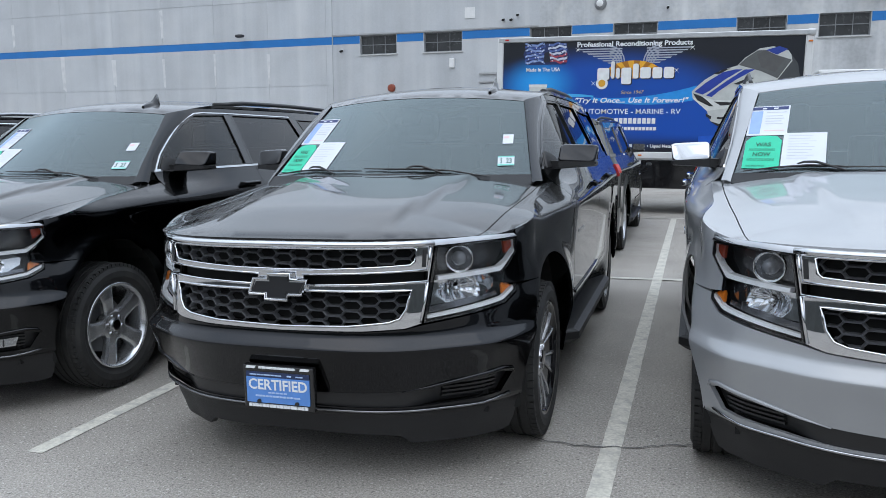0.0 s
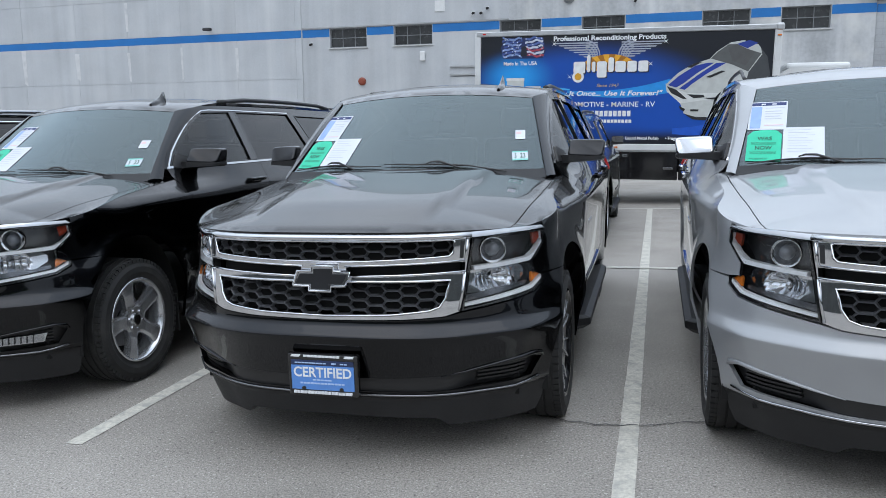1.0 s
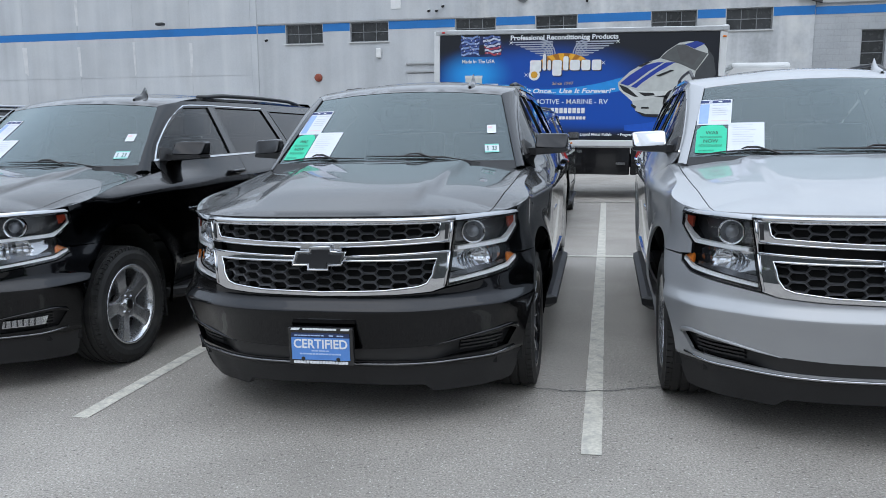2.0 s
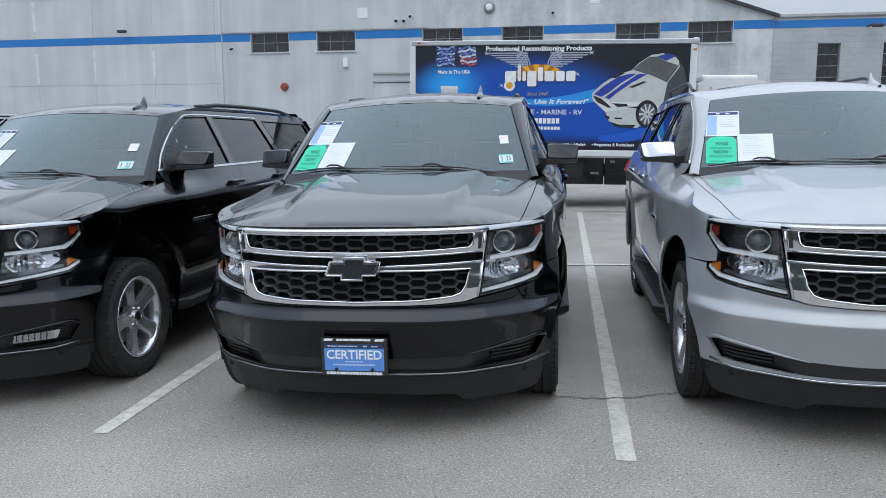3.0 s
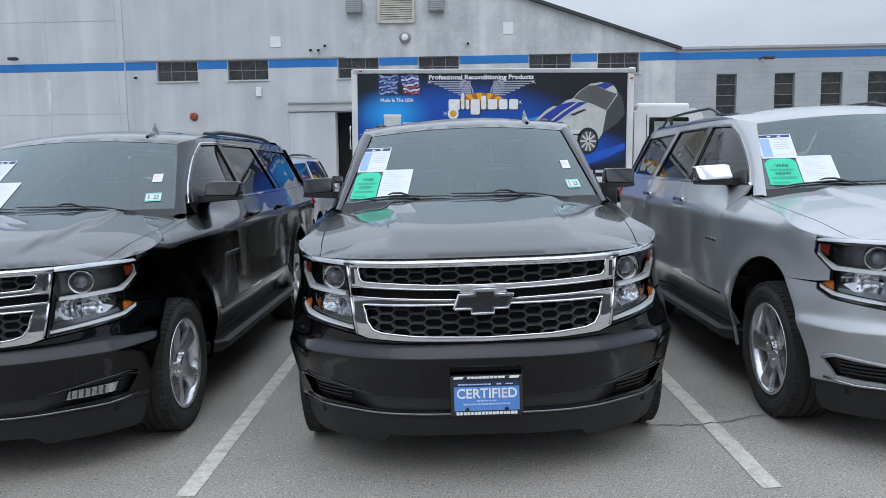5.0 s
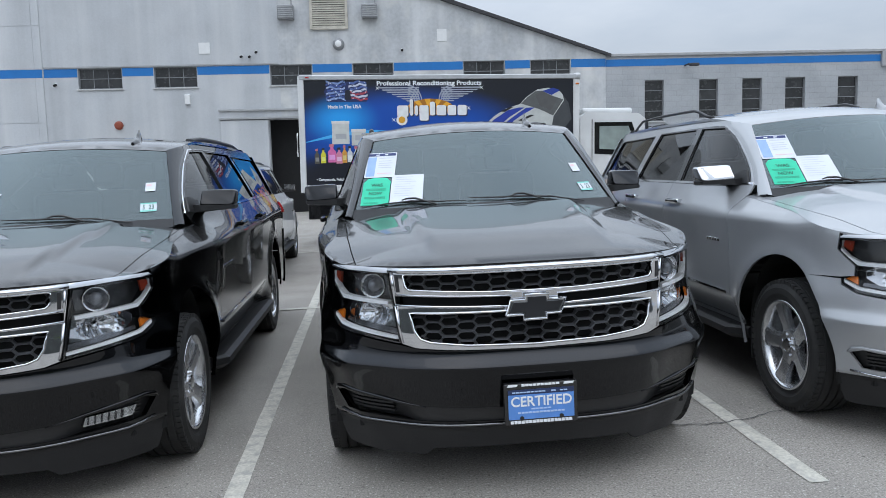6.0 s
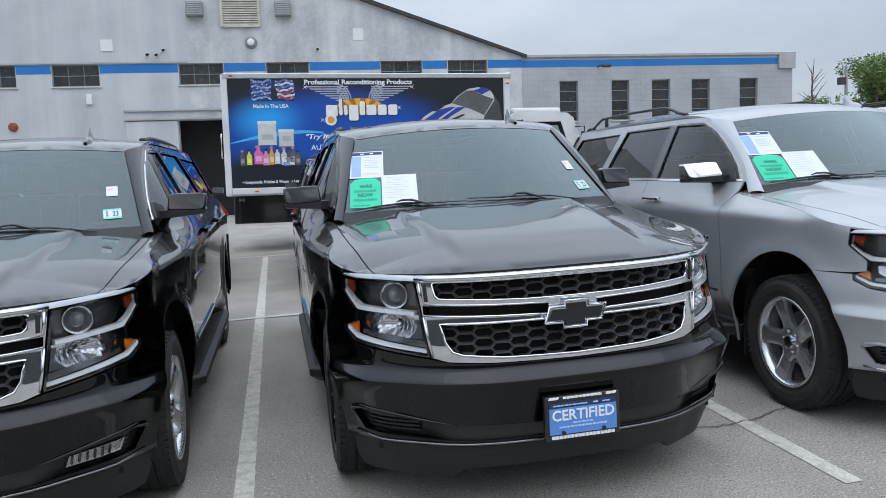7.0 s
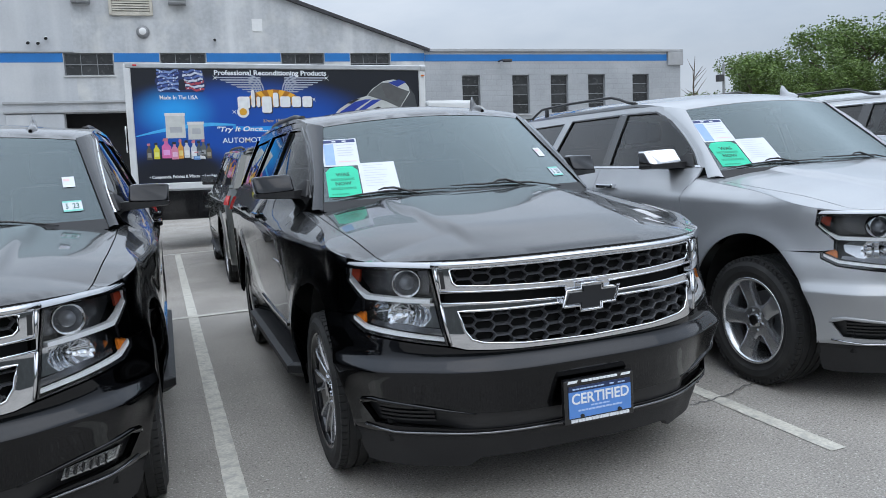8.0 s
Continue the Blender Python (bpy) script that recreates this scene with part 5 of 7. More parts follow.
    k.add("rear_spoiler", Sheet().add([(-0.66, 1.695), (0.66, 1.695), (0.60, 1.79), (0.3, 1.812), (0.0, 1.818), (-0.3, 1.812), (-0.60, 1.79)], back, 0.08, rim=0.03, off=0.004), "paint")
    fin = bmesh.new()
    rows = []
    for t, hgt, wd in ((0, 0.006, 0.012), (0.04, 0.026, 0.034), (0.08, 0.036, 0.036), (0.105, 0.052, 0.030), (0.135, 0.084, 0.022), (0.155, 0.086, 0.018), (0.150, 0.030, 0.024), (0.17, 0.0, 0.026)):
        rows.append([fin.verts.new((x, t, z)) for x, z in ((-wd, -0.012), (-wd * 0.5, hgt * 0.6), (0, hgt), (wd * 0.5, hgt * 0.6), (wd, -0.012))])
    for p, q_ in zip(rows, rows[1:]):
        for j in range(4):
            fin.faces.new((p[j], p[j + 1], q_[j + 1], q_[j]))
    bmesh.ops.recalc_face_normals(fin, faces=fin.faces)
    base = b.roof(0.42, 2.06)
    k.add("roof_aerial", moved(fin, Matrix.Translation(base + Vector((0, 0, 0.006))) @ Matrix.Scale(1.15, 4)), "fin", None, "small shark-fin roof aerial", smooth=True)
    # ---- roof rails
    ends = (2.62, length - 0.55) if rails == "high" else (2.62, length - 0.72)
    for s in (1, -1):
        pts = []
        n = 16
        for i in range(n + 1):
            y = ends[0] + (ends[1] - ends[0]) * i / n
            f = smooth_step(0, 0.20, i / n) * smooth_step(0, 0.12, 1 - i / n)
            x = b.house(y, 1.745).x - 0.075
            zr = b.roof(x, y).z
            pts.append((s * x, y, zr + 0.004 + (0.074 if rails == "high" else 0.022) * f))
        bm = tube(pts, 0.012 if rails == "high" else 0.018, 8, squash=1.0)
        if rails == "high":
            for y in (ends[1] - 0.34,):
                x = b.house(y, 1.745).x - 0.075
                box(s * x - 0.009, s * x + 0.009, y - 0.03, y + 0.03, b.roof(x, y).z - 0.01, b.roof(x, y).z + 0.072, 0.004, bm=bm)
        k.add("roof_rail", bm, "rail", smooth=True)
    # ---- door mirrors
    for s in (1, -1):
        shell = bmesh.new()
        rows = []
        for t, sc in ((-0.001, 0.74), (0.0, 0.80), (0.008, 0.93), (0.022, 0.985), (0.06, 1.0), (0.135, 1.0)):
            ring = []
            for i in range(28):
                a = 2 * math.pi * (i + 0.5) / 28
                cx, cz = math.copysign(abs(math.cos(a)) ** 0.26, math.cos(a)), math.copysign(abs(math.sin(a)) ** 0.26, math.sin(a))
                ring.append(shell.verts.new((1.000 + 0.104 * cx * (0.5 + 0.5 * sc) + 0.006 * cz, 1.765 + t + 0.035 * cx + 0.032 * (1 + cz) * (1 - t / 0.135), 1.382 + 0.052 * cz * sc - 0.004 * cx)))
            rows.append(ring)
        for p, q_ in zip(rows, rows[1:]):
            for i in range(28):
                shell.faces.new((p[i], p[(i + 1) % 28], q_[(i + 1) % 28], q_[i]))
        shell.faces.new(rows[0]).smooth = False
        bmesh.ops.recalc_face_normals(shell, faces=shell.faces)
        glass = bmesh.new()
        glass.faces.new([glass.verts.new((v.co.x, v.co.y - 0.008, v.co.z)) for v in rows[-1]])
        low = bmesh.new()
        rows = []
        for x, y0, y1, z0, z1 in ((0.850, 1.75, 1.88, 1.285, 1.345), (0.90, 1.735, 1.89, 1.293, 1.345), (1.00, 1.758, 1.90, 1.300, 1.338), (1.09, 1.80, 1.93, 1.304, 1.336), (1.102, 1.82, 1.935, 1.312, 1.332)):
            rows.append([low.verts.new(v) for v in ((x, y0, z0 + 0.01), (x, y0, z1), (x, y1, z1), (x, y1, z0))])
        for p, q_ in zip(rows, rows[1:]):
            for i in range(4):
                low.faces.new((p[i], p[(i + 1) % 4], q_[(i + 1) % 4], q_[i]))
        low.faces.new(rows[-1])
        bmesh.ops.recalc_face_normals(low, faces=low.faces)
        sail = flat([(1.67, 1.310), (1.88, 1.318), (1.86, 1.37), (1.76, 1.40), (1.73, 1.395)], 0.012, lambda a, c, d: b.house(a, c, 0.002 + d))
        if s < 0:
            shell, glass, low, sail = [mirror_bm(q_) for q_ in (shell, glass, low, sail)]
        m = k.add("door_mirror", shell, "mirror_cap", None, "", smooth=True)
        k.add("mirror_glass", glass, "chrome", m)
        k.add("mirror_arm", low, "satin", m)
        k.add("mirror_sail", sail, "satin", m)
    # ---- running boards, wells, underside, cabin
    for s in (1, -1):
        y0, y1 = 1.50, axle_r - 0.50
        bd = bmesh.new()
        rows = []
        for y, f in ((y0, 0.55), (y0 + 0.10, 1.0), (y1 - 0.10, 1.0), (y1, 0.55)):
            rows.append([bd.verts.new((s * x, y, z)) for x, z in ((0.80, 0.325), (0.80, 0.392), (0.80 + 0.205 * f, 0.400), (0.80 + 0.240 * f, 0.384), (0.80 + 0.240 * f, 0.345), (0.80 + 0.195 * f, 0.318))])
        for p, q_ in zip(rows, rows[1:]):
            for i in range(6):
                bd.faces.new((p[i], p[(i + 1) % 6], q_[(i + 1) % 6], q_[i]))
        bd.faces.new(rows[0])
        bd.faces.new(rows[-1])
        bmesh.ops.recalc_face_normals(bd, faces=bd.faces)
        board = k.add("running_board", bd, "board")
        for i in range(5):
            k.add("tread_rib", box(*sorted((s * (0.835 + i * 0.024), s * (0.846 + i * 0.024))), y0 + 0.18, y1 - 0.18, 0.386, 0.396), "rough", board)
        for c in (AXLE_F, axle_r):
            well = bmesh.new()
            rows = []
            for x in (0.55, 0.915):
                rows.append([well.verts.new((s * x, y, z)) for y, z in arc(c, ARCH_R + 0.015, -14, 194, 20)])
            for i in range(19):
                well.faces.new((rows[0][i], rows[0][i + 1], rows[1][i + 1], rows[1][i]))
            well.faces.new(rows[0])
            k.add("wheel_well", well, "under")
            flap = c + ARCH_R - 0.02
            k.add("mud_flap", box(*sorted((s * 0.74, s * 0.925)), flap, flap + 0.015, 0.20, 0.46, 0.004), "rough")
    k.add("underside", box(-0.80, 0.80, 0.42, length - 0.25, 0.30, 0.52), "under")
    k.add("engine_bay", box(-0.62, 0.62, 0.50, 1.35, 0.5, 1.0), "under")
    floor = box(-0.86, 0.86, 1.55, length - 0.25, 0.52, 0.60)
    k.add("cabin_floor", floor, "under")
    dash = bmesh.new()
    rows = []
    for x in np.linspace(-0.80, 0.80, 17):
        yb = b.screen_y(x, 1.262) + 0.02
        hump = 0.03 * math.exp(-((x - 0.36) / 0.2) ** 2)
        rows.append([dash.verts.new((x, y, z)) for y, z in ((yb, 1.225), (yb + 0.25, 1.245 + hump), (yb + 0.42, 1.215 + hump), (yb + 0.47, 1.10), (yb + 0.40, 0.75))])
    for p, q_ in zip(rows, rows[1:]):
        for i in range(4):
            dash.faces.new((p[i], p[i + 1], q_[i + 1], q_[i]))
    k.add("dashboard", dash, "seat", smooth=True)
    ring = bmesh.new()
    pts = [(0.38 + 0.185 * math.cos(a), 2.13 + 0.06 * math.sin(a), 1.12 + 0.17 * math.sin(a)) for a in np.linspace(0, 2 * math.pi, 28)]
    k.add("steering_wheel", tube(pts, 0.016, 8, bm=ring, cap=False), "satin", smooth=True)
    for cx in (-0.38, 0.38):
        for y0 in (2.45, 3.35):
            seat = k.add("seat", moved(box(-0.26, 0.26, 0.0, 0.52, 0.60, 0.86, 0.06, 2), Matrix.Translation((cx, y0 - 0.1, 0))), "seat")
            k.add("backrest", moved(box(-0.25, 0.25, -0.07, 0.07, 0.0, 0.66, 0.05, 2), Matrix.Translation((cx, y0 + 0.42, 0.80)) @ pose(0, 0, 0, -14)), "seat", seat)
            k.add("headrest", moved(box(-0.13, 0.13, -0.05, 0.05, 0.0, 0.2, 0.04, 2), Matrix.Translation((cx, y0 + 0.60, 1.47)) @ pose(0, 0, 0, -10)), "seat", seat)
    k.add("rear_mirror", box(-0.12, 0.12, 1.80, 1.83, 1.565, 1.625, 0.012), "satin")
    k.add("sensor_box", moved(box(-0.06, 0.06, -0.05, 0.05, -0.02, 0.02, 0.01), Matrix.Translation(b.screen(0.0, 1.63, -0.03)) @ pose(0, 0, 0, 48)), "satin")
    k.add("headliner", Sheet().add([(x * 0.97, y + 0.05) for x, y in poly], b.roof, 0.2, rim=0.0, off=-0.03), "seat")
    return b, k


SUV_SHORT = suv_kit(5.10, 3.976, False, "high")
SUV_SHORT_LOW = suv_kit(5.10, 3.976, False, "low")
SUV_LONG = suv_kit(5.62, 4.332, True, "low")

BASE_ROLES = dict(satin=M_SATIN_BLACK, rough=M_ROUGH_BLACK, chrome=M_CHROME, polished=M_POLISHED, lens=M_LENS, lamp_black=M_LAMP_BLACK,
                  gloss_black=M_GLOSS_BLACK, under=M_UNDER, grille=M_GRILLE, badge=M_BADGE, bezel=M_BEZEL, smoke=M_SMOKE, barrel=M_ALLOY, bulb=M_BULB_LENS, guide=M_GUIDE, glass_rear=M_GLASS_REAR, brown=M_BROWN_STRIP,
                  red_lens=M_RED_LENS, amber=M_AMBER, tail=M_TAIL_RED, glass_front=M_GLASS_FRONT, glass_tint=M_GLASS_TINT, windscreen=M_GLASS_CLEAR,
                  rail=M_SATIN_BLACK, board=M_ROUGH_BLACK, seat=M_SEAT, rubber=M_RUBBER, disc=M_GALV, rim=M_ALLOY, cap=M_CHROME)


def set_up_suv(kit, axle_r, m, label, paint, wheel, roles, group=""):
    car = thing("large_suv", m, label, "car", group)
    r = dict(BASE_ROLES, paint=paint, bead=M_CREASE_SHINE, handle=paint, fin=paint, mirror_cap=paint, moulding=paint, window_trim=M_CHROME, window_arch=M_CHROME)
    r.update(roles)
    kit.set_up(car, r)
    for y in (AXLE_F, axle_r):
        for s in (1, -1):
            hub = new("wheel")
            hub.empty_display_size = 0.1
            hub.parent = car
            hub.matrix_basis = Matrix.Translation((s * 0.828, y, 0.388)) @ pose(0, 0, 0, 0, 0, 0 if s > 0 else 180) @ pose(0, 0, 0, 17 * y)
            w = WHEELS[wheel]
            rr = dict(r)
            # wheel parts hang on the wheel
            made = []
            for name, me, role, parent, lab, at in w.rows:
                ob = new(name, me)
                ob.parent = hub
                ob.material_slots[0].link = "OBJECT"
                ob.material_slots[0].material = rr[role]
                made.append(ob)
    return car


HERO = pose(0.010, 0.0, 0, 0, 0, 0.6)
RIGHT = pose(2.612, 0.012, 0)
LEFT = pose(-2.675, 0.09, 0)
GROUP = "parked large SUVs"
hero = set_up_suv(SUV_SHORT_LOW[1], 3.976, HERO, "dark grey SUV with chrome grille and blue front plate, parked", M_PAINT_GREY, "dark", {"rim": M_ALLOY, "barrel": M_GLOSS_BLACK, "window_trim": M_GLOSS_BLACK, "window_arch": M_PAINT_GREY}, GROUP)
set_up_suv(SUV_SHORT[1], 3.976, RIGHT, "silver SUV with black roof rails and chrome wheels, parked", M_PAINT_SILVER, "bright", {"handle": M_CHROME, "moulding": M_CHROME, "mirror_cap": M_CHROME, "bead": M_POLISHED, "window_arch": M_PAINT_SILVER}, GROUP)
set_up_suv(SUV_LONG[1], 4.332, LEFT, "long black SUV with chrome window trim and fog lamps, parked", M_PAINT_BLACK, "bright", {}, GROUP)
set_up_suv(SUV_LONG[1], 4.332, pose(-5.45, 0.35, 0), "black SUV with bright roof rails beside the long SUV", M_PAINT_BLACK, "bright", {"rail": M_POLISHED}, GROUP)
set_up_suv(SUV_SHORT[1], 3.976, pose(5.30, 0.15, 0), "white SUV with black roof rails beside the silver one", M_PAINT_WHITE, "bright", {}, GROUP)
# the cars of the row behind stand nose to the truck
set_up_suv(SUV_SHORT_LOW[1], 3.976, pose(-0.08, 11.35, 0, 0, 0, 180) @ Matrix.Diagonal((0.88, 0.93, 0.945, 1)), "dark green-grey crossover seen from its tail", M_PAINT_GREEN, "bright", {"tail": M_TAIL_RED, "mirror_cap": M_GLOSS_BLACK}, GROUP)
set_up_suv(SUV_SHORT_LOW[1], 3.976, pose(-3.02, 11.9, 0, 0, 0, 180) @ Matrix.Diagonal((0.90, 0.93, 0.93, 1)), "white crossover with dark roof rails behind the long SUV", M_PAINT_WHITE, "bright", {"mirror_cap": M_GLOSS_BLACK}, GROUP)

# ---- front plate of the dark grey SUV ----
M_PLATE_BLUE = material("plate_blue", (0.10, 0.27, 0.68), 0.35, vary=0.08, scale=20.0, coat=0.4)
M_PLATE_NAVY = material("plate_navy", (0.012, 0.03, 0.10), 0.35, vary=0.1, scale=20.0, coat=0.4)
M_PRINT_WHITE = material("white_print", (0.82, 0.84, 0.86), 0.5, vary=0.05, scale=30.0)
M_PRINT_PALE = material("pale_blue_print", (0.45, 0.60, 0.85), 0.5, vary=0.05, scale=30.0)
plate = part("front_plate", box(-0.163, 0.163, 0.002, 0.034, 0.374, 0.562, 0.006, 2), M_GLOSS_BLACK, hero, "black plate frame with a blue sign")
plate.location = (0, 0.030, 0)
part("plate_bracket", box(-0.10, 0.10, 0.034, 0.09, 0.39, 0.54, 0.004), M_SATIN_BLACK, plate)
part("sign_band", box(-0.146, 0.146, -0.002, 0.003, 0.512, 0.534), M_PLATE_NAVY, plate)
part("sign_field", box(-0.146, 0.146, -0.003, 0.003, 0.402, 0.5115), M_PLATE_BLUE, plate)
part("lettering", moved(lettering("CERTIFIED", 0.062, 0.0006, 0.0012, width=0.272), Matrix.Translation((-0.136, -0.004, 0.4605))), M_PRINT_WHITE, plate)
for x0, x1, z, h, m in ((-0.085, 0.085, 0.549, 0.008, M_PRINT_WHITE), (-0.128, 0.022, 0.520, 0.005, M_PRINT_PALE), (0.045, 0.07, 0.520, 0.006, M_PRINT_PALE), (0.085, 0.12, 0.520, 0.005, M_PRINT_PALE),
                        (-0.045, 0.045, 0.444, 0.006, M_PRINT_PALE), (-0.105, 0.105, 0.428, 0.007, M_PRINT_PALE), (-0.138, 0.138, 0.3835, 0.012, M_PRINT_WHITE)):
    n = max(int((x1 - x0) / 0.016), 1)
    for i in range(n):
        a = x0 + (x1 - x0) * i / n
        part("print_bar", box(a, a + (x1 - x0) / n * 0.82, -0.0045, 0.002, z, z + h), m, plate)
for x in (-0.125, 0.125):
    part("print_mark", flat([(x - 0.024, 0.5475), (x + 0.018, 0.5475), (x + 0.024, 0.5575), (x - 0.018, 0.5575)], 0.003, lambda a, c, d: (a, 0.0025 - d, c)), M_PRINT_WHITE, plate)
for x in (-0.088, 0.088):
    part("screw_cap", rod((x, -0.008, 0.408), (x, 0.0, 0.408), 0.009, sides=12), M_GLOSS_BLACK, plate)

# ---- papers on the windscreens ----
M_PAPER = material("white_paper", (0.66, 0.69, 0.76), 0.6, vary=0.04, scale=9.0)
M_GREEN_TAG = material("green_card", (0.012, 0.56, 0.33), 0.5, vary=0.08, scale=12.0)
M_NAVY_PRINT = material("navy_print", (0.02, 0.035, 0.13), 0.6)
M_BLUE_PRINT = material("light_blue_print", (0.30, 0.44, 0.80), 0.6, vary=0.1, scale=20.0)
M_GREY_PRINT = material("grey_print", (0.50, 0.52, 0.56), 0.6)
M_DARK_GREEN = material("dark_green_print", (0.01, 0.10, 0.06), 0.6)
M_PINK_PRINT = material("faded_pink_print", (0.72, 0.52, 0.52), 0.6)


def on_screen(body, at, x, z, w, h, skew=0.0, lift=0.0025):
    """Maps a sheet's own a (across) and b (up), 0 to 1, to the outside of a windscreen."""
    def place(a, c, d):
        return at @ body.screen(x + a * w + skew * c, z + c * h, lift + d)
    return place


def sheet_of(outline, place, step=0.34):
    return Sheet().add(outline, lambda a, c, o=0.0: Vector(place(a, c, o)), step, rim=0.0012, off=0.0012)


def paper(name, body, at, spec, mat, label, outline, prints):
    place = on_screen(body, at, *spec)
    me = sheet_of(outline, place).mesh(name)
    me.materials.append(mat)
    ob = tagged(new(name, me), label, "paper", "windscreen papers")
    for nm, a0, c0, a1, c1, pm in prints:
        m2 = Sheet().add([(a0, c0), (a1, c0), (a1, c1), (a0, c1)], lambda a, c, o=0.0: Vector(place(a, c, o)), 0.34, rim=0.0, off=0.0022).mesh(nm)
        m2.materials.append(pm)
        new(nm, m2).parent = ob
    return ob, place


SQUARE = [(0, 0), (1, 0), (1, 1), (0, 1)]
TAG = [(0, 0), (1, 0), (1, 0.85), (0.86, 0.98), (0.62, 1.0), (0.38, 1.0), (0.14, 0.96), (0, 0.82)]


def screen_words(text, place, a0, c0, w, h, mat, parent):
    """Letters that follow the bend of the windscreen."""
    bm = lettering(text, 1.0, 0.0, 0.02)
    mx = max(v.co.x for v in bm.verts)
    mz = max(v.co.z for v in bm.verts)
    for v in bm.verts:
        v.co = Vector(place(a0 + v.co.x / mx * w, c0 + v.co.z / mz * h, 0.0026))
    return part("lettering", bm, mat, parent)


def price_papers(body, at, shift=0.0):
    paper("window_sticker", body, at, (shift - 0.722, 1.462, 0.188, 0.155, 0.036), M_PAPER, "white printed window sticker with blue column and navy heading", SQUARE,
          [("heading", 0.04, 0.86, 0.96, 0.97, M_NAVY_PRINT), ("column", 0.05, 0.05, 0.33, 0.82, M_BLUE_PRINT)] +
          [("print_line", 0.42, c, 0.42 + w, c + 0.025, M_GREY_PRINT) for c, w in ((0.76, 0.5), (0.64, 0.42), (0.55, 0.46), (0.46, 0.40), (0.37, 0.44))] +
          [("print_line", 0.42, 0.14, 0.92, 0.17, M_PINK_PRINT), ("heading_print", 0.30, 0.89, 0.70, 0.935, M_PAPER)])
    ob, place = paper("price_tag", body, at, (shift - 0.752, 1.300, 0.165, 0.160, 0.034), M_GREEN_TAG, "green cut-corner price tag on the windscreen", TAG,
                      [("ink_bar", 0.12, 0.52, 0.85, 0.60, M_DARK_GREEN_SOFT), ("ink_bar", 0.10, 0.22, 0.86, 0.30, M_DARK_GREEN_SOFT), ("ink_bar", 0.10, 0.05, 0.62, 0.10, M_DARK_GREEN_SOFT)])
    screen_words("WAS", place, 0.30, 0.66, 0.42, 0.12, M_DARK_GREEN, ob)
    screen_words("NOW", place, 0.24, 0.36, 0.50, 0.12, M_DARK_GREEN, ob)
    rng = random.Random(7)
    paper("notice_sheet", body, at, (shift - 0.578, 1.312, 0.192, 0.160, 0.034), M_PAPER, "white printed notice sheet on the windscreen", SQUARE,
          [("print_line", 0.12, 0.90 - i * 0.085, 0.12 + rng.uniform(0.45, 0.75), 0.915 - i * 0.085, M_GREY_PRINT) for i in range(9)])


M_DARK_GREEN_SOFT = material("felt_pen_print", (0.013, 0.47, 0.27), 0.6, vary=0.5, scale=160.0)


def small_stickers(body, at):
    paper("small_sticker", body, at, (0.597, 1.445, 0.055, 0.052, -0.01), M_PAPER, "small white square sticker on the windscreen", SQUARE, [("print_line", 0.1, 0.55, 0.6, 0.8, M_PINK_PRINT)])
    ob, place = paper("inspection_sticker", body, at, (0.606, 1.326, 0.085, 0.050, -0.012), M_PAPER, "white inspection sticker with a green edge", SQUARE,
                      [("edge_print", 0, 0, 1, 0.16, M_SEA_GREEN), ("edge_print", 0, 0.86, 1, 1, M_SEA_GREEN)])
    screen_words("5", place, 0.14, 0.26, 0.14, 0.5, M_DARK_GREEN, ob)
    screen_words("23", place, 0.50, 0.26, 0.34, 0.5, M_DARK_GREEN, ob)


M_SEA_GREEN = material("sea_green_print", (0.20, 0.60, 0.52), 0.6)
price_papers(SUV_SHORT_LOW[0], HERO)
small_stickers(SUV_SHORT_LOW[0], HERO)
price_papers(SUV_SHORT[0], RIGHT)
price_papers(SUV_LONG[0], LEFT, 0.14)
small_stickers(SUV_LONG[0], LEFT)

# ---- box truck with a printed side ----
TRUCK = pose(0.62, 12.36, 0, 0, 1.75, 0) @ Matrix.Translation((-0.62, 0, 0))
M_TRUCK_WHITE = material("white_truck_paint", (0.70, 0.71, 0.71), 0.4, vary=0.10, scale=2.5, fine=0.05, dirt=(0.45, 0.44, 0.42), dirt_amount=0.35, dirt_scale=2.0)
M_ALU = material("aluminium_rail", (0.55, 0.56, 0.57), 0.4, 0.7, vary=0.15, scale=6.0)
M_INK = material("black_print", (0.010, 0.011, 0.015), 0.35, vary=0.2, scale=2.0, coat=0.2)


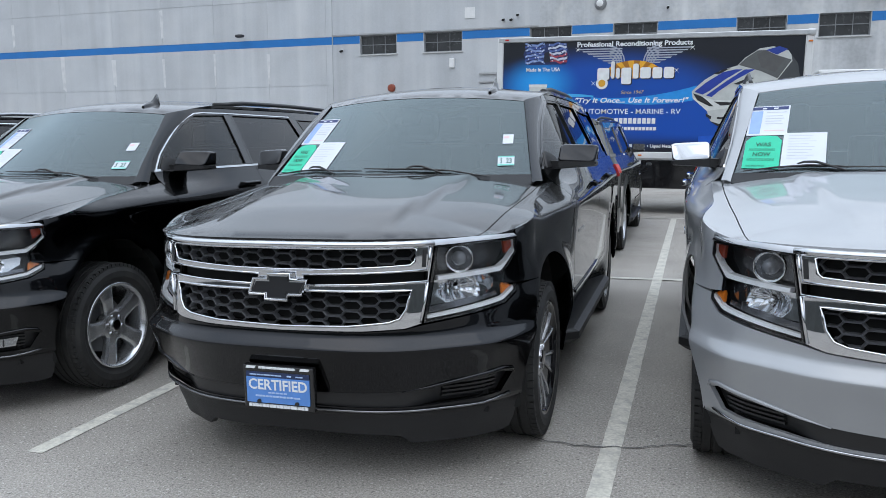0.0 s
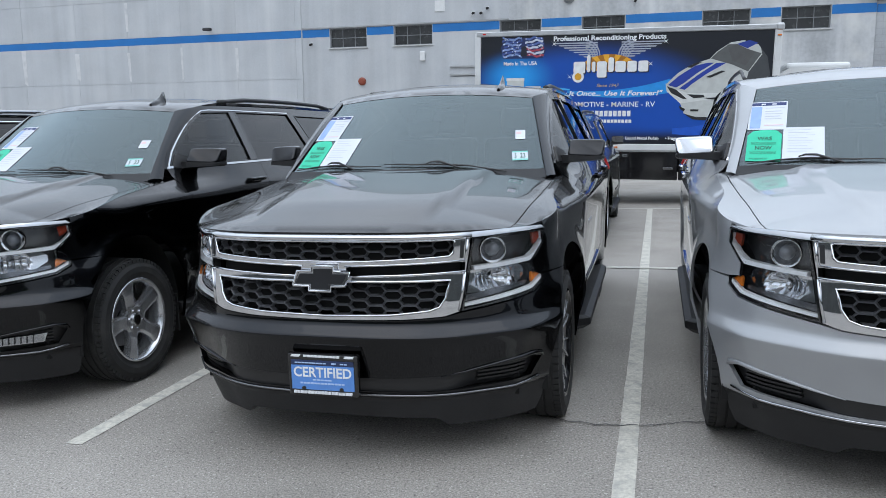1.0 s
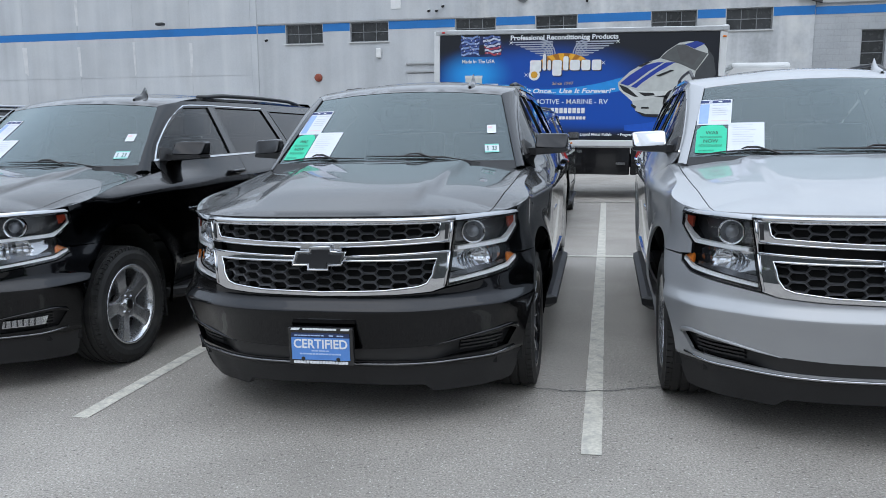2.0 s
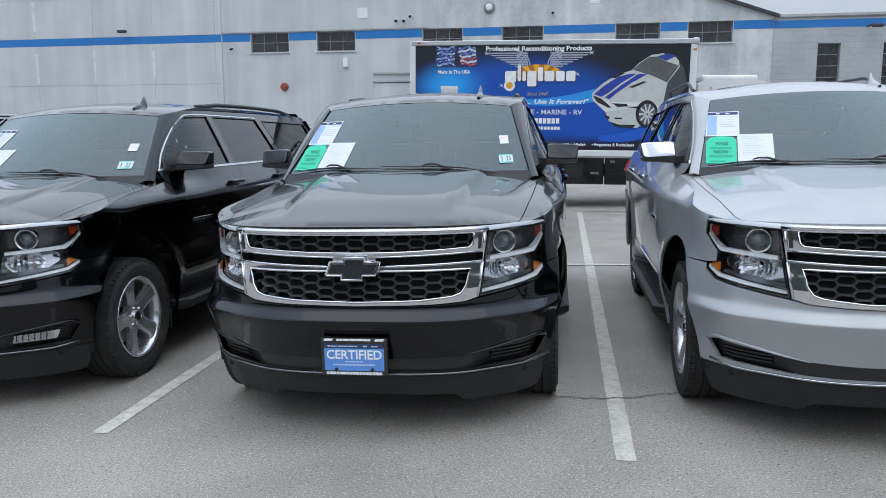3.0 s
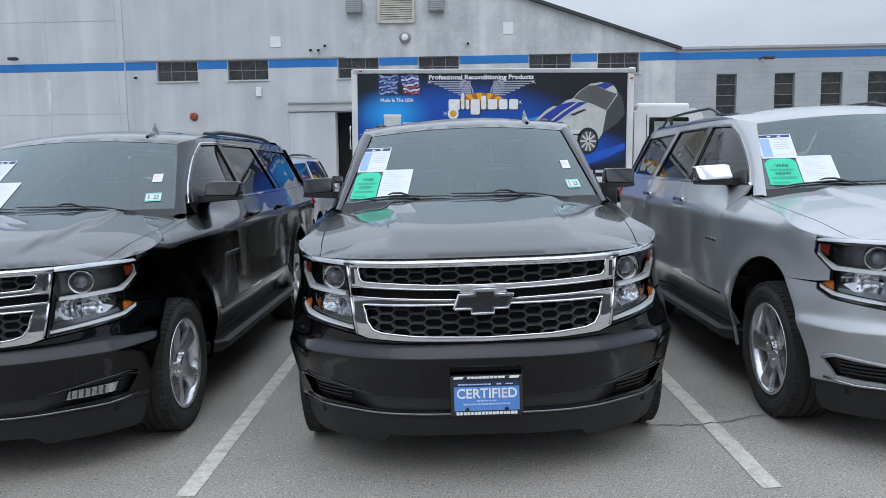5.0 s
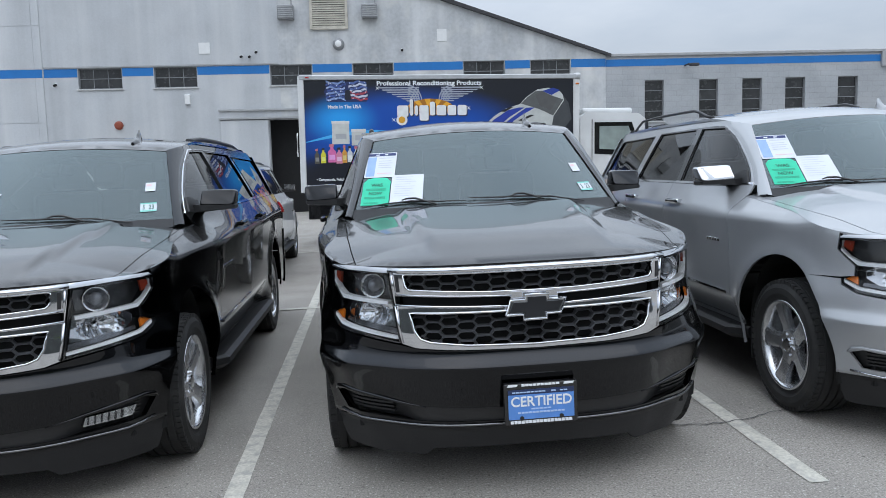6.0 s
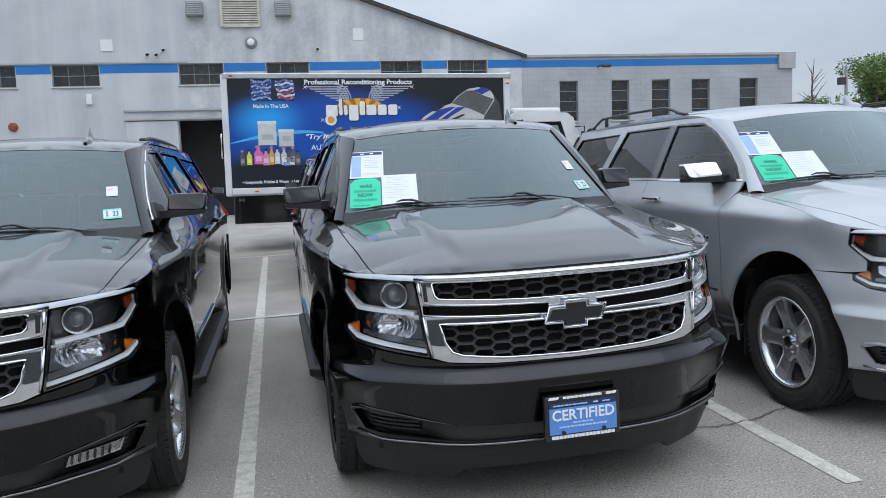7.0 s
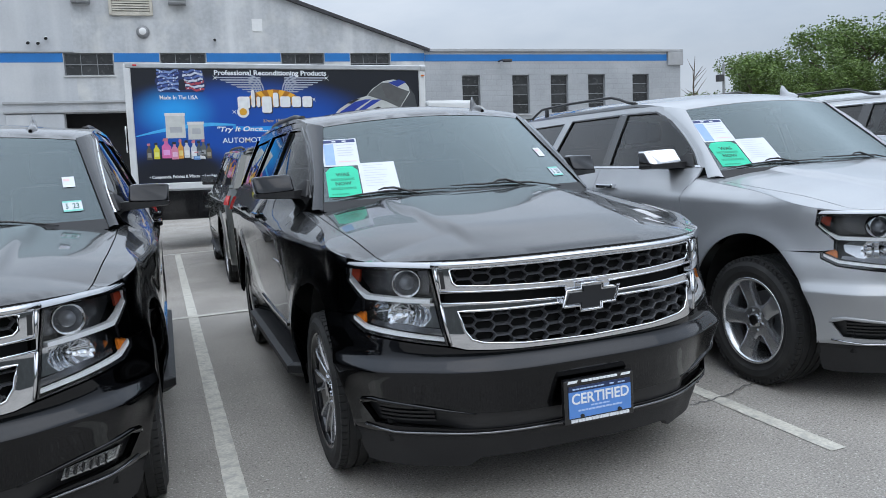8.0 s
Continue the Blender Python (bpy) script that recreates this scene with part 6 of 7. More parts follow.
def art_material():
    """Printed vinyl: deep blue with a lighter glow at the left, running into black above, below and at the right."""
    m = bpy.data.materials.new("blue_black_vinyl")
    m.use_nodes = True
    n, l = m.node_tree.nodes, m.node_tree.links
    b = n["Principled BSDF"]
    b.inputs["Roughness"].default_value = 0.32
    co = n.new("ShaderNodeTexCoord")

    def blob(x, z, rx, rz, lo, hi):
        mp = n.new("ShaderNodeMapping")
        mp.vector_type = "POINT"
        mp.inputs["Location"].default_value = (-x / rx, 0, -z / rz)
        mp.inputs["Scale"].default_value = (1 / rx, 0.0, 1 / rz)
        l.new(co.outputs["Object"], mp.inputs[0])
        ln = n.new("ShaderNodeVectorMath")
        ln.operation = "LENGTH"
        l.new(mp.outputs[0], ln.inputs[0])
        r = n.new("ShaderNodeMapRange")
        r.interpolation_type = "SMOOTHSTEP"
        r.inputs["From Min"].default_value, r.inputs["From Max"].default_value = lo, hi
        r.inputs["To Min"].default_value, r.inputs["To Max"].default_value = 1.0, 0.0
        l.new(ln.outputs["Value"], r.inputs["Value"])
        return r.outputs[0]

    def over(base, colour, fac):
        x = n.new("ShaderNodeMixRGB")
        l.new(fac, x.inputs[0])
        if isinstance(base, tuple):
            x.inputs[1].default_value = base
        else:
            l.new(base, x.inputs[1])
        x.inputs[2].default_value = colour
        return x.outputs[0]

    c = over((0.008, 0.010, 0.016, 1), (0.006, 0.075, 0.40, 1), blob(-0.1, 2.15, 2.6, 0.95, 0.55, 1.1))
    c = over(c, (0.006, 0.075, 0.42, 1), blob(1.6, 1.75, 1.9, 0.45, 0.5, 1.1))
    c = over(c, (0.02, 0.33, 0.80, 1), blob(-1.35, 2.45, 0.85, 0.55, 0.1, 1.0))
    c = over(c, (0.01, 0.012, 0.02, 1), blob(-1.3, 1.35, 1.1, 0.55, 0.5, 1.1))
    l.new(c, b.inputs["Base Color"])
    return m


M_ART = art_material()
truck = thing("box_truck", TRUCK, "white box truck with blue and black printed side, parked", "truck")
part("cargo_box", box(-2.12, 3.40, 0.02, 2.4, 1.02, 3.29, 0.02), M_TRUCK_WHITE, truck)
panel = part("printed_panel", box(-2.05, 3.30, 0.0, 0.018, 1.18, 3.22), M_ART, truck, "blue and black printed side panel")
part("corner_post", box(-2.17, -2.052, -0.02, 0.10, 1.03, 3.30, 0.015), M_TRUCK_WHITE, truck)
part("corner_post", box(3.302, 3.43, -0.02, 0.10, 1.03, 3.24, 0.02), M_TRUCK_WHITE, truck)
part("top_rail", box(-2.14, 3.34, -0.03, 0.10, 3.222, 3.315, 0.012), M_ALU, truck)
part("corner_cap", box(3.32, 3.46, -0.04, 0.14, 3.20, 3.335, 0.04, 3), M_ALU, truck)
part("bottom_rail", box(-2.052, 3.302, -0.02, 0.09, 1.055, 1.178, 0.01), M_TRUCK_WHITE, truck)
for x, z, m in ((-1.98, 3.27, M_TAIL_RED), (3.38, 3.12, M_AMBER), (-1.6, 1.115, M_AMBER), (0.6, 1.115, M_AMBER), (3.2, 1.115, M_AMBER)):
    part("marker_lamp", box(x - 0.035, x + 0.035, -0.04, -0.021, z - 0.014, z + 0.014, 0.006), m, truck)
for i, (a, c) in enumerate(((-2.04, -0.42), (0.62, 1.75), (1.77, 3.15))):
    bx = part("side_locker", box(a, c, 0.03, 0.6, 0.50, 1.04, 0.015), M_GLOSS_BLACK, truck, "black side locker under the box")
    part("locker_latch", box((a + c) / 2 + 0.3, (a + c) / 2 + 0.48, 0.012, 0.03, 0.70, 0.745, 0.005), M_POLISHED, bx)
    part("locker_hinge", box(a + 0.1, a + 0.2, 0.015, 0.03, 0.93, 0.98, 0.004), M_POLISHED, bx)
part("grab_handle", tube([(-2.2, -0.02, 1.75), (-2.2, -0.09, 1.80), (-2.2, -0.09, 2.15), (-2.2, -0.02, 2.20)], 0.014), M_TRUCK_WHITE, truck)
part("chassis_rail", box(-1.9, 4.9, 0.75, 0.85, 0.62, 0.86), M_UNDER, truck)
part("chassis_rail", box(-1.9, 4.9, 1.55, 1.65, 0.62, 0.86), M_UNDER, truck)
cab_outline = [(3.50, 0.62), (5.20, 0.62), (5.24, 1.25), (5.12, 1.62), (4.86, 2.44), (4.72, 2.54), (3.62, 2.56), (3.50, 2.46)]
M_CAB_INSIDE = material("pale_cab_interior", (0.30, 0.36, 0.34), 0.7, vary=0.3, scale=3.0)
cab = part("cab", flat(cab_outline, 2.02, lambda a, c, d: (a, 2.22 - d, c)), M_TRUCK_WHITE, truck, "white cab-over cab")
part("side_window", flat([(3.80, 1.72), (4.78, 1.66), (4.70, 2.0), (4.58, 2.36), (3.80, 2.36)], 0.012, lambda a, c, d: (a, 0.203 - d, c)), M_GLOSS_BLACK, cab)
part("window_back", flat([(3.90, 1.82), (4.68, 1.77), (4.61, 2.0), (4.51, 2.28), (3.90, 2.28)], 0.004, lambda a, c, d: (a, 0.1905 - d, c)), M_CAB_INSIDE, cab)
part("door_seam", flat([(3.74, 0.75), (3.755, 0.75), (3.755, 2.42), (3.74, 2.42)], 0.004, lambda a, c, d: (a, 0.200 - d, c)), M_DARK, cab)
part("windscreen", flat([(0.12, 0.0), (1.90, 0.0), (1.80, 0.80), (0.22, 0.80)], 0.01, lambda a, c, d: (5.115 - 0.30 * c + d, 0.2 + a, 1.64 + c)), M_GLASS_TINT, cab)
part("mirror_arm", tube([(4.9, 0.2, 2.25), (5.02, 0.0, 2.25), (5.02, 0.0, 1.7), (4.95, 0.2, 1.68)], 0.015), M_SATIN_BLACK, cab)
part("wing_mirror", box(4.96, 5.08, -0.14, 0.06, 1.75, 2.15, 0.02, 2), M_SATIN_BLACK, cab)
part("roof_fairing", box(3.58, 4.65, 0.35, 2.05, 2.545, 2.66, 0.05, 2), M_TRUCK_WHITE, cab)
for x in (0.10, 4.35):
    for y in (0.42, 2.05):
        hub = new("wheel")
        hub.parent = truck
        hub.matrix_basis = Matrix.Translation((x, y, 0.388 + 0.0305 * (x - 0.62))) @ pose(0, 0, 0, 0, 0, -90 if y < 1 else 90)
        for name, me, role, parent, lab, at in WHEELS["bright"].rows:
            ob = new(name, me)
            ob.parent = hub
            ob.material_slots[0].link = "OBJECT"
            ob.material_slots[0].material = dict(BASE_ROLES, rim=M_TRUCK_WHITE, cap=M_TRUCK_WHITE)[role]

# printed pictures and words, thin films on the panel
PRINT_COLOURS = {}


def ink(colour, rough=0.4):
    key = (*colour, rough)
    if key not in PRINT_COLOURS:
        PRINT_COLOURS[key] = material("ink", colour, rough, vary=0.12, scale=9.0)
    return PRINT_COLOURS[key]


def film(outline, colour, layer, name="print_shape"):
    return part(name, flat(outline, 0.0012, lambda a, c, d: (a, -0.0012 * layer - d, c)), ink(colour), panel)


def words(text, x, z, size, width, mat, bold=0.0, shear=0.0, layer=4, name="lettering"):
    return part(name, moved(lettering(text, size, 0.0004, bold, shear, width), Matrix.Translation((x, -0.0012 * layer - 0.001, z))), mat, panel)


def curve_band(x0, x1, zf, wf, n=24):
    xs = [x0 + (x1 - x0) * i / n for i in range(n + 1)]
    return [(x, zf(x) + wf(x) / 2) for x in xs] + [(x, zf(x) - wf(x) / 2) for x in reversed(xs)]


swoosh = lambda x: 2.02 + 0.20 * math.sin((x + 2.05) * 1.15)
film(curve_band(-2.04, -0.3, swoosh, lambda x: 0.015 + 0.06 * math.sin((x + 2.05) * 1.7)), (0.07, 0.45, 0.85), 1)
film(curve_band(-0.35, 1.55, lambda x: 2.10 + 0.10 * (x - 0.5) ** 2 + 0.03 * x, lambda x: 0.05 + 0.20 * max(x + 0.3, 0) / 1.8), (0.02, 0.30, 0.78), 1)
film(curve_band(1.62, 3.28, lambda x: 1.42 + 0.36 * max(x - 1.9, 0) ** 1.6 / 1.6, lambda x: 0.10 + 0.10 * math.sin((x - 1.6) * 1.8)), (0.01, 0.10, 0.55), 1)
# waving cloth picture in blue, white and red
rng = random.Random(11)
film([(-1.60, 2.80), (-0.84, 2.80), (-0.77, 2.95), (-0.84, 3.19), (-1.58, 3.19), (-1.66, 3.0)], (0.015, 0.03, 0.12), 1)


def wave(x, row, side):
    """Height of a fold line of the cloth at x."""
    return 2.84 + row * 0.052 + 0.020 * math.sin(x * 17 + row * 0.7 + side) + 0.012 * math.sin(x * 41 + row * 1.9)


for side, x0, x1 in ((0.0, -1.63, -1.22), (1.6, -1.19, -0.80)):
    for row in range(7):
        xs = np.linspace(x0 + rng.uniform(0, 0.03), x1 - rng.uniform(0, 0.04), 9)
        if side:
            tone = (0.62, 0.66, 0.76) if row % 2 else ((0.40, 0.05, 0.08) if row < 4 else (0.10, 0.16, 0.42))
        else:
            tone = (0.05, 0.09, 0.30) if row % 2 else (0.24, 0.34, 0.62)
        film([(x, wave(x, row, side) + 0.040) for x in xs] + [(x, wave(x, row, side)) for x in reversed(xs)], tone, 2)
        for i in range(3 if side else 5):
            x = rng.uniform(x0 + 0.02, x1 - 0.04)
            zc = wave(x, row, side) + 0.02
            film([(x, zc - 0.012), (x + 0.013, zc), (x + 0.004, zc + 0.016), (x - 0.012, zc + 0.004)], (0.72, 0.76, 0.84) if rng.random() < 0.7 else (0.02, 0.03, 0.08), 3)
film([(-1.26, 2.84), (-1.14, 2.84), (-1.15, 3.0), (-1.17, 3.03), (-1.23, 3.03), (-1.25, 3.0)], (0.012, 0.014, 0.03), 4)
words("Made In The USA", -1.60, 2.675, 0.098, 0.66, M_PRINT_WHITE, 0.002)
words("Professional Reconditioning Products", -0.636, 3.112, 0.125, 2.08, M_PRINT_WHITE, 0.004)
# winged sun mark: grey feathers, gold rays, plain white shapes in place of the name
for s in (-1, 1):
    for i in range(7):
        z = 3.055 - i * 0.043
        far = 1.03 - i * 0.095
        film([(0.42 + s * far, z), (0.42 + s * 0.22, z), (0.42 + s * 0.22, z + 0.022), (0.42 + s * (far + 0.02), z + 0.022)], (0.42, 0.45, 0.52), 2)
    for i in range(5):
        r = 0.10 + i * 0.045
        pts = [(0.42 + s * (0.44 - r * math.cos(a)), 2.80 + 1.15 * r * math.sin(a)) for a in np.linspace(0, math.pi / 2, 8)]
        inn = [(0.42 + s * (0.44 - (r - 0.022) * math.cos(a)), 2.80 + 1.15 * (r - 0.022) * math.sin(a)) for a in np.linspace(0, math.pi / 2, 8)]
        film(pts + inn[::-1], (0.38, 0.41, 0.50), 3)
for i in range(14):
    a0, a1 = math.pi * i / 14, math.pi * (i + 1) / 14
    film([(0.42, 2.52), (0.42 + 0.52 * math.cos(a0), 2.58 + 0.27 * math.sin(a0)), (0.42 + 0.52 * math.cos(a1), 2.58 + 0.27 * math.sin(a1))], (0.85, 0.42, 0.03) if i % 2 else (0.42, 0.16, 0.01), 4)
ring = lambda cx, cz, r, sq=1.0, n=22: [(cx + r * math.cos(2 * math.pi * i / n), cz + sq * r * math.sin(2 * math.pi * i / n)) for i in range(n)]


WHITE = (0.85, 0.86, 0.86)


def block(x0, x1, z0, z1, r=0.04, n=4):
    """A rectangle with round corners."""
    out = []
    for cx, cz, a0 in ((x1 - r, z1 - r, 0), (x0 + r, z1 - r, 90), (x0 + r, z0 + r, 180), (x1 - r, z0 + r, 270)):
        out += [(cx + r * math.cos(radians(a0 + 90 * i / n)), cz + r * math.sin(radians(a0 + 90 * i / n))) for i in range(n + 1)]
    return out


for x0, x1, z0, z1 in ((-0.24, -0.02, 2.50, 2.72), (0.01, 0.075, 2.52, 2.84), (0.105, 0.17, 2.52, 2.72), (0.20, 0.38, 2.42, 2.72), (0.41, 0.51, 2.52, 2.79), (0.54, 0.73, 2.52, 2.72), (0.76, 0.93, 2.52, 2.72), (0.96, 1.14, 2.52, 2.72)):
    film(block(x0 + 0.012, x1 + 0.018, z0 - 0.016, z1 - 0.010, 0.034), (0.03, 0.03, 0.05), 6)
    film(block(x0, x1, z0, z1, 0.034), WHITE, 7)
film(ring(-0.15, 2.44, 0.11), WHITE, 8)
film(ring(-0.15, 2.44, 0.066), (0.75, 0.38, 0.03), 9)
for x, z in ((-0.62, 3.06), (1.44, 3.06), (-0.31, 2.44), (1.18, 2.66)):
    film([(x - 0.045, z - 0.045), (x, z - 0.008), (x + 0.045, z - 0.045), (x + 0.008, z), (x + 0.045, z + 0.045), (x, z + 0.008), (x - 0.045, z + 0.045), (x - 0.008, z)], WHITE, 8)
words("Since 1947", 0.20, 2.245, 0.085, 0.42, ink((0.65, 0.45, 0.18)), 0.0, 0.2)
words("\"Try It Once... Use It Forever!\"", -0.66, 2.085, 0.125, 2.08, M_PRINT_WHITE, 0.003, 0.25)
words("AUTOMOTIVE - MARINE - RV", -0.55, 1.875, 0.135, 1.84, M_PRINT_WHITE, 0.001)
for i in range(10):
    film([(0.02 + i * 0.085, 1.695), (0.085 + i * 0.085, 1.695), (0.085 + i * 0.085, 1.80), (0.02 + i * 0.085, 1.80)], WHITE, 4, "print_bar")
for i in range(14):
    film([(-0.04 + i * 0.066, 1.575), (0.012 + i * 0.066, 1.575), (0.012 + i * 0.066, 1.635), (-0.04 + i * 0.066, 1.635)], WHITE, 4, "print_bar")
words("• Compounds, Polishes & Waxes", -1.86, 1.262, 0.078, 0.86, M_PRINT_WHITE, 0.002)
words("• Leather Care", -0.95, 1.262, 0.078, 0.42, M_PRINT_WHITE, 0.002)
words("• Liquid Metal Polish", 0.72, 1.262, 0.078, 0.66, M_PRINT_WHITE, 0.002)
words("• Fragrances & Revitalizers", 1.50, 1.262, 0.078, 0.82, M_PRINT_WHITE, 0.002)
for x in (-0.4, -0.2, 0.05, 0.3, 2.5, 2.7, 2.95):
    film([(x, 1.262), (x + 0.15, 1.262), (x + 0.15, 1.315), (x, 1.315)], (0.6, 0.62, 0.64), 4, "print_bar")
# tubs and bottles
def tub(x0, x1, z0, z1, col, lid):
    film([(x0, z0), (x1, z0), (x1 - 0.004, z1), (x0 + 0.004, z1)], col, 2)
    film([(x0 - 0.006, z1 - 0.04), (x1 + 0.006, z1 - 0.04), (x1 + 0.006, z1 + 0.012), (x0 - 0.006, z1 + 0.012)], lid, 3)
    film([(x0 + 0.07, z0 + 0.1), (x1 - 0.06, z0 + 0.1), (x1 - 0.06, z0 + 0.2), (x0 + 0.07, z0 + 0.2)], (0.45, 0.46, 0.48), 3, "print_bar")


tub(-1.53, -1.19, 1.98, 2.42, (0.62, 0.63, 0.60), (0.74, 0.75, 0.72))
tub(-1.15, -0.87, 1.95, 2.26, (0.58, 0.59, 0.56), (0.72, 0.73, 0.70))
bottles = [(-1.88, 0.09, 0.28, (0.10, 0.09, 0.07)), (-1.76, 0.10, 0.28, (0.75, 0.68, 0.05)), (-1.62, 0.16, 0.34, (0.72, 0.16, 0.40)), (-1.46, 0.12, 0.30, (0.70, 0.25, 0.38)), (-1.34, 0.09, 0.33, (0.75, 0.35, 0.06)),
           (-1.24, 0.10, 0.30, (0.65, 0.66, 0.68)), (-1.12, 0.11, 0.32, (0.62, 0.64, 0.66)), (-1.02, 0.09, 0.30, (0.08, 0.10, 0.12)), (-0.94, 0.09, 0.31, (0.12, 0.13, 0.13)), (-0.85, 0.09, 0.26, (0.14, 0.12, 0.08)),
           (-1.08, 0.12, 0.14, (0.10, 0.25, 0.62)), (-0.97, 0.10, 0.12, (0.70, 0.71, 0.72))]
for i, (x, w, h, col) in enumerate(bottles):
    z0 = 1.60 + 0.012 * (i % 3) - (0.03 if h < 0.2 else 0)
    film([(x, z0), (x + w, z0), (x + w, z0 + h * 0.62), (x + w * 0.68, z0 + h * 0.78), (x + w * 0.66, z0 + h), (x + w * 0.3, z0 + h), (x + w * 0.3, z0 + h * 0.78), (x, z0 + h * 0.62)], col, 4 + i % 3)
    film([(x + w * 0.14, z0 + h * 0.16), (x + w * 0.86, z0 + h * 0.16), (x + w * 0.86, z0 + h * 0.44), (x + w * 0.14, z0 + h * 0.44)], tuple(min(q * 1.5 + 0.15, 0.85) for q in col), 8)
    film([(x + w * 0.12, z0 + h * 0.90), (x + w * 0.72, z0 + h * 0.90), (x + w * 0.72, z0 + h * 1.06), (x + w * 0.2, z0 + h * 1.04)], (0.03, 0.03, 0.035) if i % 2 else (0.6, 0.2, 0.25), 9)


# sports car picture
def car_film(pts, col, layer):
    film([(-2.05 + (x - 50) / 236, 3.22 - (y - 45 + 0.0056 * (x - 50)) / 236) for x, y in pts], col, layer)


BODY = (0.55, 0.57, 0.55)
car_film([(880, 262), (885, 292), (945, 345), (962, 388), (1002, 412), (1090, 417), (1178, 352), (1200, 318), (1272, 268), (1305, 225), (1290, 150), (1250, 97), (1192, 80), (1140, 88), (1085, 125), (1058, 156), (990, 176), (930, 214)], BODY, 2)
car_film([(1200, 318), (1272, 268), (1305, 225), (1290, 150), (1262, 112), (1268, 140), (1218, 212)], (0.06, 0.065, 0.07), 3)
car_film([(885, 292), (945, 345), (1040, 330), (1095, 318), (1120, 300), (1060, 300), (975, 300), (930, 285)], (0.68, 0.70, 0.68), 3)
car_film([(890, 265), (935, 226), (1000, 184), (1050, 172), (1078, 172), (1010, 214), (955, 258), (925, 276)], (0.02, 0.05, 0.34), 4)
car_film([(938, 280), (962, 262), (1020, 218), (1086, 173), (1128, 172), (1052, 216), (988, 262), (962, 286)], (0.02, 0.05, 0.34), 4)
car_film([(1062, 154), (1092, 124), (1132, 96), (1165, 95), (1205, 115), (1265, 135), (1216, 210), (1150, 180)], (0.11, 0.115, 0.115), 4)
car_film([(1130, 110), (1165, 98), (1240, 130), (1205, 185), (1150, 165)], (0.10, 0.10, 0.10), 5)
car_film([(1165, 95), (1215, 80), (1250, 92), (1208, 114)], (0.02, 0.05, 0.30), 5)
for v in ([(962, 190), (1005, 170), (1028, 168), (985, 192)], [(1045, 232), (1110, 205), (1125, 208), (1065, 235)], [(885, 270), (925, 285), (972, 325), (955, 325), (905, 300)],
          [(972, 305), (1040, 308), (1046, 318), (1000, 322)], [(940, 355), (966, 368), (962, 380), (944, 368)], [(962, 388), (1010, 402), (1085, 403), (1072, 418), (1000, 413)], [(988, 370), (1022, 370), (1022, 378), (988, 378)],
          [(1040, 322), (1095, 318), (1102, 330), (1090, 328)]):
    car_film(v, (0.02, 0.02, 0.022), 6)
circle = lambda cx, cy, rx, ry, n=28: [(cx + rx * math.cos(2 * math.pi * i / n), cy + ry * math.sin(2 * math.pi * i / n)) for i in range(n)]
car_film(circle(1132, 352, 50, 62), (0.015, 0.015, 0.017), 6)
car_film(circle(1134, 354, 38, 48), (0.10, 0.10, 0.11), 7)
for i in range(10):
    a = 2 * math.pi * i / 10
    car_film([(1134 + 5 * math.cos(a - 0.6), 354 + 6 * math.sin(a - 0.6)), (1134 + 37 * math.cos(a - 0.10), 354 + 47 * math.sin(a - 0.10)), (1134 + 37 * math.cos(a + 0.10), 354 + 47 * math.sin(a + 0.10)), (1134 + 5 * math.cos(a + 0.6), 354 + 6 * math.sin(a + 0.6))], (0.6, 0.61, 0.6), 8)

# ---- trees ----
M_BARK = material("bark", (0.11, 0.085, 0.065), 0.9, vary=0.35, scale=5.0, bump=0.4, bump_scale=30.0)


def leaf_material(name, colour):
    m = material(name, colour, 0.55, vary=0.45, scale=0.8, fine=0.3, fine_scale=9.0)
    n, l = m.node_tree.nodes, m.node_tree.links
    b = n["Principled BSDF"]
    geo, mix = n.new("ShaderNodeNewGeometry"), n.new("ShaderNodeMixRGB")
    mix.blend_type, mix.inputs[2].default_value = "MULTIPLY", (0.45, 0.55, 0.4, 1)
    old = b.inputs["Base Color"].links[0].from_socket
    l.new(geo.outputs["Random Per Island"], mix.inputs[0])
    l.new(old, mix.inputs[1])
    l.new(mix.outputs[0], b.inputs["Base Color"])
    return m


M_LEAF = leaf_material("spring_leaves", (0.22, 0.33, 0.08))


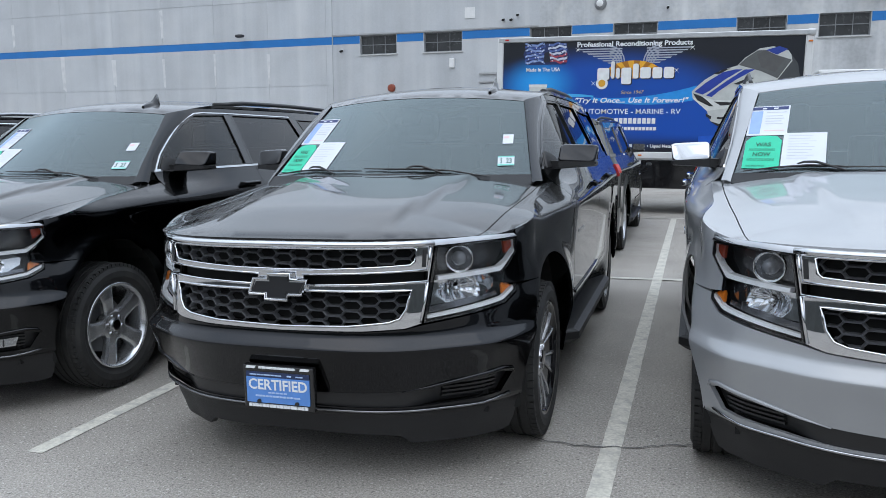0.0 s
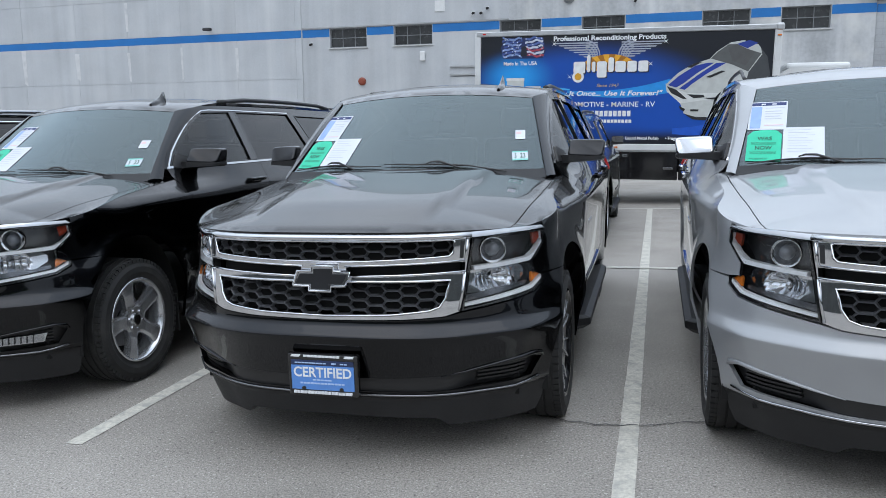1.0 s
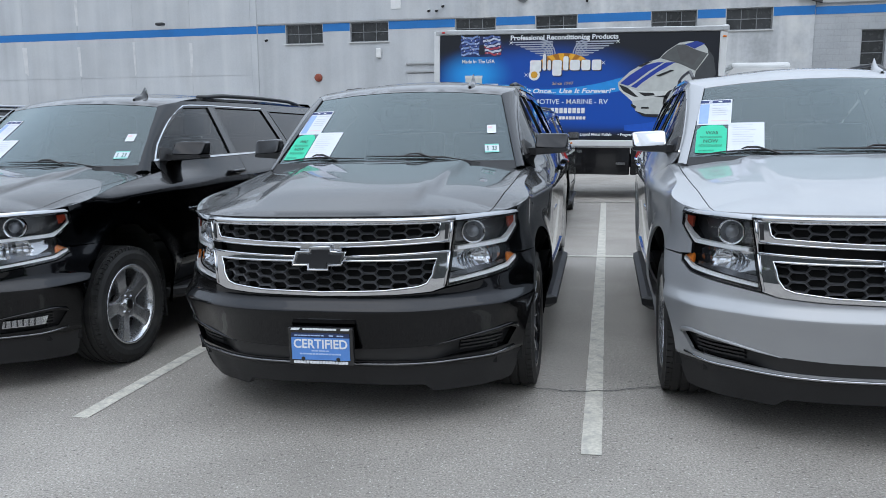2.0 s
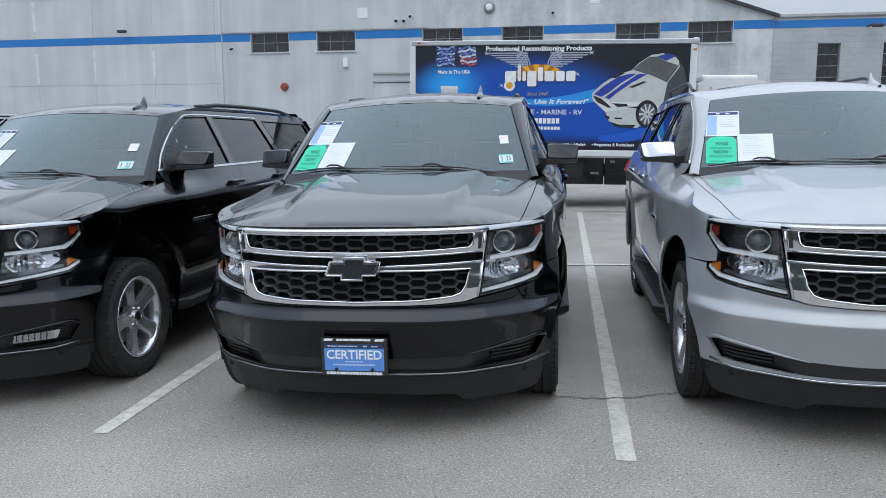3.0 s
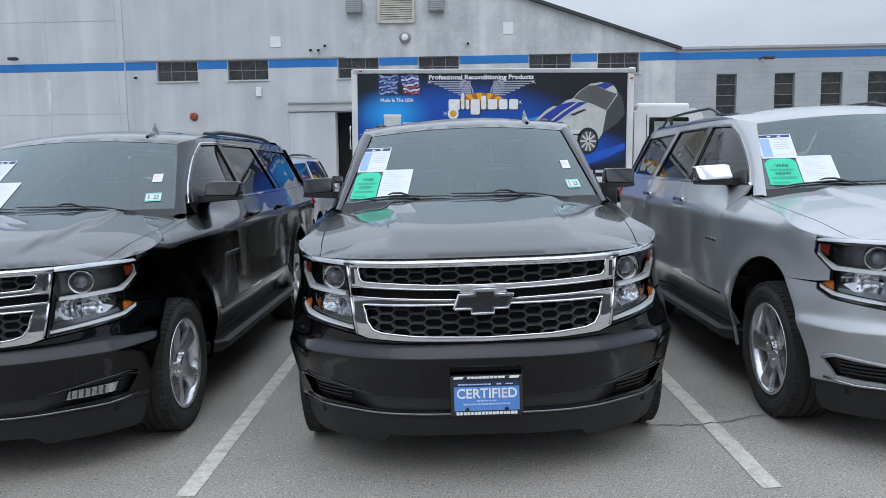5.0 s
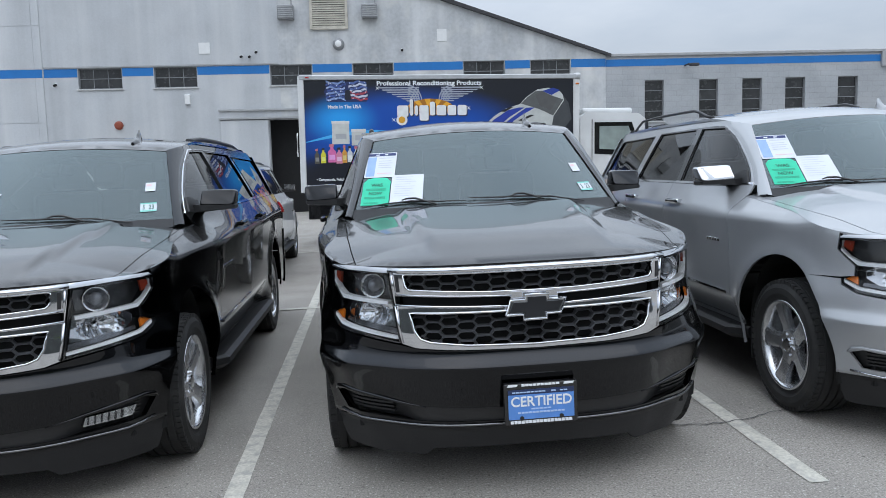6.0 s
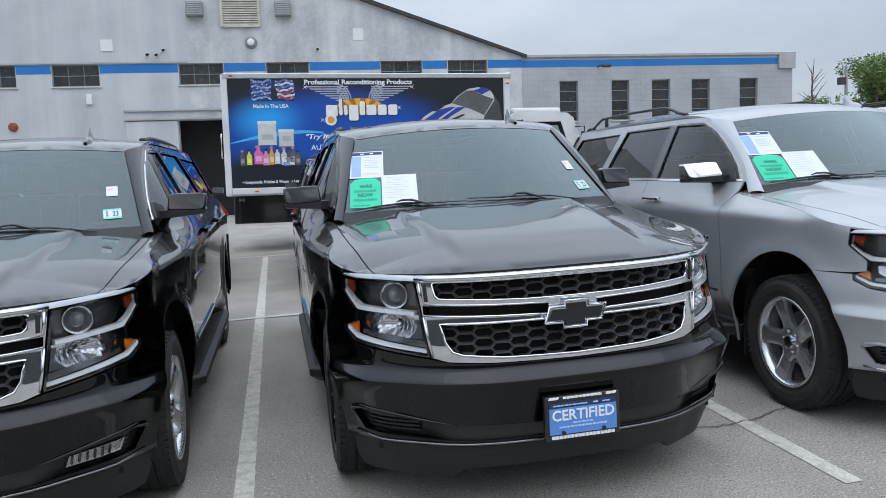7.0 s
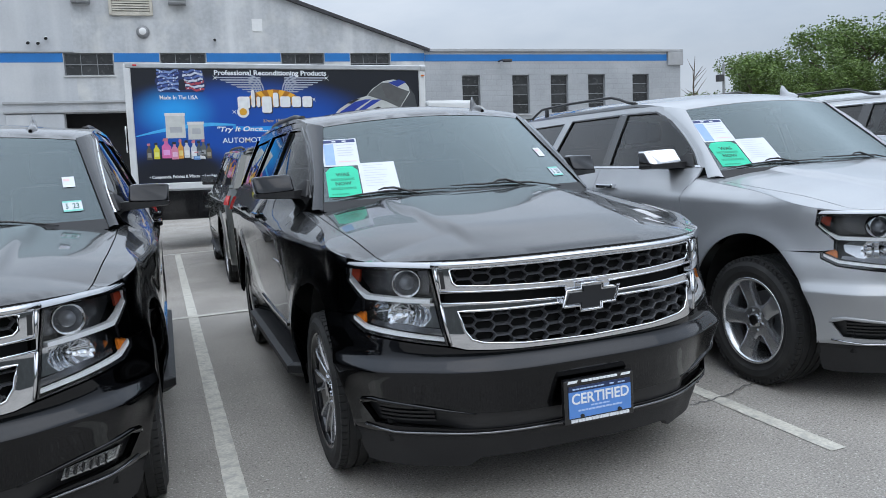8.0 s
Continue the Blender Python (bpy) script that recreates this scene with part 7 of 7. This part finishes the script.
def tree_meshes(seed, height, spread, leaves):
    """A tapered trunk with limbs, and a crown of loose leaf clumps."""
    rng = random.Random(seed)
    wood = tube([(0, 0, -0.3), (0.05, 0.02, height * 0.25), (-0.08, 0.05, height * 0.5), (0.02, -0.04, height * 0.86)], [0.035 * height, 0.026 * height, 0.018 * height, 0.004 * height], 8)
    clumps = []
    for i in range(15):
        t = rng.uniform(0.26, 0.85)
        a = rng.uniform(0, 2 * math.pi)
        reach = spread * (1.05 - 0.55 * abs(t - 0.45) / 0.5) * rng.uniform(0.55, 1.05)
        p0 = Vector((0, 0, height * t))
        p1 = p0 + Vector((reach * math.cos(a), reach * math.sin(a), height * rng.uniform(0.06, 0.2)))
        tube([p0, p0.lerp(p1, 0.5) + Vector((0, 0, 0.15)), p1], [0.010 * height, 0.006 * height, 0.002 * height], 5, bm=wood)
        for k in range(5):
            clumps.append((p0.lerp(p1, rng.uniform(0.45, 1.08)) + Vector((rng.gauss(0, 0.35), rng.gauss(0, 0.35), rng.gauss(0, 0.35))), rng.uniform(0.35, 0.85) * spread * 0.38))
    clumps += [(Vector((rng.gauss(0, spread * 0.25), rng.gauss(0, spread * 0.25), height * rng.uniform(0.8, 1.0))), spread * 0.26) for _ in range(8)]
    verts, faces = [], []
    for _ in range(leaves):
        c, r = rng.choice(clumps)
        d = Vector((rng.gauss(0, 1), rng.gauss(0, 1), rng.gauss(0, 0.8))).normalized() * r * rng.uniform(0.45, 1.0) ** 0.5
        p, s = c + d, rng.uniform(0.07, 0.15)
        u = Vector((rng.gauss(0, 1), rng.gauss(0, 1), rng.gauss(0, 0.6))).normalized()
        v = u.cross(Vector((rng.gauss(0, 1), rng.gauss(0, 1), rng.gauss(0, 1)))).normalized()
        i = len(verts)
        verts += [p - u * s, p + v * s * 0.55, p + u * s, p - v * s * 0.55]
        faces.append((i, i + 1, i + 2, i + 3))
    crown = bpy.data.meshes.new("crown")
    crown.from_pydata([tuple(v) for v in verts], [], faces)
    crown.materials.append(M_LEAF)
    trunk = bpy.data.meshes.new("trunk")
    wood.to_mesh(trunk)
    wood.free()
    trunk.materials.append(M_BARK)
    return trunk, crown


TREE_KINDS = [tree_meshes(s, 9.0, 3.4, 9000) for s in (1, 2, 3)]


def plant_tree(x, y, height, kind, turn, label="leafy green tree beyond the lot", wide=1.0):
    k = height / 9.0
    t = thing("tree", pose(x, y, 0, 0, 0, turn) @ Matrix.Diagonal((k * wide, k * wide, k, 1)), label, "tree", "trees beyond the lot")
    for name, me in zip(("trunk", "crown"), TREE_KINDS[kind]):
        new(name, me).parent = t


rng = random.Random(21)
for i, (x, y, hgt) in enumerate(((33.0, 47.0, 4.3), (36.5, 46.5, 4.5), (41.5, 46.5, 7.0), (44.6, 47.5, 7.3), (47.3, 45.5, 7.2), (52.9, 46.0, 9.1), (55.6, 44.0, 9.9), (57.0, 41.0, 9.5),
                                 (60.0, 37.0, 9.0), (63.0, 32.0, 9.4), (47.5, 53.0, 7.8), (56.0, 53.0, 10.6), (24.2, 47.5, 7.3), (43.0, 44.8, 5.6), (46.2, 44.3, 5.8), (49.8, 44.0, 6.2), (53.0, 43.2, 6.4))):
    plant_tree(x, y, hgt, i % 3, rng.uniform(0, 360), wide=1.15)
# unseen trees added behind the camera, for the paint and chrome to mirror
for i in range(16):
    plant_tree(-48 + i * 6.2 + rng.uniform(-1, 1), -46 + rng.uniform(-4, 4), rng.uniform(8, 11), i % 3, rng.uniform(0, 360), "unseen leafy tree added behind the camera for reflections", 1.25)
# a bare tree and a pole beside the low wing
bare = thing("bare_tree", pose(35.2, 45.2, 0), "thin bare tree beside the low building", "tree")
bm = tube([(0, 0, -0.2), (0.1, 0, 2.5), (0, 0, 5.0), (0.2, 0, 7.2)], [0.12, 0.09, 0.06, 0.015], 6)
for i in range(12):
    a, z = rng.uniform(0, 6.3), rng.uniform(3.0, 6.3)
    q = Vector((1.1 * math.cos(a), 0.6 * math.sin(a), z + rng.uniform(0.5, 1.3)))
    tube([(0.05, 0, z), q.lerp(Vector((0, 0, z)), 0.5), q], [0.035, 0.02, 0.006], 5, bm=bm)
part("trunk", bm, M_BARK, bare)
pole = thing("utility_pole", pose(37.9, 45.2, 0), "thin grey pole beside the trees", "pole")
part("shaft", rod((0, 0, 0), (0, 0, 6.6), 0.13, 0.10, 10), M_GALV, pole)
part("junction_box", box(-0.62, -0.12, -0.2, 0.15, 5.35, 5.85, 0.03), M_ROOF_DARK, pole)
